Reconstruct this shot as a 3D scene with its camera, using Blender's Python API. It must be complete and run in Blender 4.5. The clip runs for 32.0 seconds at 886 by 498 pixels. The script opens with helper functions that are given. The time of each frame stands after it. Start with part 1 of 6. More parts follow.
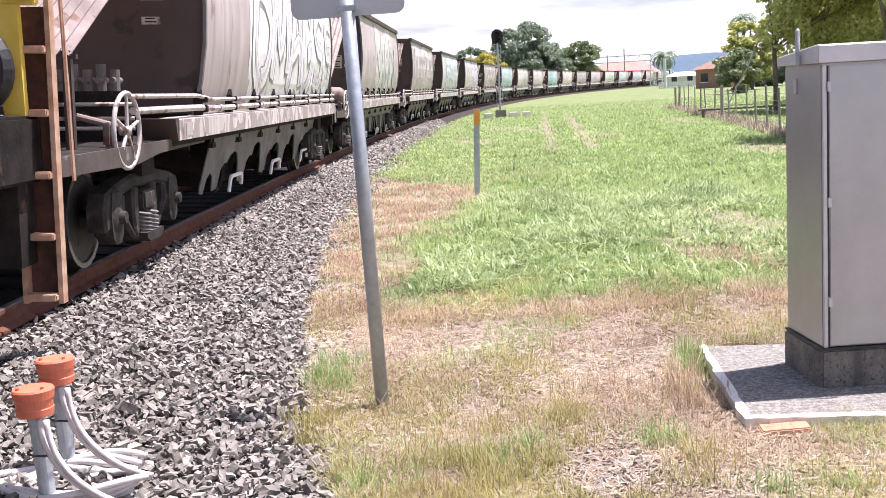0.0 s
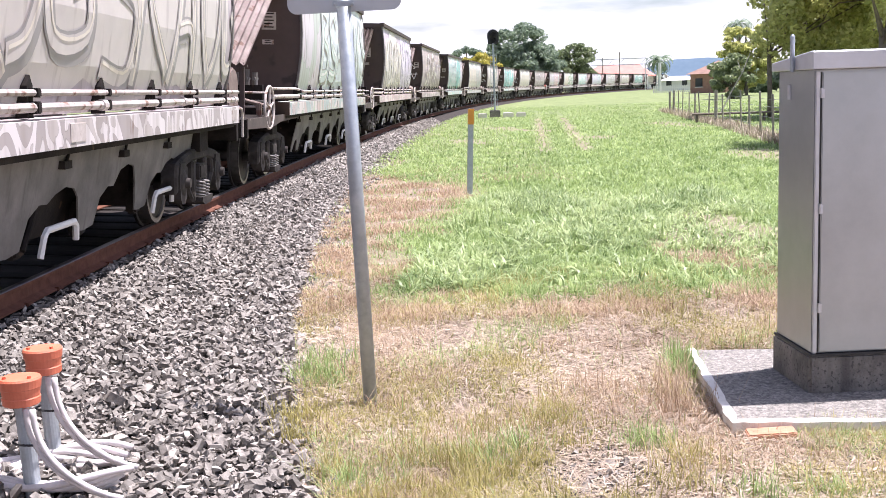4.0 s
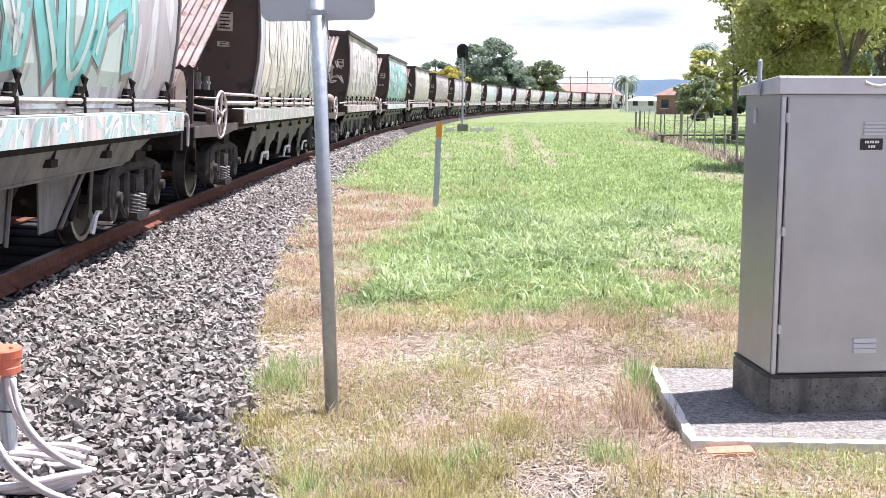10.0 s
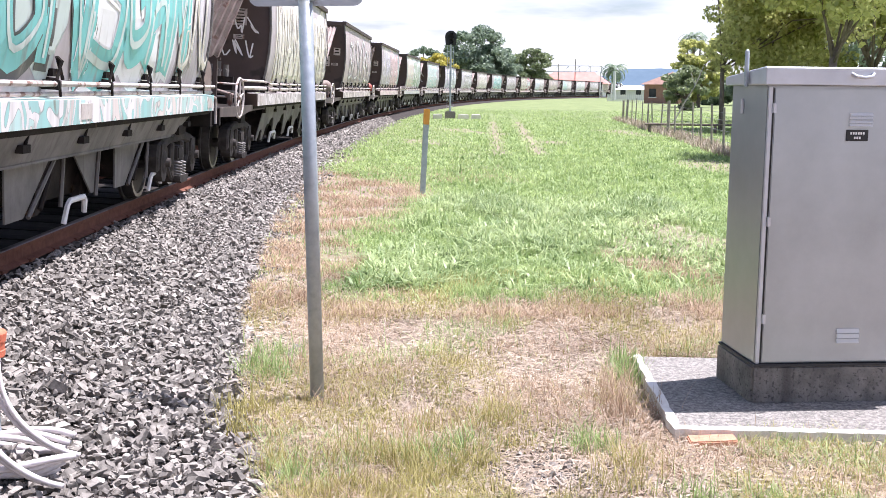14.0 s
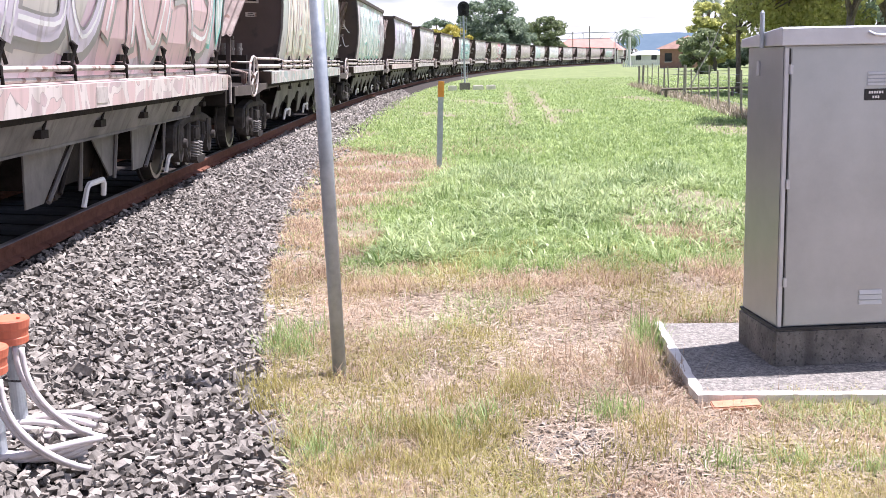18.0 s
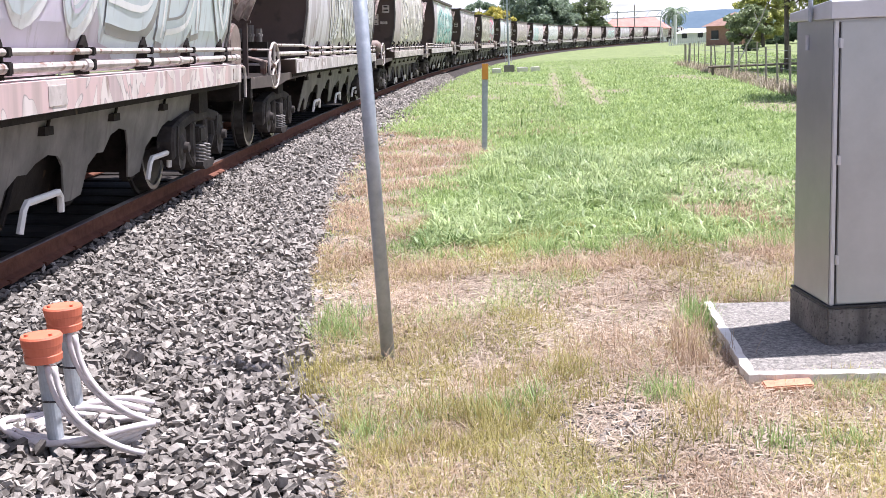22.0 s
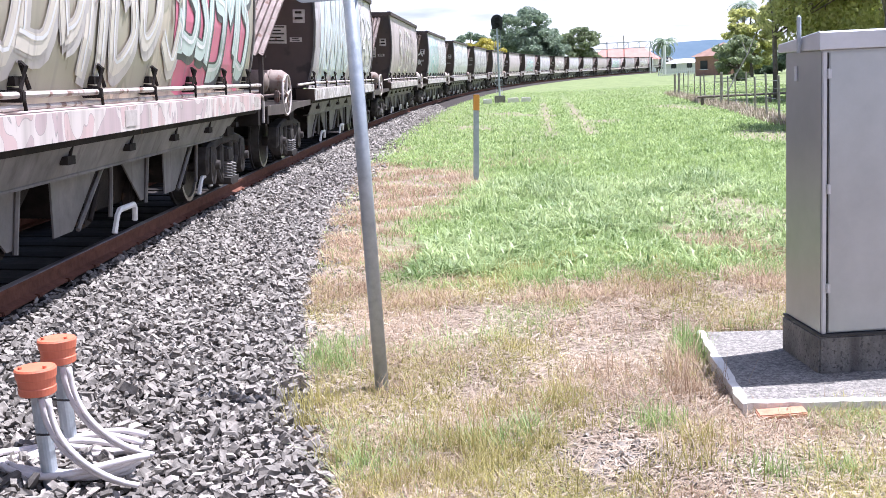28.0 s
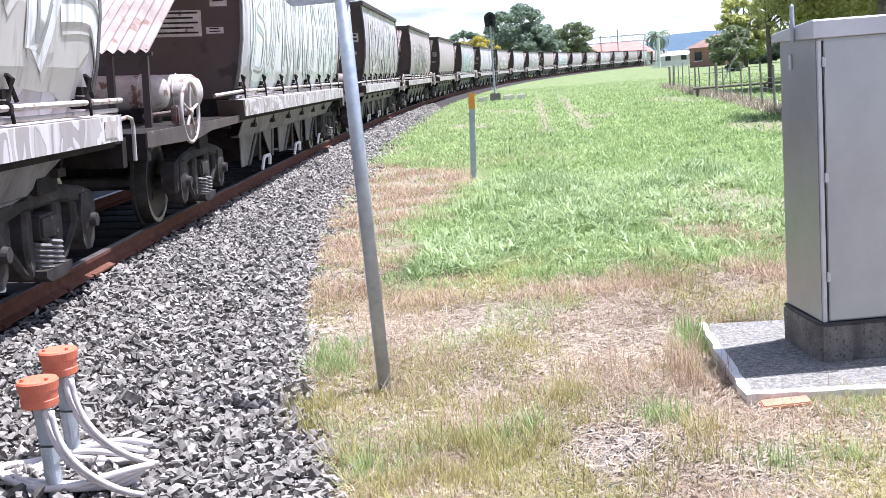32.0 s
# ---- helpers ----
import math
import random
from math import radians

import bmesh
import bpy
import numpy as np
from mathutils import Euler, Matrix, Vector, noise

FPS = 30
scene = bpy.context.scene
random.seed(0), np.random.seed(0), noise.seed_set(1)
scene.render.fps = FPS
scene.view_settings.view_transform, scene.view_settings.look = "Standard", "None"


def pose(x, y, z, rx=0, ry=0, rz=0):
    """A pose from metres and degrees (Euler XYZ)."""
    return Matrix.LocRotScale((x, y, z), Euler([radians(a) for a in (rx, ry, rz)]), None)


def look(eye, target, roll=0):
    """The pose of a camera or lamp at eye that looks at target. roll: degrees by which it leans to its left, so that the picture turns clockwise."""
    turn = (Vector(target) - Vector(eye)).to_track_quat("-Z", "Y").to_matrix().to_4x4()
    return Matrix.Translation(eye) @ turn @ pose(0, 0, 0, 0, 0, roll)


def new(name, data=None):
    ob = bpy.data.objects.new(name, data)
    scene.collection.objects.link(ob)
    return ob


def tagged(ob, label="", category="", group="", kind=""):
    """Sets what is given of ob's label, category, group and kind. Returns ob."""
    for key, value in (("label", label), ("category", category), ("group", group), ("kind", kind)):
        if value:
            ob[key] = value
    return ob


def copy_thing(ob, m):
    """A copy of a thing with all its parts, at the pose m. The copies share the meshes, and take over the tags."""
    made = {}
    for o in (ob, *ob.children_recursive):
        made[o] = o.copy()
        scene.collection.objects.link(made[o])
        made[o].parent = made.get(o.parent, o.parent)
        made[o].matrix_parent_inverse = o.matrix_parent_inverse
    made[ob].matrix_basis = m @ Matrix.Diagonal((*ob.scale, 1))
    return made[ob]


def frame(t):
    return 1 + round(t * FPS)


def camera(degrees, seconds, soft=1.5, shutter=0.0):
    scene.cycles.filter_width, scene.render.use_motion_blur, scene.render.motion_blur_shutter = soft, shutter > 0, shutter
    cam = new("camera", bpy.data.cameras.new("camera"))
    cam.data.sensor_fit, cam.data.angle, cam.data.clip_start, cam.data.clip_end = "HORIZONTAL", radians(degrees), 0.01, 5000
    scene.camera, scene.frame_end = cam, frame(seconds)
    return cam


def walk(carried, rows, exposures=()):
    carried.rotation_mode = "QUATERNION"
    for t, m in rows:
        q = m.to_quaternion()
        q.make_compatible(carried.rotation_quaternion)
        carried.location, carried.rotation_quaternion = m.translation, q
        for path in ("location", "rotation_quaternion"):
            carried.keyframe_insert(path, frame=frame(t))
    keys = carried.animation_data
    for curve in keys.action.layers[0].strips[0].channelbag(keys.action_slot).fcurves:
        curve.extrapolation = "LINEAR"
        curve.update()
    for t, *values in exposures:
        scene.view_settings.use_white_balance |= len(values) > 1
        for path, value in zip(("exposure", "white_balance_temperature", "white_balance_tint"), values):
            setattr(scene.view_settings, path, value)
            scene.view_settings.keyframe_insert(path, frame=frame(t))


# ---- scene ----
cam = camera(44.0, 32.0, 0.75)
PATH = [
    (0.0, pose(0.007, 0.006, 1.706, 81.961, 3.205, -0.409)),
    (0.5, pose(0.006, 0.007, 1.704, 82.33, 2.619, -0.311)),
    (1.0, pose(0.003, 0.007, 1.7, 82.117, 2.105, -0.008)),
    (1.5, pose(0.006, 0.004, 1.704, 82.162, 2.312, -0.767)),
    (2.0, pose(0.008, 0.011, 1.703, 81.908, 3.279, -0.228)),
    (2.5, pose(0.003, 0.005, 1.703, 81.963, 2.675, -0.409)),
    (3.0, pose(0.005, 0.004, 1.703, 81.802, 3.194, -0.021)),
    (3.5, pose(0.008, 0.008, 1.702, 81.926, 1.903, -0.521)),
    (5.5, pose(0.001, -0.001, 1.695, 81.726, 2.317, -1.308)),
    (6.0, pose(-0.003, -0.003, 1.7, 81.657, 1.524, -1.365)),
    (6.5, pose(-0.002, 0.001, 1.7, 80.82, 2.543, -1.253)),
    (7.0, pose(-0.002, -0.004, 1.701, 81.364, 2.508, -0.748)),
    (7.5, pose(0.001, -0.005, 1.7, 81.387, 3.57, -1.64)),
    (8.0, pose(-0.002, -0.005, 1.701, 81.132, 3.066, -2.158)),
    (8.5, pose(-0.004, -0.006, 1.702, 81.401, 2.948, -1.466)),
    (9.0, pose(-0.004, -0.004, 1.702, 82.188, 2.109, -1.233)),
    (9.5, pose(-0.01, -0.014, 1.699, 82.629, 0.215, -1.427)),
    (10.0, pose(-0.009, -0.007, 1.697, 82.531, -0.028, -2.344)),
    (10.5, pose(-0.006, -0.006, 1.695, 83.019, -0.028, -2.047)),
    (11.0, pose(0.003, 0.003, 1.701, 82.315, 1.975, -3.208)),
    (11.5, pose(-0.005, -0.002, 1.699, 82.431, 0.77, -3.273)),
    (12.0, pose(-0.006, -0.005, 1.699, 81.755, 1.102, -2.28)),
    (12.5, pose(-0.004, -0.006, 1.699, 82.128, 0.996, -2)),
    (13.0, pose(-0.011, -0.015, 1.698, 82.306, 0.187, -2.462)),
    (13.5, pose(-0.009, -0.009, 1.698, 82.521, -0.814, -2.082)),
    (14.0, pose(-0.008, -0.01, 1.698, 81.867, -0.596, -2.976)),
    (14.5, pose(-0.008, -0.008, 1.695, 81.159, -0.756, -3.216)),
    (16.5, pose(0.006, 0.004, 1.698, 80.128, 0.922, -1.397)),
    (17.0, pose(0.009, 0.015, 1.702, 79.872, 1.242, -2.519)),
    (17.5, pose(0.006, 0.006, 1.701, 80.18, 1.453, -2.261)),
    (18.0, pose(0, -0.002, 1.701, 80.424, 1.262, -2.242)),
    (18.5, pose(-0.001, -0.006, 1.697, 80.449, 1.3, -2.138)),
    (19.0, pose(-0, 0.002, 1.704, 80.568, 0.831, -0.922)),
    (19.5, pose(0.022, 0.004, 1.7, 79.973, 4.754, -0.83)),
    (20.0, pose(0.002, 0.004, 1.703, 79.648, 3.544, -1.812)),
    (20.5, pose(0.003, 0.003, 1.702, 79.543, 2.985, -2)),
    (21.0, pose(0.003, 0.003, 1.703, 79.381, 2.702, -0.663)),
    (21.5, pose(0, -0.007, 1.698, 79.343, 2.934, -0.62)),
    (22.0, pose(0.002, 0.002, 1.695, 79.651, 2.551, 0.01)),
    (22.5, pose(-0.008, -0.006, 1.696, 79.877, 1.53, -1.03)),
    (23.0, pose(-0.003, 0.003, 1.7, 79.238, 3.152, -1.13)),
    (23.5, pose(0.001, 0.009, 1.697, 78.958, 2.185, -1.229)),
    (24.0, pose(-0.002, -0.003, 1.697, 79.537, 2.824, 0.211)),
    (24.5, pose(-0.006, -0.004, 1.701, 79.196, 3.337, 0.605)),
    (25.0, pose(-0.003, 0.004, 1.699, 79.816, 3.085, 0.167)),
    (25.5, pose(-0.001, 0.002, 1.7, 80.658, 2.928, 0.021)),
    (27.5, pose(0.001, 0.004, 1.7, 80.824, 2.974, -1.125)),
    (28.0, pose(-0.007, -0.017, 1.7, 81.201, 2.749, -0.462)),
    (28.5, pose(-0.001, -0.003, 1.697, 81.247, 2.586, -0.377)),
    (29.0, pose(-0.007, -0.004, 1.696, 80.554, 2.172, -1.872)),
    (29.5, pose(-0.005, -0.007, 1.697, 81.55, 2.633, -2.432)),
    (30.0, pose(0.002, 0, 1.702, 80.82, 3.54, -1.959)),
    (30.5, pose(0.001, -0.009, 1.697, 81.298, 2.956, -1.959)),
    (31.0, pose(-0, -0.001, 1.7, 80.505, 2.992, -2.16)),
    (31.5, pose(0.003, -0.002, 1.702, 81.197, 3.841, -1.247)),
    (32.0, pose(-0.003, -0.009, 1.702, 81.137, 4.416, -0.732)),
]
EXPOSURES = [(0, 1.10, 6200, 23), (8, 1.14, 5980, 20), (14, 1.14, 5950, 20), (17, 1.07, 6050, 22), (19, 1.10, 6000, 21), (21, 1.05, 5980, 20), (25, 0.97, 5900, 18), (28, 1.14, 5680, 19), (32, 1.14, 5600, 16)]
walk(cam, PATH, EXPOSURES)

# ---- light ----
world = bpy.data.worlds.new("sky")
world.use_nodes = True
scene.world = world
wn = world.node_tree
wn.nodes.clear()
w_out = wn.nodes.new("ShaderNodeOutputWorld")
w_bg = wn.nodes.new("ShaderNodeBackground")
w_sky = wn.nodes.new("ShaderNodeTexSky")
w_sky.sky_type, w_sky.sun_disc = "NISHITA", False
w_sky.sun_elevation, w_sky.sun_rotation = radians(72), radians(74)
w_sky.air_density, w_sky.dust_density = 1.0, 2.0
w_tc = wn.nodes.new("ShaderNodeTexCoord")
w_sep = wn.nodes.new("ShaderNodeSeparateXYZ")


def w_math(op, a, b, clamp=False):
    n = wn.nodes.new("ShaderNodeMath")
    n.operation, n.use_clamp = op, clamp
    for k, v in enumerate((a, b)):
        if isinstance(v, (int, float)):
            n.inputs[k].default_value = v
        else:
            wn.links.new(v, n.inputs[k])
    return n.outputs[0]


# a broken cloud layer seen in perspective: solid towards the horizon, with blue gaps overhead
wn.links.new(w_tc.outputs["Generated"], w_sep.inputs[0])
w_up = w_math("ADD", w_math("MAXIMUM", w_sep.outputs[2], 0.0), 0.12)
w_flat = wn.nodes.new("ShaderNodeCombineXYZ")
wn.links.new(w_math("DIVIDE", w_sep.outputs[0], w_up), w_flat.inputs[0])
wn.links.new(w_math("DIVIDE", w_sep.outputs[1], w_up), w_flat.inputs[1])
w_noise = wn.nodes.new("ShaderNodeTexNoise")
w_noise.inputs["Scale"].default_value, w_noise.inputs["Detail"].default_value = 0.75, 7
wn.links.new(w_flat.outputs[0], w_noise.inputs["Vector"])
w_thick = w_math("ADD", w_noise.outputs[0], w_math("MULTIPLY", w_math("SUBTRACT", 0.30, w_sep.outputs[2]), 0.55))
w_ramp = wn.nodes.new("ShaderNodeValToRGB")
w_ramp.color_ramp.elements[0].position, w_ramp.color_ramp.elements[1].position = 0.47, 0.60
wn.links.new(w_thick, w_ramp.inputs[0])
w_mix = wn.nodes.new("ShaderNodeMix")
w_mix.data_type = "RGBA"
w_mix.inputs[7].default_value = (7.1, 7.15, 7.3, 1)
for a, b in ((w_ramp.outputs[0], w_mix.inputs[0]), (w_sky.outputs[0], w_mix.inputs[6]), (w_mix.outputs[2], w_bg.inputs[0]), (w_bg.outputs[0], w_out.inputs[0])):
    wn.links.new(a, b)
w_bg.inputs[1].default_value = 0.08

sun = new("sun", bpy.data.lights.new("sun", "SUN"))
sun.data.energy, sun.data.angle, sun.data.color = 5.0, radians(0.55), (1.0, 0.965, 0.91)
sun.matrix_world = look((31, 9, 100), (0, 0, 0))


# ---- materials ----
def surf(name, c1, c2, scale=3.0, rough=0.8, metal=0.0, bump=0.2, fine=40.0, spots=None, streak=None, rand=0.0, coat=0.0, island=False):
    """A surface of two blended tones, fine relief, and if wanted spots (colour, scale, share) or streaks (colour, share) that run down it."""
    m = bpy.data.materials.new(name)
    m.use_nodes = True
    nt = m.node_tree
    bs = nt.nodes["Principled BSDF"]
    bs.inputs["Metallic"].default_value = metal
    bs.inputs["Coat Weight"].default_value = coat
    tc = nt.nodes.new("ShaderNodeTexCoord")
    vec = tc.outputs["Object"]
    n1 = nt.nodes.new("ShaderNodeTexNoise")
    n1.inputs["Scale"].default_value, n1.inputs["Detail"].default_value = scale, 7
    n1.inputs["Roughness"].default_value = 0.65
    nt.links.new(vec, n1.inputs["Vector"])
    r1 = nt.nodes.new("ShaderNodeValToRGB")
    r1.color_ramp.elements[0].position, r1.color_ramp.elements[1].position = 0.33, 0.67
    r1.color_ramp.elements[0].color, r1.color_ramp.elements[1].color = (*c1, 1), (*c2, 1)
    nt.links.new(n1.outputs[0], r1.inputs[0])
    col = r1.outputs[0]

    def over(fac, colour):
        mx = nt.nodes.new("ShaderNodeMix")
        mx.data_type = "RGBA"
        nt.links.new(fac, mx.inputs[0])
        nt.links.new(col, mx.inputs[6])
        mx.inputs[7].default_value = (*colour, 1)
        return mx.outputs[2]

    def mask(scale3, detail, lo, hi):
        mp = nt.nodes.new("ShaderNodeMapping")
        mp.inputs["Scale"].default_value = scale3
        nt.links.new(vec, mp.inputs[0])
        nn = nt.nodes.new("ShaderNodeTexNoise")
        nn.inputs["Scale"].default_value, nn.inputs["Detail"].default_value = 1.0, detail
        nt.links.new(mp.outputs[0], nn.inputs["Vector"])
        mr = nt.nodes.new("ShaderNodeMapRange")
        mr.inputs[1].default_value, mr.inputs[2].default_value = lo, hi
        nt.links.new(nn.outputs[0], mr.inputs[0])
        return mr.outputs[0]

    if spots:
        col = over(mask((spots[1],) * 3, 8, spots[2], spots[2] + 0.07), spots[0])
    if streak:
        col = over(mask((9, 9, 0.6), 5, streak[1], streak[1] + 0.25), streak[0])
    if rand or island:
        hs = nt.nodes.new("ShaderNodeHueSaturation")
        if island:
            src = nt.nodes.new("ShaderNodeNewGeometry").outputs["Random Per Island"]
        else:
            src = nt.nodes.new("ShaderNodeObjectInfo").outputs["Random"]
        mr = nt.nodes.new("ShaderNodeMapRange")
        mr.inputs[3].default_value, mr.inputs[4].default_value = 1 - rand, 1 + rand
        nt.links.new(src, mr.inputs[0])
        nt.links.new(mr.outputs[0], hs.inputs["Value"])
        nt.links.new(col, hs.inputs["Color"])
        col = hs.outputs[0]
    nt.links.new(col, bs.inputs["Base Color"])
    n2 = nt.nodes.new("ShaderNodeTexNoise")
    n2.inputs["Scale"].default_value, n2.inputs["Detail"].default_value = fine, 4
    nt.links.new(vec, n2.inputs["Vector"])
    mr = nt.nodes.new("ShaderNodeMapRange")
    mr.inputs[3].default_value, mr.inputs[4].default_value = max(0.03, rough - 0.12), min(1, rough + 0.12)
    nt.links.new(n1.outputs[0], mr.inputs[0])
    nt.links.new(mr.outputs[0], bs.inputs["Roughness"])
    if bump:
        bp = nt.nodes.new("ShaderNodeBump")
        bp.inputs["Strength"].default_value, bp.inputs["Distance"].default_value = bump, 0.01
        nt.links.new(n2.outputs[0], bp.inputs["Height"])
        nt.links.new(bp.outputs[0], bs.inputs["Normal"])
    return m


def leafy(name, c1, c2, rough=0.55, through_light=0.35):
    """Leaves and blades: each island its own tone between the two, with some light let through."""
    m = bpy.data.materials.new(name)
    m.use_nodes = True
    nt = m.node_tree
    bs = nt.nodes["Principled BSDF"]
    geo = nt.nodes.new("ShaderNodeNewGeometry")
    tc = nt.nodes.new("ShaderNodeTexCoord")
    nz = nt.nodes.new("ShaderNodeTexNoise")
    nz.inputs["Scale"].default_value, nz.inputs["Detail"].default_value = 0.9, 4
    nt.links.new(tc.outputs["Object"], nz.inputs["Vector"])
    ad = nt.nodes.new("ShaderNodeMath")
    ad.operation = "MULTIPLY_ADD"
    ad.inputs[1].default_value = 0.6
    nt.links.new(geo.outputs["Random Per Island"], ad.inputs[0])
    m2 = nt.nodes.new("ShaderNodeMath")
    m2.operation = "MULTIPLY_ADD"
    m2.inputs[1].default_value, m2.inputs[2].default_value = 1.1, -0.35
    nt.links.new(nz.outputs[0], m2.inputs[0])
    nt.links.new(m2.outputs[0], ad.inputs[2])
    rp = nt.nodes.new("ShaderNodeValToRGB")
    rp.color_ramp.elements[0].color, rp.color_ramp.elements[1].color = (*c1, 1), (*c2, 1)
    nt.links.new(ad.outputs[0], rp.inputs[0])
    nt.links.new(rp.outputs[0], bs.inputs["Base Color"])
    bs.inputs["Roughness"].default_value = rough
    tr = nt.nodes.new("ShaderNodeBsdfTranslucent")
    nt.links.new(rp.outputs[0], tr.inputs[0])
    mx = nt.nodes.new("ShaderNodeMixShader")
    mx.inputs[0].default_value = through_light
    nt.links.new(bs.outputs[0], mx.inputs[1])
    nt.links.new(tr.outputs[0], mx.inputs[2])
    nt.links.new(mx.outputs[0], nt.nodes["Material Output"].inputs[0])
    return m


def painted_side(name, base1, base2, fills, amount, seed, line=(0.12, 0.12, 0.13), stretch=(1, 0.75, 0.42)):
    """A weathered wagon side with big sprayed shapes: fills with dark outlines over old paint, and dirt that has run down."""
    m = bpy.data.materials.new(name)
    m.use_nodes = True
    nt = m.node_tree
    bs = nt.nodes["Principled BSDF"]
    bs.inputs["Roughness"].default_value = 0.55
    tc = nt.nodes.new("ShaderNodeTexCoord")
    oi = nt.nodes.new("ShaderNodeObjectInfo")
    sh = nt.nodes.new("ShaderNodeVectorMath")
    sh.operation = "MULTIPLY_ADD"
    sh.inputs[1].default_value = (37.0, 91.0, 53.0)
    cb = nt.nodes.new("ShaderNodeCombineXYZ")
    for k in range(3):
        nt.links.new(oi.outputs["Random"], cb.inputs[k])
    nt.links.new(cb.outputs[0], sh.inputs[0])
    nt.links.new(tc.outputs["Object"], sh.inputs[2])
    vec = sh.outputs[0]

    def noise_of(sc, scale3, detail, w=0.0, dist=0.0):
        mp = nt.nodes.new("ShaderNodeMapping")
        mp.inputs["Scale"].default_value = scale3
        mp.inputs["Location"].default_value = (seed * 3.1 + w, seed * 1.7, w * 2.3)
        nt.links.new(vec, mp.inputs[0])
        nn = nt.nodes.new("ShaderNodeTexNoise")
        nn.inputs["Scale"].default_value, nn.inputs["Detail"].default_value, nn.inputs["Distortion"].default_value = sc, detail, dist
        nt.links.new(mp.outputs[0], nn.inputs["Vector"])
        return nn.outputs[0]

    def ramp(src, stops, kind="LINEAR"):
        r = nt.nodes.new("ShaderNodeValToRGB")
        r.color_ramp.interpolation = kind
        while len(r.color_ramp.elements) < len(stops):
            r.color_ramp.elements.new(0.5)
        for e, (p, c) in zip(r.color_ramp.elements, stops):
            e.position, e.color = p, (*c, 1)
        nt.links.new(src, r.inputs[0])
        return r.outputs[0]

    def mix(fac, a, b):
        x = nt.nodes.new("ShaderNodeMix")
        x.data_type = "RGBA"
        nt.links.new(fac, x.inputs[0])
        for s, k in ((a, 6), (b, 7)):
            if isinstance(s, tuple):
                x.inputs[k].default_value = (*s, 1)
            else:
                nt.links.new(s, x.inputs[k])
        return x.outputs[2]

    w, k = (1, 1, 1), (0, 0, 0)
    base1, base2, *fills = [(c[0], 0.955 * c[1], 0.97 * c[2]) for c in (base1, base2, *fills)]
    col = ramp(noise_of(1.4, (1, 1, 1), 8), [(0.3, base1), (0.7, base2)])
    if amount > 0:
        # shapes: a slow distorted field cut into bands; the borders of the bands are the outlines
        field = noise_of(1.0, stretch, 1.5, 4.0, 1.6)
        n = len(fills)
        stops = [(0.30 + 0.4 * i / n, fills[i]) for i in range(n)]
        fill = ramp(field, stops, "CONSTANT")
        edges = [(0.0, k)]
        for i in range(1, n):
            p = 0.30 + 0.4 * i / n
            edges += [(p - 0.006, k), (p, w), (p + 0.006, k)]
        area = ramp(noise_of(0.22, (1, 1, 0.6), 2, 9.0), [(0.62 - 0.34 * amount, k), (0.66 - 0.34 * amount, w)])
        col = mix(area, col, fill)
        lines = ramp(field, edges)
        both = nt.nodes.new("ShaderNodeMath")
        both.operation = "MULTIPLY"
        nt.links.new(area, both.inputs[0])
        nt.links.new(lines, both.inputs[1])
        col = mix(both.outputs[0], col, line)
    run = ramp(noise_of(1.0, (1, 7, 0.5), 5, 2.0), [(0.47, k), (0.72, (0.52, 0.52, 0.52))])
    col = mix(run, col, (0.28, 0.235, 0.21))
    rust = ramp(noise_of(2.4, (1, 2, 0.8), 8, 6.0), [(0.62, k), (0.72, (0.7, 0.7, 0.7))])
    col = mix(rust, col, (0.16, 0.085, 0.055))
    nt.links.new(col, bs.inputs["Base Color"])
    bp = nt.nodes.new("ShaderNodeBump")
    bp.inputs["Strength"].default_value, bp.inputs["Distance"].default_value = 0.25, 0.02
    nt.links.new(noise_of(2.0, (1, 1.2, 0.5), 3, 1.0), bp.inputs["Height"])
    nt.links.new(bp.outputs[0], bs.inputs["Normal"])
    return m


# bed kept near black so the gaps between loose stones look shaded
M_BALLAST = surf("ballast_gap_shade", (0.025, 0.021, 0.019), (0.07, 0.06, 0.054), 6.0, 0.9, bump=0.6, fine=25)
M_STONE = surf("ballast_stone", (0.135, 0.120, 0.106), (0.365, 0.333, 0.298), 13.0, 0.8, bump=0.35, fine=70, rand=0.42, island=True)
M_RAIL = surf("rusty_rail_steel", (0.10, 0.042, 0.028), (0.19, 0.085, 0.058), 8, 0.8, bump=0.3)
M_RAILTOP = surf("worn_rail_head", (0.16, 0.13, 0.12), (0.3, 0.26, 0.24), 6, 0.38, 0.8, bump=0.1)
# sleepers near black: the deep shade under the train is in the colour
M_SLEEPER = surf("shade_darkened_sleeper", (0.016, 0.014, 0.013), (0.04, 0.035, 0.031), 4, 0.9)
M_GALV = surf("galvanised_steel", (0.33, 0.365, 0.395), (0.47, 0.505, 0.535), 14, 0.5, 0.55, bump=0.12, fine=60)
M_SIGN = surf("aluminium_sign_back", (0.42, 0.43, 0.44), (0.52, 0.53, 0.54), 2, 0.45, 0.6, bump=0.05)
M_CAB = surf("brushed_aluminium", (0.325, 0.35, 0.372), (0.435, 0.46, 0.482), 1.6, 0.36, 0.65, bump=0.04, fine=90)
M_CABTRIM = surf("aluminium_edge", (0.50, 0.51, 0.54), (0.60, 0.61, 0.64), 5, 0.45, 0.5, bump=0.05)
M_CONC = surf("weathered_concrete", (0.10, 0.092, 0.083), (0.36, 0.33, 0.295), 38, 0.92, bump=0.8, fine=90, spots=((0.10, 0.092, 0.085), 90, 0.55))
M_CONCEDGE = surf("pale_concrete_edge", (0.62, 0.58, 0.52), (0.78, 0.75, 0.70), 6, 0.9, bump=0.4, fine=60)
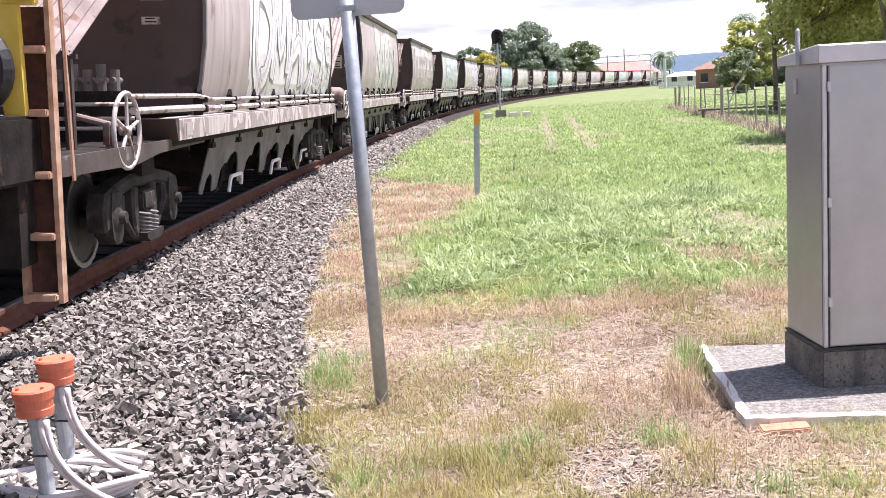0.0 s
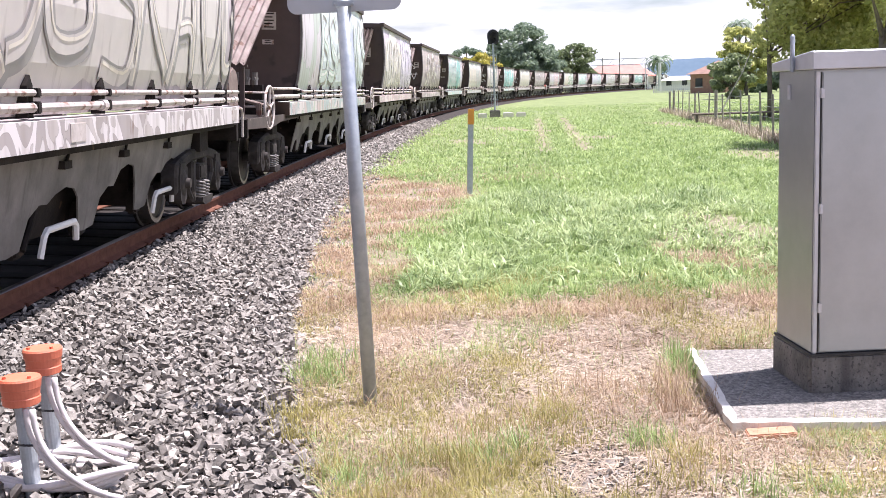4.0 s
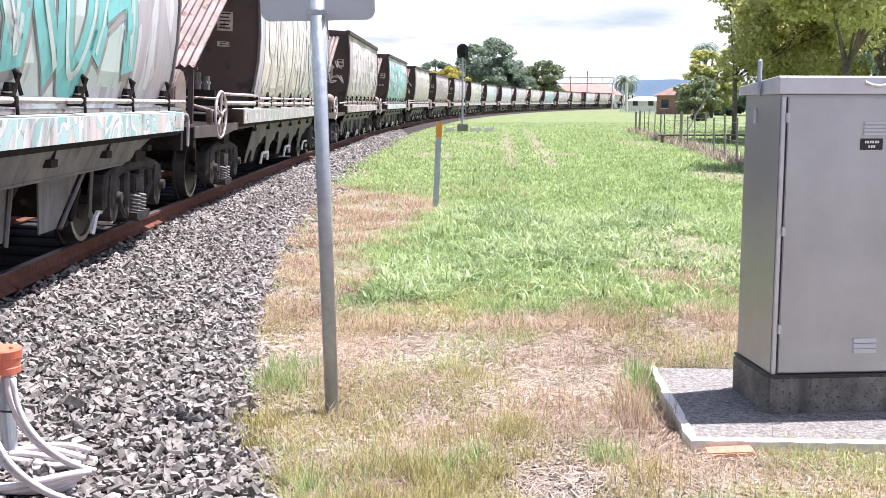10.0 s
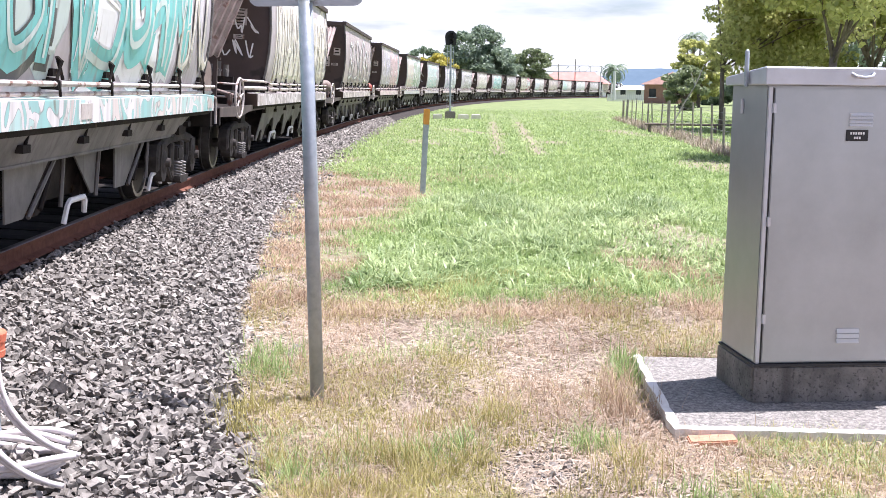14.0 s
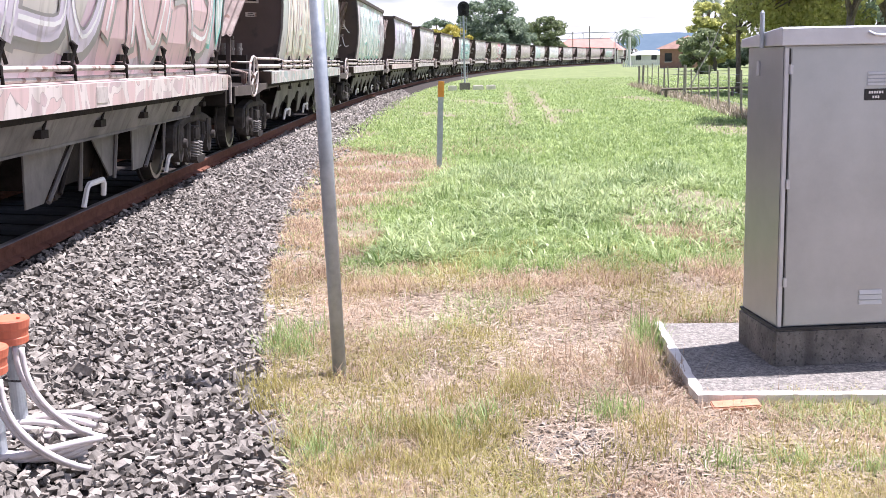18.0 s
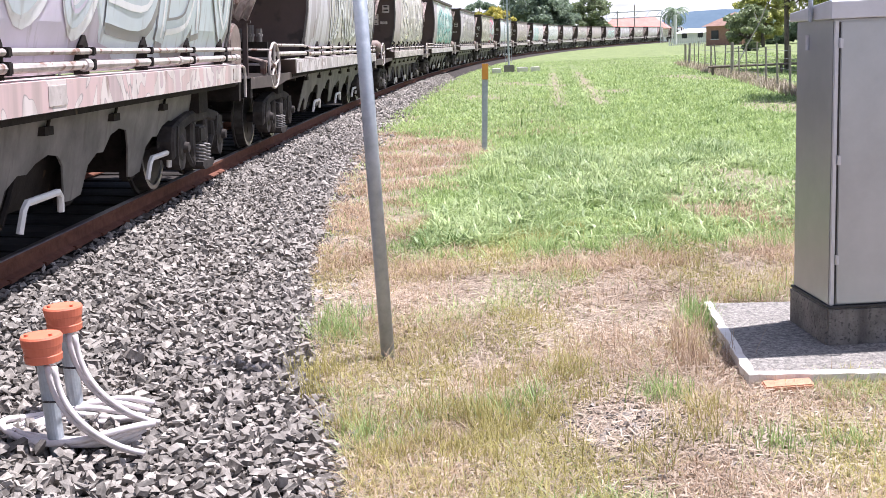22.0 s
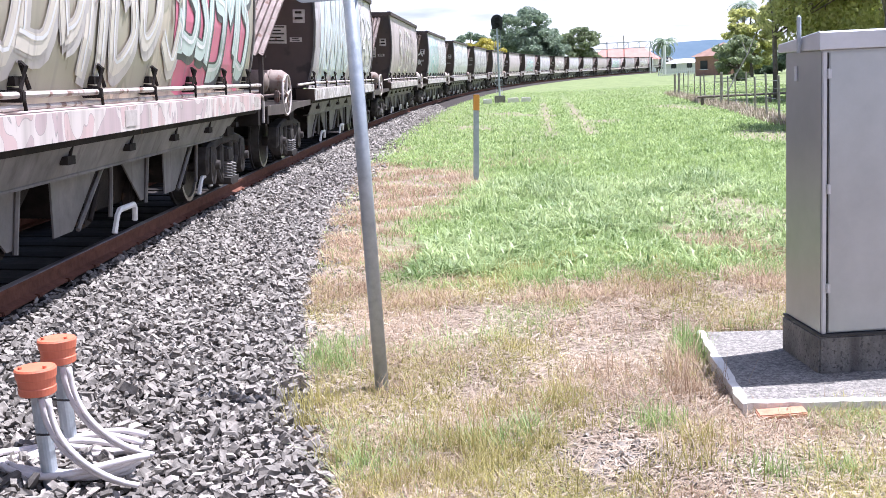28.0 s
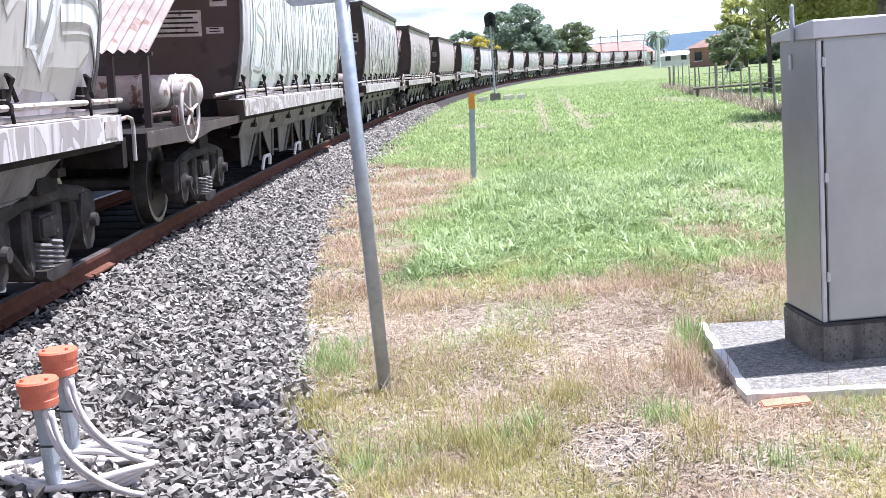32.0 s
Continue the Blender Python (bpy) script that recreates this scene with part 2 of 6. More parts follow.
M_PLINTH = surf("stained_concrete_plinth", (0.11, 0.10, 0.088), (0.27, 0.245, 0.215), 6, 0.92, bump=0.8, fine=70, spots=((0.085, 0.078, 0.07), 55, 0.57), streak=((0.07, 0.064, 0.057), 0.52))
M_BRICK = surf("orange_brick", (0.42, 0.19, 0.11), (0.58, 0.31, 0.2), 14, 0.9, bump=0.4)
M_ORANGE = surf("orange_plastic", (0.55, 0.125, 0.06), (0.68, 0.20, 0.115), 5, 0.5, bump=0.08)
M_WHITEPVC = surf("white_hose", (0.50, 0.455, 0.45), (0.70, 0.65, 0.64), 6, 0.5, bump=0.05)
M_BLACK = surf("black_rubber", (0.012, 0.012, 0.013), (0.03, 0.03, 0.03), 8, 0.6)
M_POSTORANGE = surf("orange_marker_band", (0.65, 0.26, 0.03), (0.75, 0.36, 0.06), 6, 0.6)
M_WOOD = surf("weathered_fence_wood", (0.22, 0.195, 0.165), (0.40, 0.36, 0.31), 9, 0.9, bump=0.5)
M_WIRE = surf("fence_wire", (0.25, 0.25, 0.25), (0.35, 0.35, 0.35), 9, 0.5, 0.6)
M_ENDWALL = surf("brown_wagon_end_paint", (0.055, 0.036, 0.031), (0.085, 0.057, 0.05), 1.3, 0.62, bump=0.1, fine=20, spots=((0.04, 0.028, 0.025), 3, 0.6))
M_UNDER = surf("grimy_underframe_steel", (0.014, 0.012, 0.011), (0.04, 0.033, 0.03), 4, 0.85, bump=0.3, spots=((0.10, 0.065, 0.045), 5, 0.64))
M_BOGIE = surf("dusty_cast_steel", (0.024, 0.021, 0.02), (0.075, 0.066, 0.061), 4, 0.8, bump=0.25, spots=((0.16, 0.14, 0.125), 6, 0.65))
M_FASCIA = surf("dusty_brown_platform_edge", (0.050, 0.037, 0.032), (0.115, 0.09, 0.08), 2.5, 0.8, bump=0.15, spots=((0.26, 0.215, 0.19), 5, 0.62))
M_WHEEL = surf("wheel_steel", (0.04, 0.036, 0.034), (0.09, 0.08, 0.075), 6, 0.55, 0.5, bump=0.1)
M_TREAD = surf("polished_wheel_rim", (0.25, 0.24, 0.23), (0.4, 0.38, 0.36), 6, 0.35, 0.9, bump=0.05)
M_CORRU = surf("corrugated_sheet", (0.24, 0.185, 0.162), (0.41, 0.335, 0.305), 2.5, 0.7, bump=0.1, spots=((0.2, 0.115, 0.085), 4, 0.6))
M_CREAM = surf("worn_cream_paint", (0.36, 0.31, 0.285), (0.60, 0.54, 0.51), 6, 0.6, bump=0.1, spots=((0.20, 0.11, 0.08), 7, 0.58))
M_RESERVOIR = surf("rusty_cream_tank", (0.15, 0.105, 0.09), (0.30, 0.235, 0.205), 3, 0.7, bump=0.1, spots=((0.15, 0.07, 0.05), 5, 0.58))
M_REDTANK = surf("red_oxide_tank_paint", (0.30, 0.055, 0.04), (0.42, 0.10, 0.075), 3, 0.6, bump=0.1, spots=((0.15, 0.05, 0.04), 5, 0.6))
M_CHUTE = surf("dusty_grey_chute_steel", (0.105, 0.096, 0.090), (0.225, 0.208, 0.196), 2.2, 0.8, bump=0.2, streak=((0.075, 0.064, 0.056), 0.56))
M_WHITE = surf("white_paint", (0.7, 0.68, 0.66), (0.82, 0.8, 0.78), 9, 0.6, bump=0.1, spots=((0.3, 0.24, 0.2), 10, 0.66))
M_LOCO = surf("dark_green_locomotive_paint", (0.06, 0.10, 0.085), (0.10, 0.15, 0.13), 2, 0.5, bump=0.05)
M_YELLOW = surf("yellow_paint", (0.72, 0.5, 0.06), (0.8, 0.6, 0.12), 5, 0.5, bump=0.05)
M_RUSTY = surf("rusted_ladder_steel", (0.05, 0.025, 0.018), (0.15, 0.065, 0.04), 6, 0.85, bump=0.3)
# orange ladder steel, its bright tone also painting in the lit edges
M_RUNG = surf("worn_lit_ladder_steel", (0.38, 0.20, 0.12), (0.62, 0.42, 0.30), 8, 0.6, bump=0.2)
M_BARK = surf("grey_brown_bark", (0.10, 0.08, 0.065), (0.22, 0.18, 0.15), 8, 0.95, bump=0.7, fine=20)
M_PALETRUNK = surf("pale_dead_timber", (0.4, 0.37, 0.33), (0.55, 0.5, 0.46), 6, 0.9)
M_LEAF = leafy("mid_green_leaves", (0.24, 0.27, 0.085), (0.82, 0.80, 0.36), 0.45, 0.6)
# gum leaves lightened towards blue-green, distance haze mixed into the tone
M_LEAFDK = leafy("hazed_gum_leaves", (0.13, 0.185, 0.13), (0.37, 0.44, 0.31), 0.5, 0.45)
M_LEAFYL = leafy("yellow_blossom", (0.28, 0.27, 0.05), (0.66, 0.56, 0.13))
M_LEAFGY = leafy("grey_green_leaves", (0.14, 0.18, 0.09), (0.38, 0.43, 0.24))
M_GRASS = leafy("green_grass_blades", (0.105, 0.185, 0.045), (0.51, 0.61, 0.25), 0.55, 0.4)
M_BLUEGRASS = leafy("broad_pale_green_grass", (0.09, 0.17, 0.035), (0.60, 0.68, 0.34), 0.45, 0.35)
M_STRAW = leafy("dry_straw_blades", (0.21, 0.12, 0.068), (0.70, 0.545, 0.38), 0.7, 0.3)
M_OLIVE = leafy("yellowing_turf_blades", (0.20, 0.18, 0.05), (0.56, 0.49, 0.19), 0.6, 0.35)
M_LITTER = leafy("bleached_straw_litter", (0.17, 0.115, 0.075), (0.66, 0.555, 0.44), 0.75, 0.15)
# the blue of the hill is distance haze put into its colour
M_HILL = surf("hazed_wooded_hill", (0.07, 0.115, 0.165), (0.10, 0.15, 0.20), 0.02, 1.0, bump=0)
# roof red is paled to carry the haze of distance
M_REDROOF = surf("red_roof_sheets", (0.52, 0.17, 0.135), (0.63, 0.26, 0.21), 0.6, 0.7, bump=0)
M_WALLW = surf("white_weatherboard", (0.6, 0.6, 0.58), (0.72, 0.71, 0.7), 0.7, 0.8, bump=0)
M_WALLB = surf("brown_brick_house_wall", (0.28, 0.15, 0.11), (0.38, 0.22, 0.17), 2, 0.9, bump=0)
M_ROOFBR = surf("brown_roof_tiles", (0.20, 0.12, 0.09), (0.31, 0.19, 0.15), 1.5, 0.9, bump=0)
M_ROOFGY = surf("grey_roof_sheets", (0.3, 0.29, 0.29), (0.42, 0.41, 0.4), 0.8, 0.7, bump=0)
M_GLASS = surf("dark_window_glass", (0.02, 0.025, 0.03), (0.05, 0.055, 0.06), 1, 0.12, bump=0)

# ballast between the rails, its colour darkened to stand for the train's shade
M_DARKSTONE = surf("shade_darkened_ballast", (0.02, 0.017, 0.016), (0.055, 0.047, 0.043), 9.0, 0.8, bump=0.4, fine=60, rand=0.5, island=True)

# dull surfaces without sheen
for m_ in (M_SLEEPER, M_DARKSTONE, M_UNDER, M_BALLAST, M_STONE, M_RAIL, M_BOGIE):
    m_.node_tree.nodes["Principled BSDF"].inputs["Specular IOR Level"].default_value = 0.12

SIDES = {
    "white": painted_side("side_white_letters", (0.44, 0.385, 0.375), (0.57, 0.51, 0.505), [], 0, 1),
    "pale": painted_side("side_pale_letters", (0.50, 0.47, 0.480), (0.64, 0.60, 0.621), [(0.66, 0.66, 0.687), (0.50, 0.47, 0.491), (0.66, 0.64, 0.676)], 0.6, 2, (0.36, 0.34, 0.360)),
    "lilac": painted_side("side_lilac_letters", (0.52, 0.46, 0.523), (0.66, 0.60, 0.676), [(0.66, 0.60, 0.709), (0.54, 0.50, 0.556)], 0.6, 3, (0.40, 0.36, 0.414)),
    "teal": painted_side("side_teal_letters", (0.46, 0.43, 0.447), (0.60, 0.56, 0.589), [(0.52, 0.66, 0.709), (0.60, 0.58, 0.621)], 0.5, 4, (0.34, 0.42, 0.458)),
    "plain": painted_side("side_weathered_plain", (0.42, 0.365, 0.35), (0.55, 0.495, 0.485), [], 0, 5),
    "grey": painted_side("side_grey_scrawl", (0.43, 0.395, 0.403), (0.57, 0.53, 0.550), [(0.58, 0.55, 0.567), (0.46, 0.43, 0.447)], 0.5, 6, (0.38, 0.35, 0.365)),
    "pink": painted_side("side_pink_letters", (0.50, 0.44, 0.469), (0.64, 0.58, 0.610), [(0.66, 0.53, 0.578), (0.62, 0.58, 0.610)], 0.45, 7, (0.45, 0.35, 0.382)),
    "olive": painted_side("side_olive_drips", (0.40, 0.38, 0.273), (0.52, 0.50, 0.392), [(0.62, 0.57, 0.436), (0.46, 0.44, 0.338)], 0.5, 9, (0.36, 0.34, 0.240)),
    "green": painted_side("side_green_letters", (0.46, 0.44, 0.436), (0.60, 0.575, 0.578), [(0.50, 0.57, 0.512), (0.62, 0.61, 0.632)], 0.5, 8, (0.38, 0.40, 0.392)),
}

SILLS = {k: painted_side("sill_" + k, b1, b2, f, 0.95, 20 + i, (0.25, 0.23, 0.22), (1, 1.7, 1.3)) for i, (k, b1, b2, f) in enumerate((
    ("pale", (0.36, 0.33, 0.32), (0.52, 0.49, 0.48), [(0.62, 0.60, 0.59), (0.38, 0.35, 0.34), (0.66, 0.64, 0.63), (0.48, 0.45, 0.43)]),
    ("brown", (0.36, 0.32, 0.30), (0.52, 0.475, 0.455), [(0.58, 0.54, 0.51), (0.36, 0.32, 0.30), (0.66, 0.62, 0.59)]),
    ("green", (0.36, 0.34, 0.32), (0.52, 0.49, 0.46), [(0.42, 0.50, 0.40), (0.60, 0.58, 0.55), (0.36, 0.46, 0.44), (0.52, 0.44, 0.40)]),
    ("teal", (0.42, 0.44, 0.43), (0.56, 0.56, 0.55), [(0.30, 0.56, 0.53), (0.70, 0.70, 0.68), (0.44, 0.64, 0.60), (0.66, 0.60, 0.56)]),
    ("pink", (0.42, 0.36, 0.34), (0.56, 0.50, 0.48), [(0.60, 0.46, 0.44), (0.66, 0.61, 0.57), (0.52, 0.42, 0.42)]),
))}


def spray(name, c, c2=None):
    return surf(name, c, c2 or tuple(min(1, v * 1.15) for v in c), 2.0, 0.5, bump=0.05, fine=12, streak=((0.32, 0.28, 0.26), 0.57))


M_SPRAY = {k: spray("spray_paint_" + k, c) for k, c in {"white": (0.82, 0.81, 0.81), "teal": (0.20, 0.54, 0.52), "mint": (0.575, 0.655, 0.62), "dark": (0.10, 0.10, 0.105), "grey": (0.34, 0.32, 0.315), "beige": (0.59, 0.545, 0.515),
                                                        "pink": (0.62, 0.17, 0.26), "rose": (0.68, 0.48, 0.50), "green": (0.34, 0.44, 0.31), "lilac": (0.64, 0.58, 0.68), "cream": (0.74, 0.68, 0.59), "blue": (0.585, 0.635, 0.66)}.items()}


# ---- building tools ----
def part(name, bm, material, parent=None, label="", smooth=False):
    """Links a bmesh as one mesh object, under its parent if it has one."""
    me = bpy.data.meshes.new(name)
    bm.normal_update()
    bm.to_mesh(me)
    bm.free()
    me.materials.append(material)
    if smooth:
        me.polygons.foreach_set("use_smooth", [True] * len(me.polygons))
    ob = new(name, me)
    ob.parent = parent
    if label:
        ob["label"] = label
    return ob


def again(name, like, parent, m):
    """One more piece on the mesh of another."""
    ob = new(name, like.data)
    ob.parent = parent
    ob.matrix_basis = m
    return ob


def holder(name, m=None):
    ob = new(name)
    ob.empty_display_size = 0.2
    if m is not None:
        ob.matrix_basis = m
    return ob


def box(bm, lo, hi, m=None, bevel=0.0):
    c = [(a + b) / 2 for a, b in zip(lo, hi)]
    s = [abs(b - a) for a, b in zip(lo, hi)]
    mat = Matrix.Translation(c) @ Matrix.Diagonal((*s, 1))
    vs = bmesh.ops.create_cube(bm, size=1, matrix=(m @ mat) if m is not None else mat)["verts"]
    if bevel:
        es = list({e for v in vs for e in v.link_edges})
        bmesh.ops.bevel(bm, geom=es, offset=bevel, segments=2, affect="EDGES")
    return bm


def rod(bm, p, q, r, r2=None, seg=10, caps=True):
    p, q = Vector(p), Vector(q)
    m = Matrix.Translation((p + q) / 2) @ (q - p).to_track_quat("Z", "Y").to_matrix().to_4x4()
    bmesh.ops.create_cone(bm, cap_ends=caps, segments=seg, radius1=r, radius2=r if r2 is None else r2, depth=(q - p).length, matrix=m)
    return bm


def pipe(bm, pts, r, seg=8):
    """A round pipe along points."""
    pts = [Vector(p) for p in pts]
    rings = []
    for i, p in enumerate(pts):
        d = (pts[min(i + 1, len(pts) - 1)] - pts[max(i - 1, 0)]).normalized()
        q = d.to_track_quat("Z", "Y")
        rings.append([bm.verts.new(p + q @ Vector((r * math.cos(2 * math.pi * k / seg), r * math.sin(2 * math.pi * k / seg), 0))) for k in range(seg)])
    for a, b in zip(rings, rings[1:]):
        for k in range(seg):
            bm.faces.new((a[k], a[(k + 1) % seg], b[(k + 1) % seg], b[k]))
    bm.faces.new(rings[0][::-1])
    bm.faces.new(rings[-1])
    return bm


def prism(bm, outline, axis, lo, hi):
    """An outline of (u, v) pushed along an axis: 'x' gives (u, v) as y, z; 'y' as x, z; 'z' as x, y."""
    def at(u, v, w):
        return {"x": (w, u, v), "y": (u, w, v), "z": (u, v, w)}[axis]
    a = [bm.verts.new(at(u, v, lo)) for u, v in outline]
    b = [bm.verts.new(at(u, v, hi)) for u, v in outline]
    n = len(outline)
    bm.faces.new(a)
    bm.faces.new(b[::-1])
    for k in range(n):
        bm.faces.new((a[k], b[k], b[(k + 1) % n], a[(k + 1) % n]))
    bmesh.ops.recalc_face_normals(bm, faces=bm.faces[:])
    return bm


def ring(bm, centre, axis, r, thick, seg=32, side=8):
    q = Vector(axis).to_track_quat("Z", "Y")
    rows = []
    for i in range(seg):
        a = 2 * math.pi * i / seg
        rad = Vector((math.cos(a), math.sin(a), 0))
        rows.append([bm.verts.new(Vector(centre) + q @ (rad * (r + thick * math.cos(2 * math.pi * k / side)) + Vector((0, 0, thick * math.sin(2 * math.pi * k / side))))) for k in range(side)])
    for i in range(seg):
        a, b = rows[i], rows[(i + 1) % seg]
        for k in range(side):
            bm.faces.new((a[k], b[k], b[(k + 1) % side], a[(k + 1) % side]))
    return bm


def lathe(bm, profile, centre, axis, seg=32):
    """A turned body: profile of (along the axis, radius)."""
    q = Vector(axis).to_track_quat("Z", "Y")
    rows = []
    for h, r in profile:
        rows.append([bm.verts.new(Vector(centre) + q @ Vector((r * math.cos(2 * math.pi * k / seg), r * math.sin(2 * math.pi * k / seg), h))) for k in range(seg)])
    for a, b in zip(rows, rows[1:]):
        for k in range(seg):
            bm.faces.new((a[k], a[(k + 1) % seg], b[(k + 1) % seg], b[k]))
    bm.faces.new(rows[0][::-1])
    bm.faces.new(rows[-1])
    return bm


def soup(name, verts, faces, material, kind="stuff", label="", category="", smooth=False):
    """One mesh from arrays; faces all have the same number of corners."""
    me = bpy.data.meshes.new(name)
    verts, faces = np.asarray(verts, np.float32), np.asarray(faces, np.int32)
    k = faces.shape[1]
    me.vertices.add(len(verts))
    me.vertices.foreach_set("co", verts.ravel())
    me.loops.add(faces.size)
    me.loops.foreach_set("vertex_index", faces.ravel())
    me.polygons.add(len(faces))
    me.polygons.foreach_set("loop_start", np.arange(0, faces.size, k, dtype=np.int32))
    me.update(calc_edges=True)
    me.polygons.foreach_set("use_smooth", np.full(len(faces), smooth))
    me.materials.append(material)
    ob = new(name, me)
    return tagged(ob, label, category, "", kind) if label or kind else ob


# ---- the line of the track: the near rail's head, by distance s ----
S_TAB = np.arange(-480.0, 1000.0, 0.5)
CURV = np.where((S_TAB > -40) & (S_TAB < 268), 0.00138, 0.0)
CURV = np.where((S_TAB >= 268) & (S_TAB < 345), -0.0023, CURV)
i0 = int(np.searchsorted(S_TAB, 0.0))
HEAD = np.concatenate([[0], np.cumsum((CURV[1:] + CURV[:-1]) / 2 * 0.5)])
HEAD = HEAD - HEAD[i0] + 0.01783
TX = np.concatenate([[0], np.cumsum(np.sin((HEAD[1:] + HEAD[:-1]) / 2) * 0.5)])
TY = np.concatenate([[0], np.cumsum(np.cos((HEAD[1:] + HEAD[:-1]) / 2) * 0.5)])
TX, TY = TX - TX[i0] - 3.103, TY - TY[i0] + 8.0
CANT = 3.0
HALF = 0.75


def rail_z(s):
    return 0.40 + 0.0027 * min(max(s, 0.0), 330.0)


def along(s, lat=0.0, up=0.0):
    """A place by distance along the near rail, metres towards the road side and metres above the rail head, level across."""
    x, y, a = np.interp(s, S_TAB, TX), np.interp(s, S_TAB, TY), np.interp(s, S_TAB, HEAD)
    return Vector((x + lat * math.cos(a), y - lat * math.sin(a), rail_z(s) + up))


def track_pose(s, span=0.0):
    """The pose of something on the track with its base at s: x across to the road side, y along, z up, leaning with the cant."""
    p, q = along(s), along(s + max(span, 0.5))
    d = q - p
    rz, rx = math.degrees(math.atan2(-d.x, d.y)), math.degrees(math.atan2(d.z, math.hypot(d.x, d.y)))
    return Matrix.Translation(p) @ pose(0, 0, 0, rx, 0, rz) @ pose(0, 0, 0, 0, CANT, 0) @ Matrix.Translation((-HALF, 0, 0))


def ground_z(x, y):
    return 0.0027 * min(max(y, 0.0), 330.0)


# ---- ground, ballast and track ----
def toe(s):
    """How far the ballast reaches from the near rail towards the road side."""
    return float(np.interp(s, [-8, -3.4, -2.2, -0.5, 3, 7, 20, 45, 100, 340], [3.45, 2.75, 2.5, 2.24, 1.9, 1.55, 1.22, 1.1, 1.2, 1.2]))


def dry(x, y):
    """Share of dry grass at a place: 1 straw, 0 green."""
    n = 0.9 * noise.noise((x * 0.8, y * 0.8, 3.0)) + 0.35 * noise.noise((x * 3, y * 3, 7.0))
    y2 = y + 1.1 * n
    if y2 < 8.3:
        a = 1.0
    elif y2 < 9.4:
        a = (9.4 - y2) / 1.1
    else:
        a = 0.0
    edge = float(np.interp(y, [8, 12, 18, 19.5, 23, 30], [0.2, -0.3, 1.15, 1.0, -1.2, -3.0]))
    b = min(max((edge + 0.45 * n - x) / 0.7, 0.0), 1.0)
    patch = 0.75 if noise.noise((x * 0.45, y * 0.22, 11.0)) > 0.42 else 0.0
    fade = 0.22 if y > 20 and x < 3 else 0.0
    rut = 0.0
    if 29 < y < 78:
        for x0, dx in ((3.1, 0.092), (4.2, 0.098)):
            rut = max(rut, 0.95 - abs(x - x0 - dx * (y - 30)) * 2.4)
    return max(a, b, patch, fade, rut)


def coords(parts):
    return np.concatenate([np.atleast_1d(np.asarray(p, float)) for p in parts])


GX = coords(([-4000, -1500, -600, -250, -100, -50, -25, -16, -12], np.arange(-9, 9, 0.25), np.arange(9, 24, 0.6), [26, 30, 40, 60, 100, 250, 600, 1500, 4000]))
GY = coords(([-4000, -1500, -500, -150, -50, -20, -8, -3], np.arange(0, 26, 0.25), np.arange(26, 90, 0.8), np.arange(90, 330, 8), [330, 380, 500, 900, 1800, 4500]))
gx, gy = np.meshgrid(GX, GY)
gz = 0.0027 * np.clip(gy, 0, 330)
gv = np.stack([gx, gy, gz], -1).reshape(-1, 3)
near_mask = (np.abs(gx) < 24) & (gy > 0) & (gy < 90)
for k in np.nonzero(near_mask.ravel())[0]:
    gv[k, 2] += 0.03 * noise.noise((gv[k, 0] * 0.7, gv[k, 1] * 0.7, 0)) * (1 if gv[k, 1] > 3 else 0) - 0.02
nx, ny = len(GX), len(GY)
idx = np.arange(nx * ny).reshape(ny, nx)
gf = np.stack([idx[:-1, :-1], idx[:-1, 1:], idx[1:, 1:], idx[1:, :-1]], -1).reshape(-1, 4)


def ground_material():
    m = surf("dry_grass_ground", (0.13, 0.09, 0.062), (0.34, 0.265, 0.195), 14.0, 0.95, bump=1.0, fine=60, spots=((0.40, 0.345, 0.29), 5.0, 0.6))
    nt = m.node_tree
    bs = nt.nodes["Principled BSDF"]
    old = bs.inputs["Base Color"].links[0].from_socket
    at = nt.nodes.new("ShaderNodeAttribute")
    at.attribute_name = "dryness"
    tc = nt.nodes.new("ShaderNodeTexCoord")
    nz = nt.nodes.new("ShaderNodeTexNoise")
    nz.inputs["Scale"].default_value, nz.inputs["Detail"].default_value, nz.inputs["Roughness"].default_value = 0.5, 12, 0.75
    nt.links.new(tc.outputs["Object"], nz.inputs["Vector"])
    rp = nt.nodes.new("ShaderNodeValToRGB")
    rp.color_ramp.elements[0].position, rp.color_ramp.elements[1].position = 0.35, 0.68
    rp.color_ramp.elements[0].color, rp.color_ramp.elements[1].color = (0.075, 0.12, 0.028, 1), (0.23, 0.285, 0.095, 1)
    nt.links.new(nz.outputs[0], rp.inputs[0])
    mx = nt.nodes.new("ShaderNodeMix")
    mx.data_type = "RGBA"
    nt.links.new(at.outputs["Fac"], mx.inputs[0])
    nt.links.new(rp.outputs[0], mx.inputs[6])
    nt.links.new(old, mx.inputs[7])
    nt.links.new(mx.outputs[2], bs.inputs["Base Color"])
    return m


ground = soup("ground", gv, gf, ground_material(), "structure", "grassy ground, dry straw in front and green meadow behind", "ground", True)
att = ground.data.attributes.new("dryness", "FLOAT", "POINT")
att.data.foreach_set("value", np.array([dry(x, y) if (-3 < y < 60 and abs(x) < 30) else (0.9 if y < 3 else 0.12) for x, y, z in gv], np.float32))


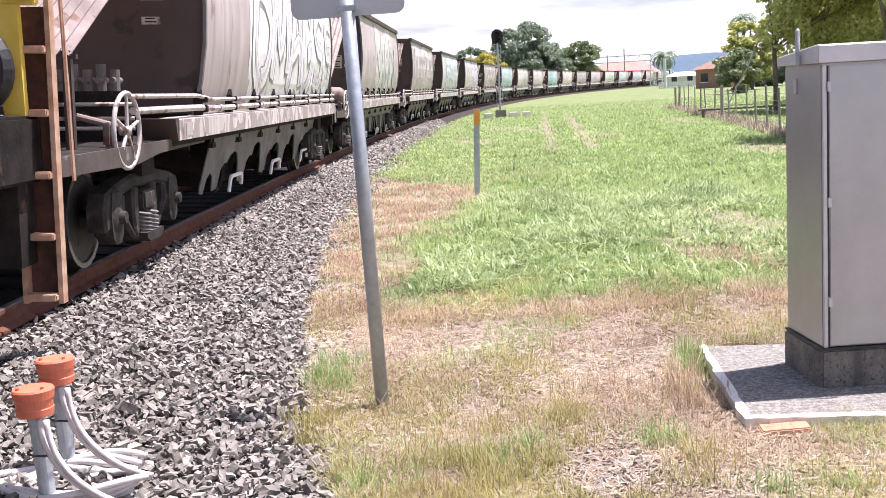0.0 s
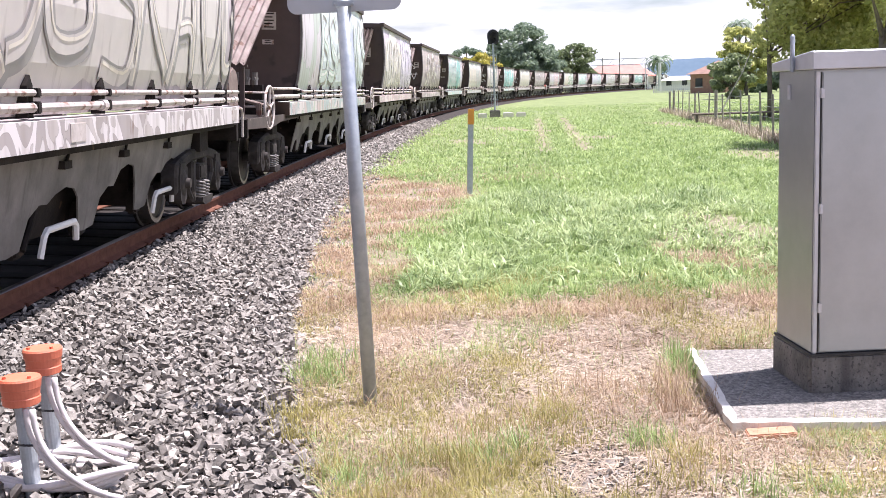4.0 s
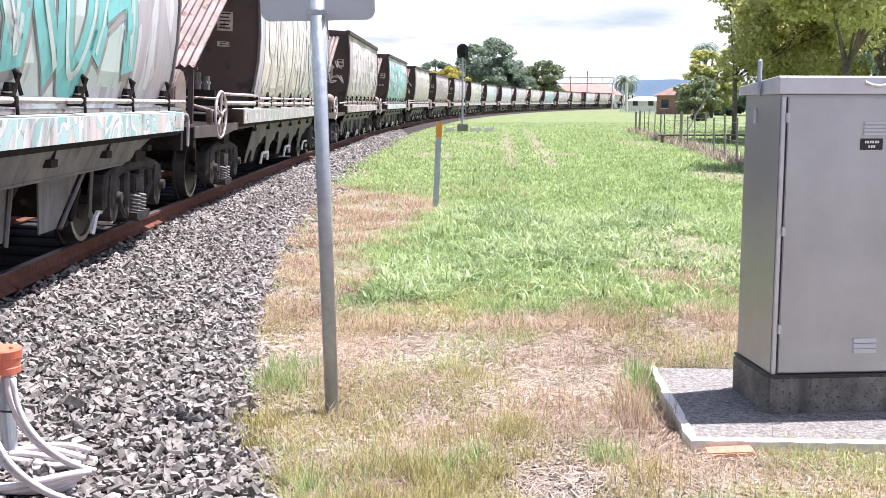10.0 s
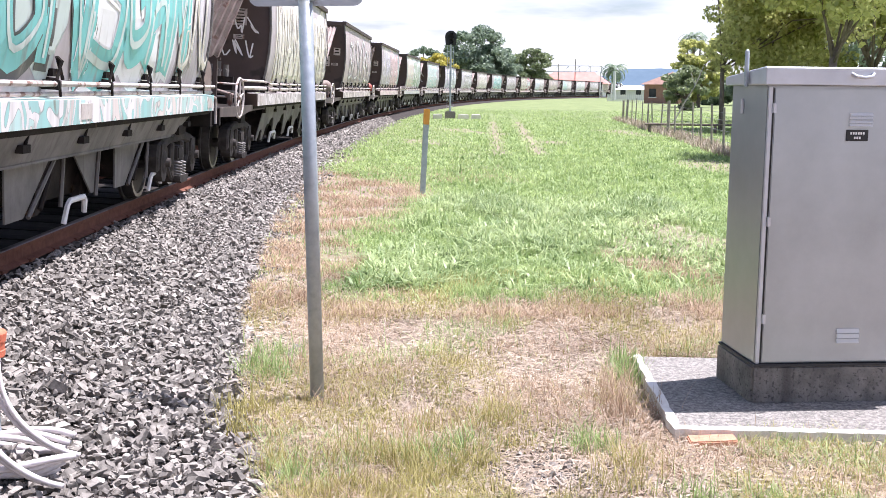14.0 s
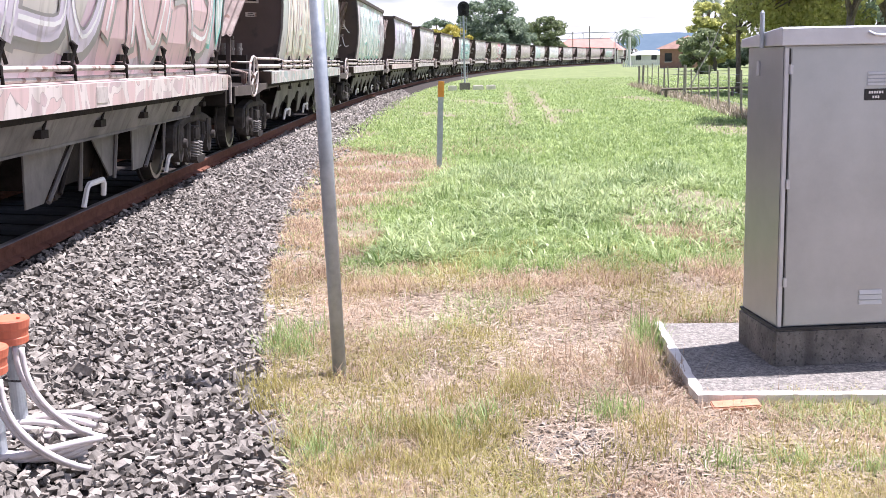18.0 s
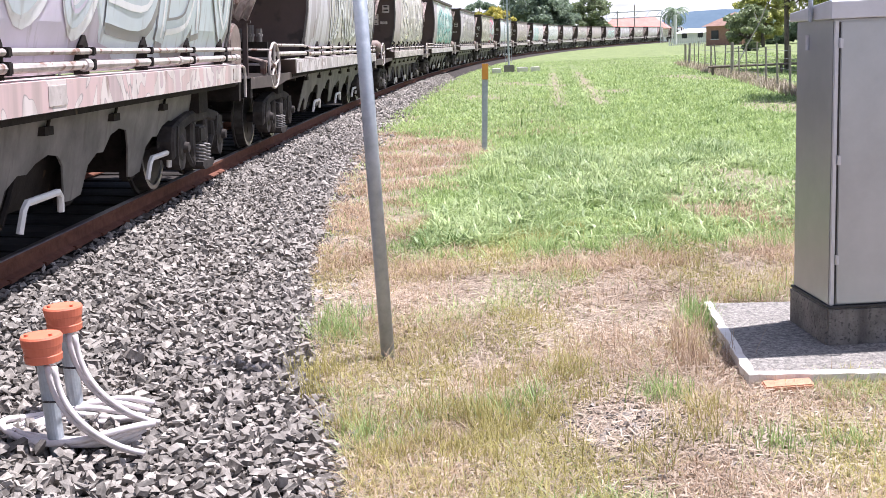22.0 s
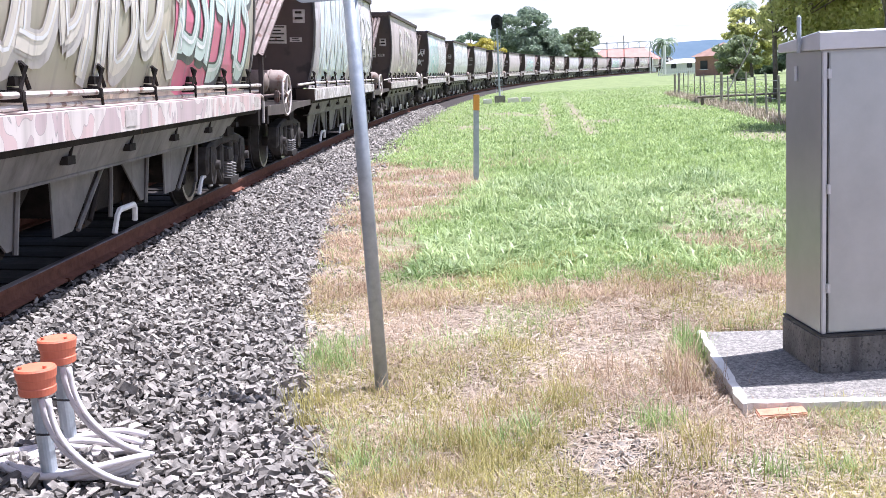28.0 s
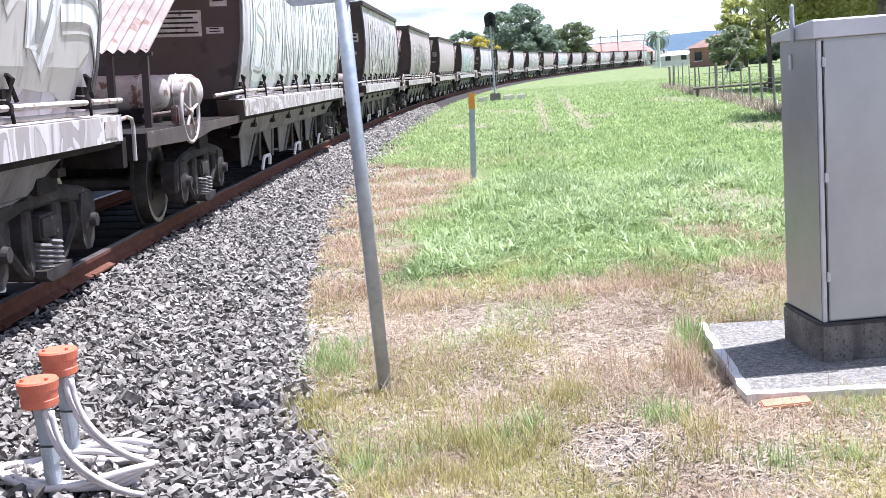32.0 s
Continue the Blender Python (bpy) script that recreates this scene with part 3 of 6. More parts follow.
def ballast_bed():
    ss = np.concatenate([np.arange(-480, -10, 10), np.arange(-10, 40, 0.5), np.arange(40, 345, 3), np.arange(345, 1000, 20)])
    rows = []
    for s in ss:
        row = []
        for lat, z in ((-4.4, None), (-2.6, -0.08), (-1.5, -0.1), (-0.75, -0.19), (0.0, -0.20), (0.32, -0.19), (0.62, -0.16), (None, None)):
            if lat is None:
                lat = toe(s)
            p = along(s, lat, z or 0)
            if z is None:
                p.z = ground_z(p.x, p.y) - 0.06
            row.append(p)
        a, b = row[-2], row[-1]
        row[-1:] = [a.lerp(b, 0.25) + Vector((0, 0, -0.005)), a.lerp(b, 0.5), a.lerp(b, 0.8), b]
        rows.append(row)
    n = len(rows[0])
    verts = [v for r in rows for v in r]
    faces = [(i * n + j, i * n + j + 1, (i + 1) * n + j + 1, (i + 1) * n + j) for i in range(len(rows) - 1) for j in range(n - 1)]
    return soup("ballast_bed", [tuple(v) for v in verts], faces, M_BALLAST, "structure", "bed of crushed stone under the track, darkened for shaded gaps", "ballast", True)


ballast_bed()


# dark strip between the rails that paints in the shade beneath the wagons
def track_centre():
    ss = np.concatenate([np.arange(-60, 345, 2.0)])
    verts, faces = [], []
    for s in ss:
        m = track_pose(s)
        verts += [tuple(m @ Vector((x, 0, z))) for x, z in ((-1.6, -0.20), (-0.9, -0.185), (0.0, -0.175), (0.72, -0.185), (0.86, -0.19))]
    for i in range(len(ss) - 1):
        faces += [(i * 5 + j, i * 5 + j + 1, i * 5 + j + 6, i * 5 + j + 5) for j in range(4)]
    soup("track_centre", verts, faces, M_DARKSTONE, "structure", "ballast between the rails, darkened for the shade under the train", "ballast", True)


track_centre()


def ballast_z(s, lat):
    t = toe(s)
    if lat <= 0.62:
        return rail_z(s) - 0.195 + 0.04 * max(lat - 0.3, 0) / 0.32
    p = along(s, t)
    z1 = ground_z(p.x, p.y) - 0.03
    k = min(max((lat - 0.62) / max(t - 0.62, 0.1), 0), 1)
    return (rail_z(s) - 0.15) * (1 - k) + z1 * k


def stones(name, rng, s0, s1, pitch, size, layers, label):
    """Crushed stones in loose layers over the shoulder of the ballast, on a jittered grid."""
    pos = []
    for level, depth in enumerate(layers):
        for s in np.arange(s0, s1, pitch):
            t = toe(s)
            for lat in np.arange(-0.12, t + 0.45, pitch):
                ss, ll = s + rng.uniform(-0.5, 0.5) * pitch, lat + rng.uniform(-0.5, 0.5) * pitch
                over = (ll - t + 0.12) / 0.5
                if over > 0 and rng.random() < over + 0.1 or abs(ll) < 0.09 or (level and rng.random() < 0.5):
                    continue
                p = along(ss, ll)
                pos.append((p.x, p.y, ballast_z(ss, ll) + depth + rng.uniform(-0.014, 0.014)))
    return strewn(name, rng, np.array(pos), size, label)


def strewn(name, rng, pos, size, label):
    """Angular stones at the given places."""
    base = np.array([[x, y, z] for x in (-0.7, 0.7) for y in (-0.7, 0.7) for z in (-0.7, 0.7)])
    tri = np.array([[0, 1, 3], [0, 3, 2], [4, 6, 7], [4, 7, 5], [0, 4, 5], [0, 5, 1], [2, 3, 7], [2, 7, 6], [0, 2, 6], [0, 6, 4], [1, 5, 7], [1, 7, 3]])
    count = len(pos)
    sc = size * rng.lognormal(0, 0.22, (count, 1, 1)) * rng.uniform([0.75, 0.42, 0.30], [1.6, 0.95, 0.72], (count, 1, 3))
    taper = 1 + (base[None, :, 2:] > 0) * rng.uniform(-0.45, 0.05, (count, 1, 1)) * [[[1, 1, 0]]]
    pts = (base[None] * taper + rng.uniform(-0.34, 0.34, (count, 8, 3))) * sc
    a, tilt, roll = rng.uniform(0, 2 * math.pi, count), rng.normal(0, 0.5, count), rng.normal(0, 0.5, count)
    o, l = np.zeros(count), np.ones(count)
    rz = np.stack([np.cos(a), -np.sin(a), o, np.sin(a), np.cos(a), o, o, o, l], -1).reshape(-1, 3, 3)
    rx = np.stack([l, o, o, o, np.cos(tilt), -np.sin(tilt), o, np.sin(tilt), np.cos(tilt)], -1).reshape(-1, 3, 3)
    ry = np.stack([np.cos(roll), o, np.sin(roll), o, l, o, -np.sin(roll), o, np.cos(roll)], -1).reshape(-1, 3, 3)
    pts = np.einsum("nij,nkj->nki", rx @ ry @ rz, pts) + pos[:, None]
    faces = (tri[None] + 8 * np.arange(count)[:, None, None]).reshape(-1, 3)
    return soup(name, pts.reshape(-1, 3), faces, M_STONE, "stuff", label, "ballast stones")


RNG = np.random.default_rng(5)
stones("ballast_stones", RNG, -5.0, 5.5, 0.039, 0.0255, (-0.012, 0.020), "loose angular grey basalt stones beside the rail")
stones("ballast_stones", RNG, 5.5, 16.0, 0.050, 0.033, (-0.008, 0.025), "grey crushed stones on the shoulder of the track")
stones("ballast_stones", RNG, 16.0, 50.0, 0.085, 0.05, (0.008,), "grey crushed stones along the far shoulder of the track")
# stones trodden into the dry turf
places = [(RNG.normal(0.72, 0.26), RNG.normal(4.5, 0.28)) for k in range(420)] + [(RNG.normal(-0.35, 0.3), RNG.normal(4.5, 0.5)) for k in range(220)] + [(RNG.uniform(-0.9, 2.2), RNG.uniform(3.4, 5.0)) for k in range(350)]
strewn("turf_stones", RNG, np.array([(x, y, 0.0027 * y + RNG.uniform(-0.008, 0.008)) for x, y in places]), 0.018, "small grey stones trodden into the dry turf")


def rails():
    prof = [(-0.07, -0.16), (0.07, -0.16), (0.07, -0.145), (0.012, -0.125), (0.01, -0.045), (0.036, -0.035), (0.036, -0.006), (-0.036, -0.006), (-0.036, -0.035), (-0.01, -0.045), (-0.012, -0.125), (-0.07, -0.145)]
    ss = np.concatenate([np.arange(-480, -20, 15), np.arange(-20, 60, 1.0), np.arange(60, 345, 4), np.arange(345, 1000, 25)])
    for name, x0 in (("rail_near", 0.75), ("rail_far", -0.75)):
        verts, faces = [], []
        for s in ss:
            m = track_pose(s)
            verts += [tuple(m @ Vector((x0 + a, 0, b))) for a, b in prof]
        n = len(prof)
        for i in range(len(ss) - 1):
            faces += [(i * n + j, i * n + (j + 1) % n, (i + 1) * n + (j + 1) % n, (i + 1) * n + j) for j in range(n)]
        rail = soup(name, verts, faces, M_RAIL, "structure", "brown rusty steel rail of the curved railway track", "rail")
        head = [(-0.032, -0.006), (0.032, -0.006), (0.026, 0.0), (-0.026, 0.0)]
        verts, faces = [], []
        for s in ss:
            m = track_pose(s)
            verts += [tuple(m @ Vector((x0 + a, 0, b))) for a, b in head]
        for i in range(len(ss) - 1):
            faces += [(i * 4 + j, i * 4 + (j + 1) % 4, (i + 1) * 4 + (j + 1) % 4, (i + 1) * 4 + j) for j in range(4)]
        top = soup("running_surface", verts, faces, M_RAILTOP, "", "")
        top.parent = rail
        top["label"] = "strip worn bright by wheels"


rails()

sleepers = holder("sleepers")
tagged(sleepers, "concrete sleepers bedded in the ballast, darkened for the train's shade", "sleepers", "", "structure")
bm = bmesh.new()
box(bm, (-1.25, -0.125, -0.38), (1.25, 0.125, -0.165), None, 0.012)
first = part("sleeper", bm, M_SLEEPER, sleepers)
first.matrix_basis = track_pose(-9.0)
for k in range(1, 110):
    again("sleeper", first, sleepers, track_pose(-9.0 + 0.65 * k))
bm = bmesh.new()
box(bm, (-0.085, -0.06, -0.166), (-0.035, 0.06, -0.135), None, 0.006)
box(bm, (0.035, -0.06, -0.166), (0.085, 0.06, -0.135), None, 0.006)
clip0 = part("rail_clip", bm, M_RAIL, sleepers)
clip0.matrix_basis = track_pose(-9.0) @ Matrix.Translation((HALF, 0, 0))
for k in range(1, 70):
    again("rail_clip", clip0, sleepers, track_pose(-9.0 + 0.65 * k) @ Matrix.Translation((HALF, 0, 0)))


# ---- the train ----
WL = 16.6


def body_x(z):
    """Half width of the hopper at a height."""
    return float(np.interp(z, [1.25, 1.6, 2.0, 2.4, 2.9, 3.45], [1.08, 1.17, 1.225, 1.24, 1.215, 1.15]))


def curved_side(bm, sign, y0, y1, zs, out=0.0):
    a = [bm.verts.new((sign * (body_x(z) + out), y0, z)) for z in zs]
    ys = np.linspace(y0, y1, 13)
    cols = [a]
    for y in ys[1:]:
        cols.append([bm.verts.new((sign * (body_x(z) + out), y, z)) for z in zs])
    for p, q in zip(cols, cols[1:]):
        for k in range(len(zs) - 1):
            f = (p[k], q[k], q[k + 1], p[k + 1])
            bm.faces.new(f if sign < 0 else f[::-1])


def wheelset_parts(bogie, y):
    bm = bmesh.new()
    for sg in (-1, 1):
        prof = [(0.0, 0.085), (0.0, 0.36), (0.02, 0.375), (0.02, 0.42), (-0.10, 0.435), (-0.105, 0.465), (-0.135, 0.465), (-0.135, 0.37), (-0.06, 0.30), (-0.06, 0.16), (-0.14, 0.12), (-0.14, 0.085)]
        lathe(bm, [(h, r) for h, r in prof], (sg * 0.765, 0, 0), (sg, 0, 0), 24)
        for k in range(3):
            a = 2 * math.pi * k / 3
            box(bm, (sg * 0.765 - 0.045, 0.19 * math.cos(a) - 0.02, 0.19 * math.sin(a) - 0.05), (sg * 0.765 + 0.004 * sg, 0.19 * math.cos(a) + 0.02, 0.19 * math.sin(a) + 0.05))
    rod(bm, (-1.0, 0, 0), (1.0, 0, 0), 0.075, seg=14)
    ws = part("wheelset", bm, M_WHEEL, bogie, "dark steel wheels on an axle with bright worn rims")
    ws.data.materials.append(M_TREAD)
    for p in ws.data.polygons:
        r = math.hypot(p.center.y, p.center.z)
        if 0.36 < r < 0.425 and abs(p.center.x) > 0.76:
            p.material_index = 1
    ws.matrix_basis = Matrix.Translation((0, y, 0.435))
    return ws


def make_bogie(wagon, y):
    bm = bmesh.new()
    box(bm, (-0.92, -0.19, 0.38), (0.92, 0.19, 0.66), None, 0.03)
    rod(bm, (0, 0, 0.6), (0, 0, 0.8), 0.2, seg=12)
    bg = part("bogie", bm, M_BOGIE, wagon, "three-piece cast steel bogie")
    bg.matrix_basis = Matrix.Translation((0, y, 0))
    for sg in (1, -1):
        bm = bmesh.new()
        # arched top chord with pedestal jaws, two columns and a dished bottom member
        for outl in ([(-1.12, 0.34), (-1.15, 0.52), (-1.08, 0.66), (-0.86, 0.71), (-0.40, 0.77), (0.40, 0.77), (0.86, 0.71), (1.08, 0.66), (1.15, 0.52), (1.12, 0.34), (1.04, 0.34), (1.02, 0.52), (0.86, 0.58), (0.36, 0.645), (-0.36, 0.645), (-0.86, 0.58), (-1.02, 0.52), (-1.04, 0.34)],
                     [(-0.36, 0.66), (-0.22, 0.66), (-0.215, 0.26), (-0.17, 0.24), (0.17, 0.24), (0.215, 0.26), (0.22, 0.66), (0.36, 0.66), (0.37, 0.40), (0.30, 0.19), (0.22, 0.16), (-0.22, 0.16), (-0.30, 0.19), (-0.37, 0.40)],
                     [(-0.70, 0.62), (-0.60, 0.62), (-0.60, 0.46), (-0.34, 0.25), (-0.31, 0.18), (-0.42, 0.22), (-0.72, 0.45)], [(0.72, 0.45), (0.42, 0.22), (0.31, 0.18), (0.34, 0.25), (0.60, 0.46), (0.60, 0.62), (0.70, 0.62)]):
            sub_ = bmesh.new()
            prism(sub_, outl, "x", sg * 0.90, sg * 1.06)
            bmesh.ops.bevel(sub_, geom=[e for e in sub_.edges if abs(e.verts[0].co.x) > 1.0 and abs(e.verts[1].co.x) > 1.0], offset=0.025, segments=1, affect="EDGES")
            me = bpy.data.meshes.new("piece")
            sub_.to_mesh(me)
            sub_.free()
            bm.from_mesh(me)
            bpy.data.meshes.remove(me)
        part("side_frame", bm, M_BOGIE, bg)
        for e in (-1, 1):
            bm = bmesh.new()
            lathe(bm, [(0, 0.19), (0.10, 0.19), (0.15, 0.165), (0.18, 0.11), (0.19, 0.06), (0.24, 0.05), (0.24, 0.025)], (sg * 0.91, e * 0.875, 0.445), (sg, 0, 0), 16)
            c = e * 0.875
            prism(bm, [(c - 0.12, 0.66), (c + 0.12, 0.66), (c + 0.165, 0.48), (c + 0.13, 0.28), (c + 0.06, 0.22), (c - 0.06, 0.22), (c - 0.13, 0.28), (c - 0.165, 0.48)], "x", sg * 0.93, sg * 1.075)
            part("axle_box", bm, M_BOGIE, bg, "rounded axle box cap")
            bm = bmesh.new()
            for k in range(5):
                ring(bm, (sg * 1.05, e * 0.105, 0.25 + 0.036 * k), (0.1, 0.15, 1), 0.078, 0.015, 10, 4)
            part("coil_spring", bm, M_CHUTE, bg)
        bm = bmesh.new()
        prism(bm, [(-0.26, 0.235), (-0.26, 0.19), (-0.16, 0.145), (0.16, 0.145), (0.26, 0.19), (0.26, 0.235)], "x", sg * 0.9, sg * 1.14)
        part("spring_seat", bm, M_BOGIE, bg)
        bm = bmesh.new()
        box(bm, (sg * 0.92, -0.17, 0.43), (sg * 1.10, 0.17, 0.60), None, 0.02)
        part("bolster_end", bm, M_BOGIE, bg)
        for e in (-1, 1):
            bm = bmesh.new()
            box(bm, (sg * 0.7, e * 0.36 - 0.03, 0.28), (sg * 0.86, e * 0.36 + 0.06, 0.56))
            part("brake_shoe", bm, M_UNDER, bg)
    for e in (-1, 1):
        wheelset_parts(bg, e * 0.875)
    return bg


def make_wagon(kind):
    """A bogie grain hopper. kind 'skirt': scalloped skirt over the doors; 'plate': plain slanted plate with struts."""
    w = holder("grain_hopper_wagon")
    skirt = kind == "skirt"
    zs = [1.25, 1.42, 1.6, 1.8, 2.0, 2.2, 2.4, 2.65, 2.9, 3.2, 3.45]
    y0, y1 = 3.56, 14.45
    front, tail = (2.35 if skirt else 3.5), 14.8
    # body
    bm = bmesh.new()
    prism(bm, [(-body_x(z) + 0.02, z) for z in zs] + [(body_x(z) - 0.02, z) for z in zs[::-1]], "y", y0 + 0.02, y1 - 0.02)
    part("hopper_body", bm, M_ENDWALL, w, "dark brown steel hopper ends")
    for sg in (1, -1):
        bm = bmesh.new()
        curved_side(bm, sg, y0, y1, zs)
        part("side_panel", bm, SIDES["grey"], w, "curved weathered side covered with sprayed shapes", True)
        # rim along the top
        bm = bmesh.new()
        box(bm, (sg * 1.09, y0 - 0.05, 3.42), (sg * 1.22, y1 + 0.05, 3.54), None, 0.01)
        part("top_rail", bm, M_ENDWALL, w)
        # end flanges that frame the sides
        for y in (y0, y1):
            bm = bmesh.new()
            prism(bm, [(sg * (body_x(z) + 0.025), z) for z in zs] + [(sg * (body_x(z) - 0.01), z) for z in zs[::-1]], "y", y - 0.03, y + 0.03)
            part("end_flange", bm, M_CHUTE, w)
    bm = bmesh.new()
    box(bm, (-1.14, y0, 3.45), (1.14, y1, 3.49))
    for k in range(4):
        box(bm, (-0.35, y0 + 0.8 + 2.75 * k, 3.49), (0.35, y0 + 2.5 + 2.75 * k, 3.57), None, 0.02)
    part("roof", bm, M_ENDWALL, w, "flat roof with long loading hatches")
    for y in (y0 - 0.04, y1 - 0.02):
        bm = bmesh.new()
        box(bm, (-1.15, y, 3.40), (1.15, y + 0.06, 3.52))
        part("end_beam", bm, M_ENDWALL, w)
    # sloping corrugated sheet over the platform
    bm = bmesh.new()
    n = 64
    lo, hi = [], []
    for i in range(n + 1):
        x = -0.9 + 1.8 * i / n
        d = 0.022 * math.sin(2 * math.pi * i / 4)
        lo.append(bm.verts.new((x, 0.50 - 0.5 * d, 1.80 + d)))
        hi.append(bm.verts.new((x, 3.54 - 0.5 * d, 3.34 + d)))
    for i in range(n):
        bm.faces.new((lo[i], lo[i + 1], hi[i + 1], hi[i]))
    bmesh.ops.solidify(bm, geom=bm.faces[:], thickness=0.006)
    part("slope_sheet", bm, M_CORRU, w, "corrugated sloping end sheet")
    for x in (0.83, 0.47, -0.87):
        bm = bmesh.new()
        box(bm, (x - 0.035, 0.55, 1.0), (x + 0.035, 0.61, 1.82))
        box(bm, (x - 0.035, 0.55, 1.0), (x - 0.025, 0.65, 1.82))
        part("post", bm, M_ENDWALL, w)
    bm = bmesh.new()
    box(bm, (-0.92, 0.52, 1.755), (0.92, 0.57, 1.79))
    part("sheet_beam", bm, M_ENDWALL, w)
    # underframe
    bm = bmesh.new()
    box(bm, (-0.24, -0.7, 0.72), (0.24, 15.2, 1.02))
    for y in (-0.68, 15.08):
        box(bm, (-1.16, y, 0.78), (1.16, y + 0.12, 1.03))
    box(bm, (-1.1, 1.55, 0.74), (1.1, 1.95, 0.98))
    box(bm, (-1.1, 13.25, 0.74), (1.1, 13.65, 0.98))
    part("underframe", bm, M_UNDER, w)
    bm = bmesh.new()
    box(bm, (-1.15, -0.68, 0.985), (1.15, 3.7, 1.03))
    part("end_platform", bm, M_UNDER, w, "grimy steel end platform")
    bm = bmesh.new()
    box(bm, (-1.15, tail - 0.4, 0.985), (1.15, 15.2, 1.03))
    part("end_platform", bm, M_UNDER, w, "grimy steel end platform")
    bm = bmesh.new()
    box(bm, (-1.0, 3.62, 0.86), (1.0, 3.68, 1.27))
    part("bulkhead", bm, M_UNDER, w)
    bm = bmesh.new()
    prism(bm, [(-0.68, 1.04), (-0.68, 0.90), (1.2, 0.87), (1.9, 0.93), (3.66, 0.95), (3.66, 1.04)], "x", 1.15, 1.17)
    fascia = part("platform_fascia", bm, M_FASCIA, w, "dusty brown platform edge")
    again("platform_fascia", fascia, w, pose(-2.32, 0, 0))
    for sg in (1, -1):
        bm = bmesh.new()
        prism(bm, [(sg * 1.23, 1.025), (sg * 1.245, 1.025), (sg * 1.245, 1.225), (sg * 1.05, 1.24), (sg * 1.05, 1.228), (sg * 1.23, 1.213)], "y", front, tail)
        box(bm, (sg * 0.98, tail, 1.02), (sg * 1.243, tail + 0.03, 1.235))
        part("side_sill", bm, SILLS["pale"], w, "pale painted side sill with faded markings")
        # slanted end of the sill, given dark brown to paint in its shade
        bm = bmesh.new()
        prism(bm, [(front - 0.03, 1.02), (front, 1.02), (front, 1.235), (front - 0.12, 1.235)], "x", sg * 0.9, sg * 1.24)
        part("sill_end", bm, M_ENDWALL, w, "slanted sill end, dark brown for its shade")
        bm = bmesh.new()
        box(bm, (sg * 0.9, front, 0.97), (sg * 1.18, tail + 0.02, 1.022))
        part("sill_flange", bm, M_UNDER, w)
        # handrail pipes with brackets
        bm = bmesh.new()
        if skirt:
            pipe(bm, [(sg * 1.17, 1.05, 1.455), (sg * 1.19, 3.3, 1.45), (sg * 1.215, 3.9, 1.405), (sg * 1.215, 14.9, 1.405)], 0.022)
        else:
            pipe(bm, [(sg * 1.1, 2.4, 1.31), (sg * 1.21, 3.5, 1.345), (sg * 1.225, 14.9, 1.345)], 0.022)
        part("upper_pipe", bm, M_CREAM, w, "pale air pipe clipped along the body")
        first = None
        for k in range(8):
            y = 3.55 + 1.5 * k
            if first is None:
                bm = bmesh.new()
                if skirt:
                    prism(bm, [(-0.05, 1.24), (0.05, 1.24), (0.05, 1.45), (0.0, 1.52), (-0.05, 1.45)], "x", sg * 1.10, sg * 1.18)
                    box(bm, (sg * 1.16, -0.035, 1.375), (sg * 1.245, 0.035, 1.435), None, 0.008)
                    box(bm, (sg * 1.16, -0.035, 1.27), (sg * 1.245, 0.035, 1.35), None, 0.008)
                else:
                    box(bm, (sg * 1.1, -0.03, 1.30), (sg * 1.25, 0.03, 1.375), None, 0.008)
                    rod(bm, (sg * 1.235, 0.02, 1.34), (sg * 1.235, 0.05, 1.25), 0.012, seg=6)
                first = part("pipe_bracket", bm, M_UNDER, w)
                first.matrix_basis = pose(0, y, 0)
            else:
                again("pipe_bracket", first, w, pose(0, y, 0))
        bm = bmesh.new()
        if skirt:
            pipe(bm, [(sg * 1.15, 1.2, 1.33), (sg * 1.19, 3.4, 1.325), (sg * 1.205, 3.9, 1.31), (sg * 1.205, 14.85, 1.31)], 0.034, 10)
            for k in range(5):
                rod(bm, (sg * 1.205, 4.2 + 2.6 * k, 1.31), (sg * 1.205, 4.3 + 2.6 * k, 1.31), 0.045)
        else:
            pipe(bm, [(sg * 1.2, 3.45, 1.268), (sg * 1.2, 14.85, 1.268)], 0.018)
        part("lower_pipe", bm, M_CREAM, w)
        if sg > 0 or skirt:
            bm = bmesh.new()
            outl = [(4.62, 1.0), (4.38, 0.40), (4.40, 0.31), (4.56, 0.29), (4.66, 0.47), (4.82, 0.53), (4.96, 0.47), (5.02, 0.29)]
            for k in range(5):
                # alternate broad arches and ones with a hanging latch in them
                c, r = 6.05 + 1.6 * k, (0.0, 0.05, -0.03, 0.04, 0.0)[k]
                outl += [(c + u, v) for u, v in ((-0.78, 0.30), (-0.70, 0.52), (-0.52, 0.60), (-0.36, 0.59), (-0.22, 0.68 + r), (0.0, 0.72 + r), (0.20, 0.69 + r), (0.32, 0.58), (0.40, 0.42), (0.46, 0.29), (0.60, 0.28))]
            outl += [(13.45, 0.32), (13.75, 0.70), (13.9, 1.0)]
            if skirt:
                prism(bm, outl, "x", sg * 1.02, sg * 1.035)
                for v in bm.verts:
                    v.co.x -= sg * 0.13 * (1.0 - v.co.z) / 0.7
                part("chute_skirt", bm, M_CHUTE, w, "scalloped dusty skirt plate")
            else:
                prism(bm, [(3.82, 1.02), (3.90, 0.74), (13.15, 0.74), (13.75, 1.02)], "x", sg * 1.155, sg * 1.17)
                for v in bm.verts:
                    v.co.x -= sg * 0.12 * (1.02 - v.co.z) / 0.28
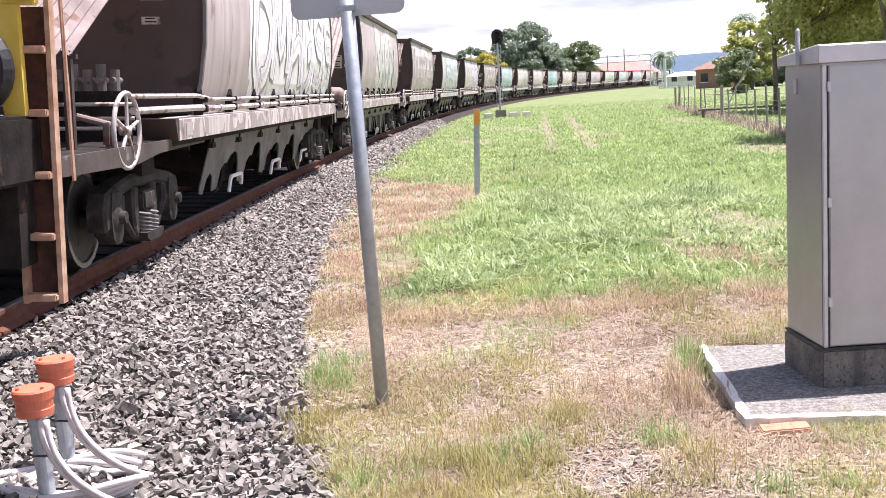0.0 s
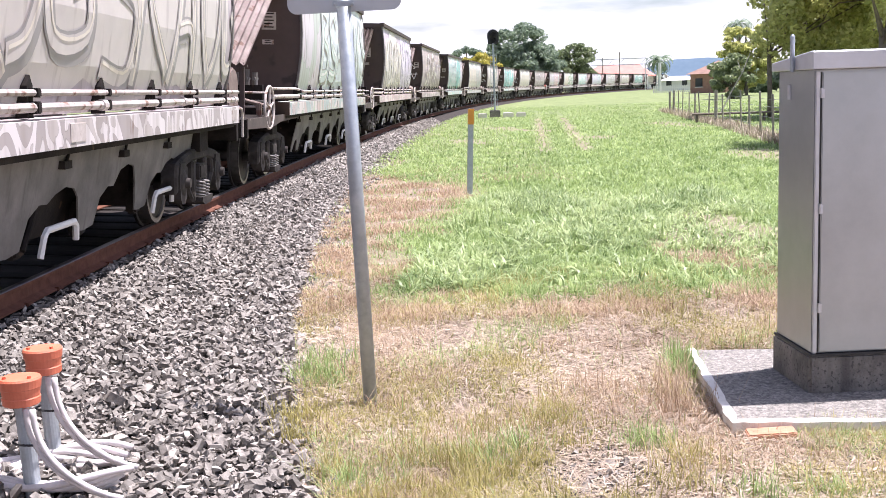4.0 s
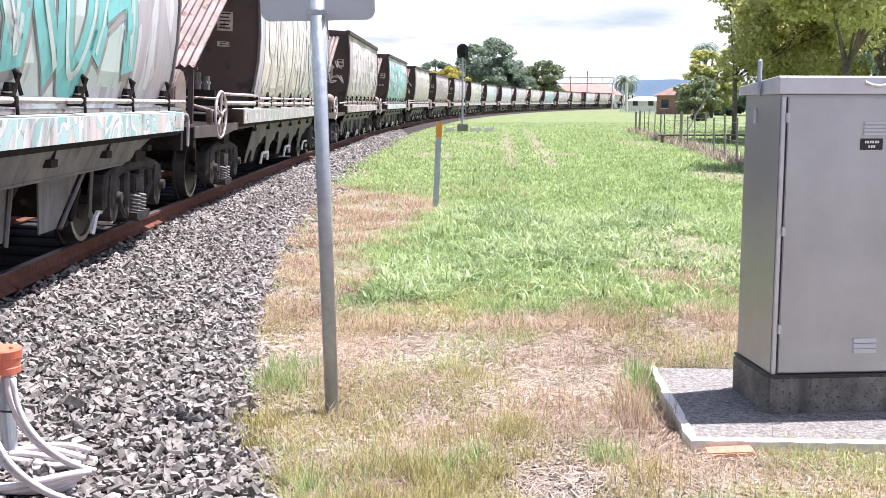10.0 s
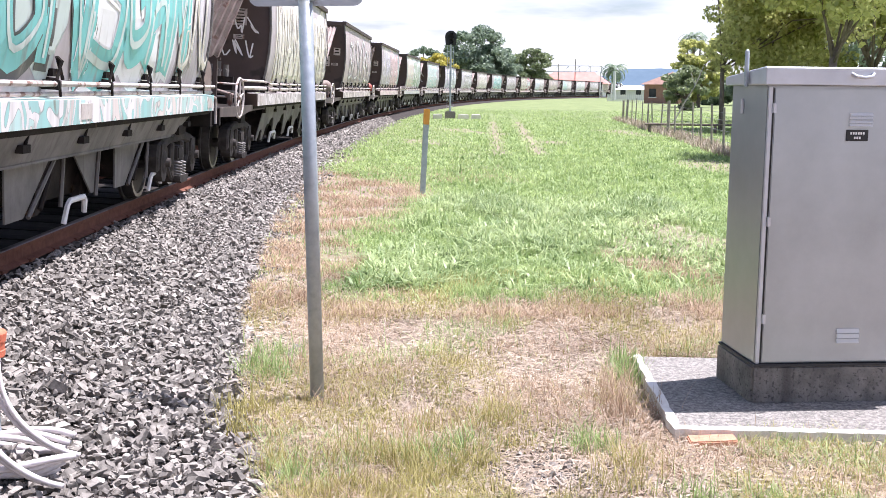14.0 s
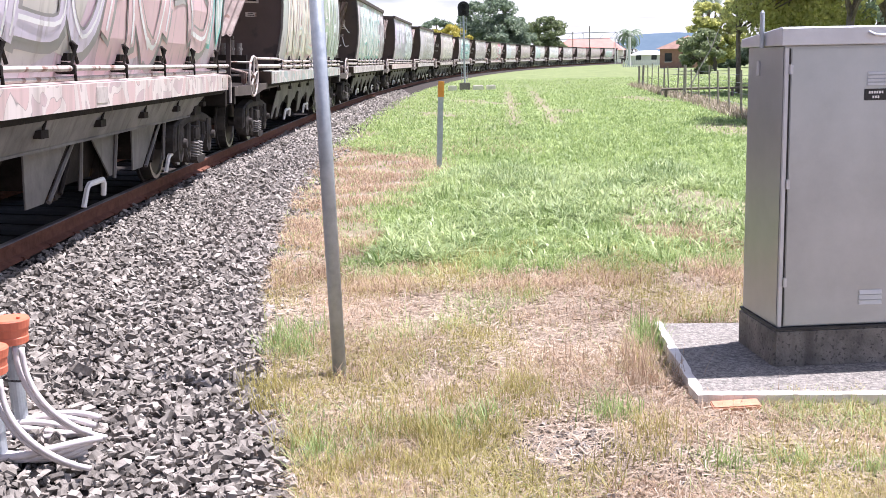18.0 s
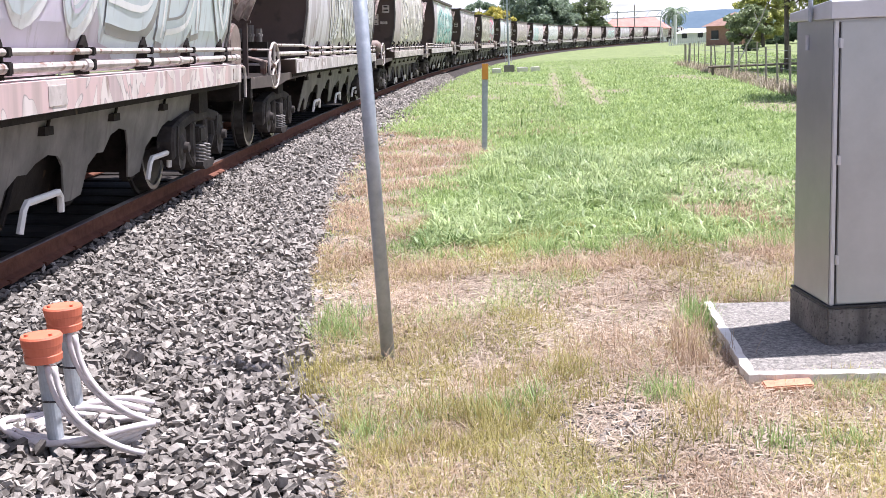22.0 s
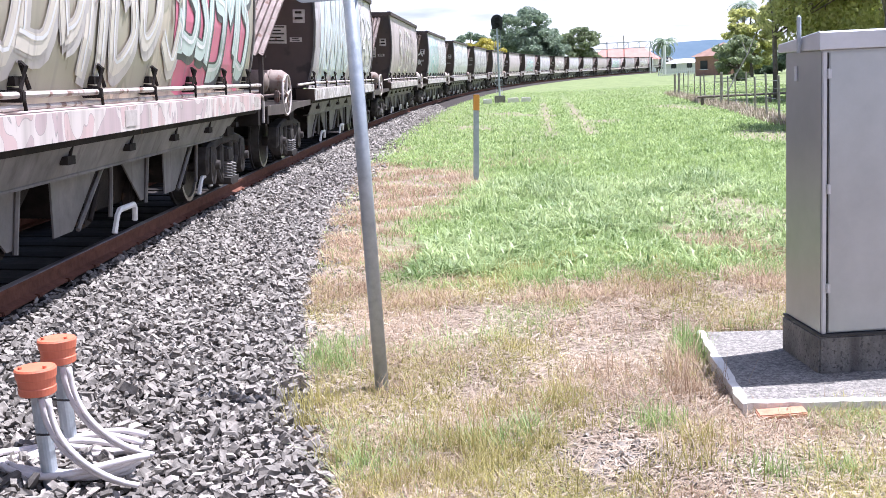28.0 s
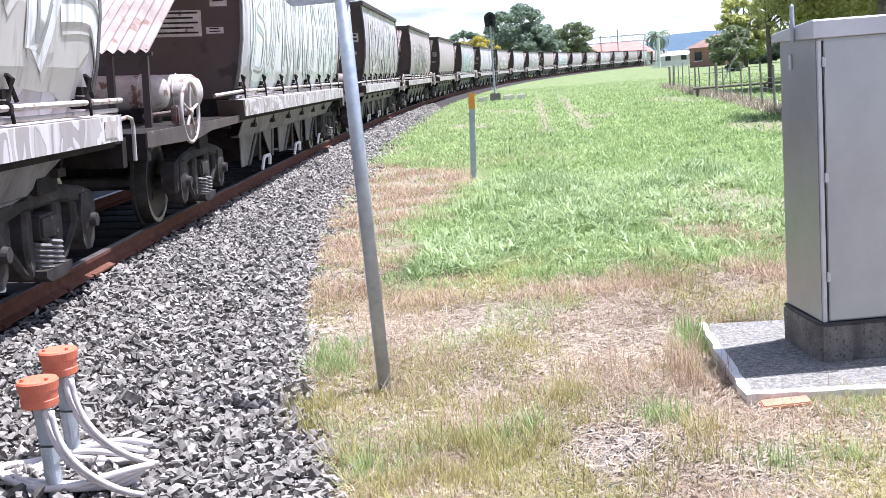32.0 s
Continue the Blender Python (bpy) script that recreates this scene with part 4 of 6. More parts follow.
                part("chute_plate", bm, M_CHUTE, w, "slanted dusty side plate")
                bm = bmesh.new()
                box(bm, (sg * 0.95, 3.9, 0.725), (sg * 1.06, 13.15, 0.745))
                part("plate_flange", bm, M_CHUTE, w)
    for k in range(3):
        yc = 6.2 + (3.0 if skirt else 3.15) * k
        bm = bmesh.new()
        r = bmesh.ops.create_cube(bm, size=1, matrix=Matrix.Translation((0, yc + 0.3, 0.64)) @ Matrix.Diagonal((1.86, 2.7, 0.7, 1)))
        for v in r["verts"]:
            if v.co.z < 0.6:
                v.co.x *= 0.78
                v.co.y = yc + 0.3 + (v.co.y - yc - 0.3) * 0.62
        part("discharge_chute", bm, M_UNDER, w)
        if not skirt:
            for outl in ([(-1.55, 0.735), (-0.45, 0.735), (-1.12, 0.27), (-1.52, 0.27)], [(0.15, 0.735), (1.05, 0.735), (0.92, 0.30), (0.76, 0.30)]):
                bm = bmesh.new()
                prism(bm, [(yc + u, v) for u, v in outl], "x", 0.90, 0.915)
                part("strut", bm, M_CHUTE, w)
            for a, b in ((-0.38, -1.05), (-0.18, -0.22), (0.95, 0.86)):
                bm = bmesh.new()
                rod(bm, (0.935, yc + a, 0.735), (0.93, yc + b, 0.27), 0.02, seg=6)
                part("brace_rod", bm, M_CHUTE, w)
        bm = bmesh.new()
        yh = yc + (-0.12 if skirt else 0.05)
        zt = 0.42 if skirt else 0.33
        ln = 0.34 if skirt else 0.26
        pipe(bm, [(0.97, yh - ln - 0.05, zt - 0.20), (0.985, yh - ln, zt - 0.05), (0.99, yh - ln + 0.05, zt - 0.008), (0.99, yh + ln - 0.05, zt - 0.008), (0.985, yh + ln, zt - 0.045), (0.975, yh + ln + 0.02, zt - 0.16)], 0.026, 6)
        part("door_handle", bm, M_WHITE, w, "white painted door handle")
        for sgn in (-0.55, 0.8):
            bm = bmesh.new()
            box(bm, (0.74, yc + sgn - 0.09, 0.22), (0.84, yc + sgn + 0.09, 0.52), None, 0.02)
            rod(bm, (0.86, yc + sgn, 0.28), (0.86, yc + sgn + 0.25, 0.55), 0.022, seg=6)
            part("door_latch", bm, M_UNDER, w)
    # small latches on the skirt or plate; a dark box stands for each shaded recess
    bm = bmesh.new()
    box(bm, (1.0, 0, 0.84), (1.06, 0.16, 0.90))
    rod(bm, (1.04, 0.08, 0.87), (1.04, 0.16, 0.97), 0.012, seg=6)
    first = part("latch", bm, M_UNDER, w)
    first.matrix_basis = pose(0 if skirt else 0.10, 4.5, 0)
    for k in range(1, 7):
        again("latch", first, w, pose(0 if skirt else 0.10, 4.5 + 1.5 * k, 0))
    # triangular hooks along the foot of the side
    first = None
    for k in range(0 if skirt else 8):
        y = 3.62 + 1.5 * k
        if first is None:
            bm = bmesh.new()
            pipe(bm, [(1.12, 0, 1.38), (1.20, 0.0, 1.38), (1.22, 0.05, 1.52), (1.18, 0.06, 1.55), (1.20, 0.14, 1.38)], 0.016, 6)
            box(bm, (1.12, -0.01, 1.40), (1.17, 0.13, 1.46))
            first = part("hook", bm, M_UNDER, w)
            first.matrix_basis = pose(0, y, 0)
        else:
            again("hook", first, w, pose(0, y, 0))
    # plates
    bm = bmesh.new()
    box(bm, (1.243, front + 0.25, 1.06), (1.25, front + 0.5, 1.19))
    part("sill_plate", bm, M_CREAM, w, "small pale plate")
    for y in (8.6, tail - 0.45):
        bm = bmesh.new()
        box(bm, (1.243, y, 1.06), (1.25, y + 0.32, 1.19))
        part("sill_plate", bm, M_CREAM, w, "small pale plate")
    plates = [(0.55, 2.45, 0.80, 2.75), (0.56, 2.2, 0.76, 2.28)] if skirt else [(-0.05, 2.05, 0.72, 2.38), (0.78, 2.08, 1.0, 2.16), (0.84, 2.42, 1.06, 2.66)]
    for k, (xa, za, xb, zb) in enumerate(plates):
        bm = bmesh.new()
        box(bm, (xa, y0 + 0.012, za), (xb, y0 + 0.019, zb))
        pl = part("end_plate", bm, M_CREAM, w, "faded instruction plate")
        n = 5 if k == 0 else 2
        bm = bmesh.new()
        for i in range(n):
            zz = za + (zb - za) * (i + 0.6) / (n + 0.3)
            box(bm, (xa + 0.04, y0 + 0.008, zz), (xb - 0.04 - 0.08 * (i % 2) * (xb - xa), y0 + 0.012, zz + 0.35 * (zb - za) / n))
        part("plate_text", bm, M_UNDER, pl)
    # brake gear on the platform
    bm = bmesh.new()
    if skirt:
        c = -0.12
        prism(bm, [(c - 0.30, 1.06), (c + 0.30, 1.06), (c + 0.31, 1.42)] + [(c + 0.31 * math.cos(radians(a)), 1.45 + 0.29 * math.sin(radians(a))) for a in range(8, 180, 12)] + [(c - 0.31, 1.42)], "x", 0.60, 0.86)
        bmesh.ops.bevel(bm, geom=bm.edges[:], offset=0.02, segments=2, affect="EDGES")
        part("brake_reservoir", bm, M_RESERVOIR, w, "upright rounded drum with rusty cream paint")
        for k in range(5):
            bm = bmesh.new()
            rod(bm, (0.2 + 0.13 * k, 2.1, 1.5), (0.2 + 0.13 * k, 2.1, 1.70 + 0.05 * (k % 2)), 0.045)
            rod(bm, (0.2 + 0.13 * k, 2.0, 1.6), (0.2 + 0.13 * k, 2.25, 1.6), 0.03)
            part("brake_valve", bm, M_CHUTE, w, "dusty brake valve")
        bm = bmesh.new()
        box(bm, (0.1, 2.05, 1.02), (0.85, 2.15, 1.5))
        part("valve_stand", bm, M_UNDER, w)
        for z in (1.16, 1.25, 1.38):
            bm = bmesh.new()
            rod(bm, (-0.9, 1.6, z), (0.95, 1.9, z), 0.018)
            part("brake_pipe", bm, M_CREAM, w)
    else:
        for y, x0, x1 in ((2.5, -0.75, 0.93), (1.95, -0.6, 0.68)):
            bm = bmesh.new()
            lathe(bm, [(x0, 0.08), (x0 + 0.03, 0.15), (x0 + 0.12, 0.21), (x1 - 0.12, 0.21), (x1 - 0.03, 0.15), (x1, 0.08)], (0, y, 1.36), (1, 0, 0), 24)
            ring(bm, (x1 - 0.3, y, 1.36), (1, 0, 0), 0.212, 0.012, 24, 6)
            part("air_reservoir", bm, M_RESERVOIR, w, "rusty cream air tank lying across the platform", True)
        for x in (0.3, -0.5):
            bm = bmesh.new()
            box(bm, (x, 1.7, 1.03), (x + 0.2, 2.8, 1.2), None, 0.01)
            part("tank_cradle", bm, M_UNDER, w)
    bm = bmesh.new()
    rod(bm, (0.6, 1.2, 1.30 if skirt else 1.12), (1.15, 1.02, 1.18), 0.03)
    box(bm, (0.96, 0.94, 1.03), (1.04, 1.06, 1.24), None, 0.02)
    part("handbrake_gear", bm, M_RESERVOIR, w, "rusty handbrake gear")
    hw = Matrix.Translation((1.16, 0.98, 1.17)) @ pose(0, 0, 0, 0, 0, -2)
    bm = bmesh.new()
    ring(bm, (0, 0, 0), (1, 0, 0), 0.315, 0.021, 36, 7)
    rod(bm, (-0.06, 0, 0), (0.03, 0, 0), 0.04)
    wheel = part("handbrake_wheel", bm, M_CREAM, w, "pale spoked handbrake wheel", True)
    wheel.matrix_basis = hw
    for k in range(5):
        a = 2 * math.pi * (k + 0.2) / 5
        bm = bmesh.new()
        rod(bm, (0, 0, 0), (0, 0.305 * math.cos(a), 0.305 * math.sin(a)), 0.017, 0.014)
        part("spoke", bm, M_CREAM, wheel)
    # rear corner step rail, buffers and coupler
    for x in (1.16, -1.16):
        bm = bmesh.new()
        pipe(bm, [(x, 14.76, 1.17), (x + 0.02, 15.22, 1.20), (x + 0.02, 15.34, 1.18), (x + 0.02, 15.38, 1.12), (x + 0.02, 15.38, 0.82)], 0.018)
        part("step_rail", bm, M_CREAM, w, "pale bent step rail")
    for y, d in ((-0.84, -1), (15.28, 1)):
        bm = bmesh.new()
        box(bm, (-0.1, min(y, y + 0.24 * d), 0.75), (0.1, max(y, y + 0.24 * d), 0.98), None, 0.03)
        box(bm, (-0.16, min(y - 0.2 * d, y), 0.72), (0.16, max(y - 0.2 * d, y), 1.0))
        part("coupler", bm, M_UNDER, w)
    bm = bmesh.new()
    pipe(bm, [(0.45, 15.2, 0.85), (0.45, 15.3, 0.7), (0.4, 15.35, 0.5), (0.3, 15.4, 0.42)], 0.025)
    part("brake_hose", bm, M_BLACK, w)
    make_bogie(w, 1.78)
    make_bogie(w, 13.45)
    return w


UNEVEN = ((0, -0.13), (1, 0.23), (2, 0.05), (3, 0.09), (6, 0.19), (7, 0.01), (8, -0.3), (9, -0.15), (10, 0.09), (11, -0.2), (12, -0.13), (13, -0.1), (14, 0.6), (15, 0.2), (17, -0.18), (18, 0.4), (19, 0.31), (20, 0.02), (22, 0.01), (23, -0.38), (24, -0.4), (25, 0.18), (28, -0.22), (29, 0.04), (30, -0.04), (31, -0.23), (32, 0.34))


def wagon_s(n, t):
    """Where the coupler end of wagon n stands at t; the speed is slightly uneven."""
    return float(np.interp(t, [u[0] for u in UNEVEN], [u[1] for u in UNEVEN])) + 0.464 + n * WL - (10.4155 * t + 0.061924 * t * t - 0.0000075 * t ** 3)


WAGONS = []
# side colour and kind, wagon after wagon from the locomotive back
LOOKS = ["white skirt", "white plate", "grey skirt", "green skirt", "lilac skirt", "plain plate", "pale plate", "green skirt", "plain plate", "pale plate", "grey skirt", "white plate", "pink plate", "green skirt",
         "pale skirt", "lilac skirt", "pale skirt", "white plate", "grey skirt", "grey plate", "olive plate", "grey plate", "plain plate", "pale plate", "pale plate", "grey plate", "plain skirt", "white plate",
         "grey skirt", "pale plate", "plain plate", "pale skirt", "grey skirt", "plain plate", "lilac plate", "grey skirt", "plain skirt", "pale plate", "grey plate", "plain skirt", "grey skirt", "pale plate", "plain plate", "grey skirt", "plain plate", "pale skirt"]
WORDS = {"white": "big white sprayed letters", "pale": "pale chalky sprayed shapes", "lilac": "lilac and white sprayed shapes", "teal": "bright teal sprayed shapes", "plain": "bare weathered beige-brown sides",
         "grey": "grey sprayed scrawl", "pink": "pink and cream sprayed shapes", "green": "green and white sprayed shapes", "olive": "olive and pink sprayed shapes"}


SHAPES = [[(0.1, 0.0), (0.05, 0.5), (0.1, 1.0), (0.6, 0.95), (0.75, 0.72), (0.3, 0.55), (0.8, 0.4), (0.75, 0.08), (0.15, 0.02)], [(0.8, 0.85), (0.45, 1.0), (0.1, 0.8), (0.35, 0.55), (0.8, 0.4), (0.7, 0.05), (0.1, 0.1)],
          [(0.1, 0.0), (0.15, 1.0), (0.5, 0.35), (0.85, 1.0), (0.9, 0.0)], [(0.8, 0.8), (0.4, 1.0), (0.1, 0.5), (0.3, 0.0), (0.8, 0.15), (0.75, 0.45), (0.5, 0.42)], [(0.05, 0.0), (0.45, 1.0), (0.85, 0.0), (0.65, 0.4), (0.2, 0.38)],
          [(0.1, 1.0), (0.12, 0.3), (0.4, 0.0), (0.75, 0.25), (0.8, 1.0)], [(0.1, 0.0), (0.12, 1.0), (0.85, 0.0), (0.88, 1.0)], [(0.15, 1.0), (0.12, 0.0), (0.14, 0.5), (0.8, 1.0), (0.3, 0.55), (0.85, 0.0)], [(0.5, 0.0), (0.1, 0.35), (0.2, 0.9), (0.6, 1.0), (0.85, 0.6), (0.7, 0.1), (0.45, 0.02)]]


def smooth_line(pts, per=5):
    """Points of a soft curve through the given ones."""
    p = [np.array(q, float) for q in pts]
    out = []
    for i in range(len(p) - 1):
        a, b, c, d = p[max(i - 1, 0)], p[i], p[i + 1], p[min(i + 2, len(p) - 1)]
        for k in range(per):
            t = k / per
            out.append(0.5 * (2 * b + (c - a) * t + (2 * a - 5 * b + 4 * c - d) * t * t + (3 * b - a - 3 * c + d) * t ** 3))
    return out + [p[-1]]


def ribbon(bm, line, width, at):
    """A painted stroke laid on a surface; at(u, v) gives the place."""
    prev = None
    for i, q in enumerate(line):
        d = line[min(i + 1, len(line) - 1)] - line[max(i - 1, 0)]
        d = d / (np.linalg.norm(d) + 1e-9)
        n = np.array([-d[1], d[0]]) * width / 2
        pair = [bm.verts.new(at(*(q + n))), bm.verts.new(at(*(q - n)))]
        if prev:
            bm.faces.new((prev[0], prev[1], pair[1], pair[0]))
        prev = pair


def on_side(lift):
    return lambda u, v: (body_x(min(max(v, 1.27), 3.4)) + lift, 3.59 + 0.971 * (min(max(u, 3.9), 15.05) - 3.9), min(max(v, 1.27), 3.4))


def graffiti(w, seed, sets, ya, yb, za, zb, letter=1.25, weight=0.2, ground=None):
    """Sprayed shapes on the road side of a wagon: a ground colour if it has one, then outlined letters with a cast edge and a highlight, one part each."""
    rng = random.Random(seed)
    if ground:
        bm = bmesh.new()
        n = int((yb - ya) / 0.25) + 1
        prev = None
        for i in range(n + 1):
            y = ya + (yb - ya) * i / n
            lo = za - 0.2 + 0.12 * math.sin(y * 2.1 + seed) + rng.uniform(-0.05, 0.05) + (0.5 if i in (0, n) else 0)
            hi = zb + 0.1 + 0.2 * math.sin(y * 1.3 + 2 * seed) + rng.uniform(-0.06, 0.06) - (0.5 if i in (0, n) else 0)
            row = [bm.verts.new(on_side(0.006)(y, min(max(z, lo), hi))) for z in (1.0, 1.6, 2.0, 2.4, 2.9, 3.6)]
            if prev:
                for k in range(5):
                    bm.faces.new((prev[k], row[k], row[k + 1], prev[k + 1]))
            prev = row
        part("sprayed_ground", bm, M_SPRAY[ground], w)
    lines = []
    y = ya + 0.15
    while y < yb - 0.3:
        k = letter * rng.uniform(0.75, 1.2)
        base, top = za + rng.uniform(-0.1, 0.15), zb + rng.uniform(-0.3, 0.05)
        slant = rng.uniform(-0.15, 0.35)
        lines.append(smooth_line([(y + k * u + slant * v + rng.uniform(-0.08, 0.08), base + (top - base) * v + rng.uniform(-0.1, 0.1)) for u, v in rng.choice(SHAPES)]))
        y += k * rng.uniform(0.8, 1.0)
    for ln in lines:
        bm = bmesh.new()
        for slot, (width, lift, du, dv) in enumerate(((weight + 0.05, 0.012, 0.06, -0.06), (weight + 0.05, 0.015, 0, 0), (weight, 0.018, 0, 0), (weight * 0.2, 0.021, 0.03, 0.04))):
            n = len(bm.faces)
            ribbon(bm, [q + np.array([du, dv]) for q in ln], width, on_side(lift))
            bm.faces.ensure_lookup_table()
            for f in bm.faces[n:]:
                f.material_index = (0, 0, 1, 2)[slot]
        ob = part("sprayed_shape", bm, M_SPRAY[sets[1]], w)
        ob.data.materials.append(M_SPRAY[sets[0]])
        ob.data.materials.append(M_SPRAY[sets[2]])


def end_tag(w, seed):
    """A quick scribble of bent strokes on the end wall."""
    rng = random.Random(seed)
    for row in range(2):
        x, z = 0.05 + rng.uniform(-0.1, 0.1), 2.3 - 0.42 * row
        for k in range(4):
            bm = bmesh.new()
            pts = [(x, z + 0.3)]
            for i in range(rng.randint(2, 4)):
                pts.append((x + rng.uniform(0.02, 0.24), z + 0.34 * rng.random() * (1 if i % 2 else 0.3)))
            ribbon(bm, smooth_line(pts, 3), 0.028, lambda u, v: (min(u, 1.10), 3.55, v))
            part("sprayed_stroke", bm, M_SPRAY["white"], w, "white sprayed stroke on the end")
            x += 0.24


# sprayed work: wagon, (fill, outline, highlight), from, to, letter size, weight, ground colour
WORK = [(0, ("white", "grey", "lilac"), 6.4, 14.9, 1.5, 0.30, "white"), (1, ("mint", "beige", "white"), 7.4, 12.5, 1.3, 0.2, "beige"), (2, ("beige", "grey", "cream"), 4.5, 14.8, 1.2, 0.14, "beige"),
        (3, ("mint", "grey", "white"), 6.4, 14.8, 1.5, 0.24, "blue"), (4, ("cream", "grey", "white"), 4.3, 10.0, 1.1, 0.24, "beige"), (4, ("lilac", "dark", "white"), 10.1, 14.7, 1.7, 0.34, "lilac"), (5, ("beige", "cream", "white"), 5.3, 14.4, 1.5, 0.08, None),
        (6, ("mint", "teal", "white"), 4.3, 9.7, 0.9, 0.16, "blue"), (6, ("teal", "grey", "mint"), 9.8, 13.2, 1.2, 0.36, "mint"), (7, ("cream", "beige", "white"), 4.5, 9.8, 1.1, 0.14, "cream"), (7, ("mint", "grey", "rose"), 10.0, 14.8, 1.3, 0.22, "beige"),
        (8, ("white", "beige", "cream"), 4.9, 13.8, 1.3, 0.09, "beige"), (9, ("teal", "dark", "mint"), 4.2, 8.8, 1.15, 0.26, "mint"), (9, ("teal", "white", "mint"), 9.0, 12.8, 1.3, 0.38, "white"), (9, ("cream", "grey", "white"), 12.9, 14.9, 0.9, 0.1, None),
        (10, ("cream", "beige", "white"), 4.7, 14.6, 1.0, 0.1, "cream"), (11, ("white", "grey", "cream"), 5.3, 14.8, 1.5, 0.06, None), (12, ("lilac", "grey", "white"), 4.7, 9.0, 1.2, 0.18, "beige"), (12, ("rose", "grey", "white"), 9.3, 14.0, 1.4, 0.26, "rose"),
        (12, ("mint", "teal", "white"), 14.0, 15.0, 0.9, 0.2, None), (13, ("cream", "rose", "mint"), 4.7, 8.6, 1.1, 0.2, "cream"), (13, ("green", "white", "beige"), 8.8, 13.0, 1.4, 0.32, "white"), (13, ("mint", "grey", "white"), 13.0, 14.9, 1.0, 0.24, "mint"),
        (14, ("white", "teal", "mint"), 4.7, 12.0, 1.3, 0.22, "mint"), (14, ("white", "beige", "blue"), 12.5, 14.8, 0.9, 0.08, None), (15, ("blue", "white", "lilac"), 4.7, 10.0, 1.1, 0.16, "lilac"), (15, ("blue", "grey", "white"), 10.2, 14.8, 1.6, 0.28, "blue"),
        (16, ("white", "grey", "grey"), 6.6, 14.9, 0.8, 0.16, "beige"), (17, ("cream", "grey", "white"), 5.9, 14.6, 1.4, 0.16, "beige"), (18, ("teal", "dark", "mint"), 5.5, 14.9, 1.15, 0.16, "mint"), (19, ("beige", "white", "cream"), 5.3, 14.1, 1.3, 0.12, None),
        (20, ("cream", "beige", "white"), 4.5, 10.9, 0.8, 0.14, None), (20, ("mint", "dark", "white"), 10.9, 14.7, 0.8, 0.2, "pink"), (21, ("blue", "beige", "white"), 4.7, 9.5, 1.3, 0.2, "blue"), (21, ("white", "grey", "beige"), 9.7, 14.6, 1.2, 0.14, "beige"),
        (22, ("beige", "cream", "white"), 6.4, 13.6, 1.3, 0.06, None), (23, ("mint", "teal", "white"), 4.5, 9.7, 1.2, 0.2, "blue"), (23, ("white", "beige", "grey"), 9.9, 14.9, 1.6, 0.3, "beige"), (24, ("white", "mint", "grey"), 4.5, 14.6, 1.0, 0.18, "white"),
        (25, ("beige", "white", "white"), 4.8, 13.6, 1.3, 0.16, None)]
TAGS = (5, 8, 10, 14, 20, 23)


def train():
    protos = {"skirt": make_wagon("skirt"), "plate": make_wagon("plate")}
    used = set()
    for n, look_ in enumerate(LOOKS):
        colour, kind = look_.split()
        m = track_pose(wagon_s(n, 0), WL)
        if kind in used:
            w = copy_thing(protos[kind], m)
        else:
            w = protos[kind]
            w.matrix_basis = m
            used.add(kind)
        tagged(w, "brown grain hopper, " + WORDS[colour] + (", scalloped skirt" if kind == "skirt" else ", slanted side plate"), "hopper wagon", "wagons of the goods train")
        for o in w.children:
            if o.name.startswith("side_panel"):
                o.material_slots[0].link = "OBJECT"
                o.material_slots[0].material = SIDES[colour]
            if o.name.startswith("side_sill"):
                o.material_slots[0].link = "OBJECT"
                o.material_slots[0].material = SILLS["teal" if n in (6, 9) else {"plain": "brown", "white": "brown", "grey": "pale", "olive": "pink", "lilac": "pink", "pink": "pink", "green": "green", "teal": "green", "pale": "pale"}[colour]]
        WAGONS.append(w)
    for k, (n, sets, ya, yb, letter, weight, ground_colour) in enumerate(WORK):
        graffiti(WAGONS[n], 300 + k, sets, ya, yb, 1.55, 3.15, letter, weight, ground_colour)
    for n in range(26, len(WAGONS), 2):
        graffiti(WAGONS[n], 400 + n, (("white", "grey", "cream"), ("mint", "teal", "white"), ("grey", "white", "cream"))[n % 3], 5.0, 13.0, 1.5, 2.9, 1.5, 0.2)
    # newer tanks: one pair painted red, others cream
    for n, m in ((12, M_REDTANK), (23, M_CREAM), (24, M_CREAM)):
        for o in WAGONS[n].children:
            if o.name.startswith("air_reservoir"):
                o.material_slots[0].link = "OBJECT"
                o.material_slots[0].material = m
                o["label"] = "red painted air tank" if n == 12 else "cream painted air tank"
    # several wagons carry no drum on the platform
    for n in (0, 13, 14, 15, 18):
        for o in list(WAGONS[n].children):
            if o.name.startswith("brake_reservoir"):
                bpy.data.objects.remove(o)
    for n in TAGS:
        end_tag(WAGONS[n], 500 + n)


train()


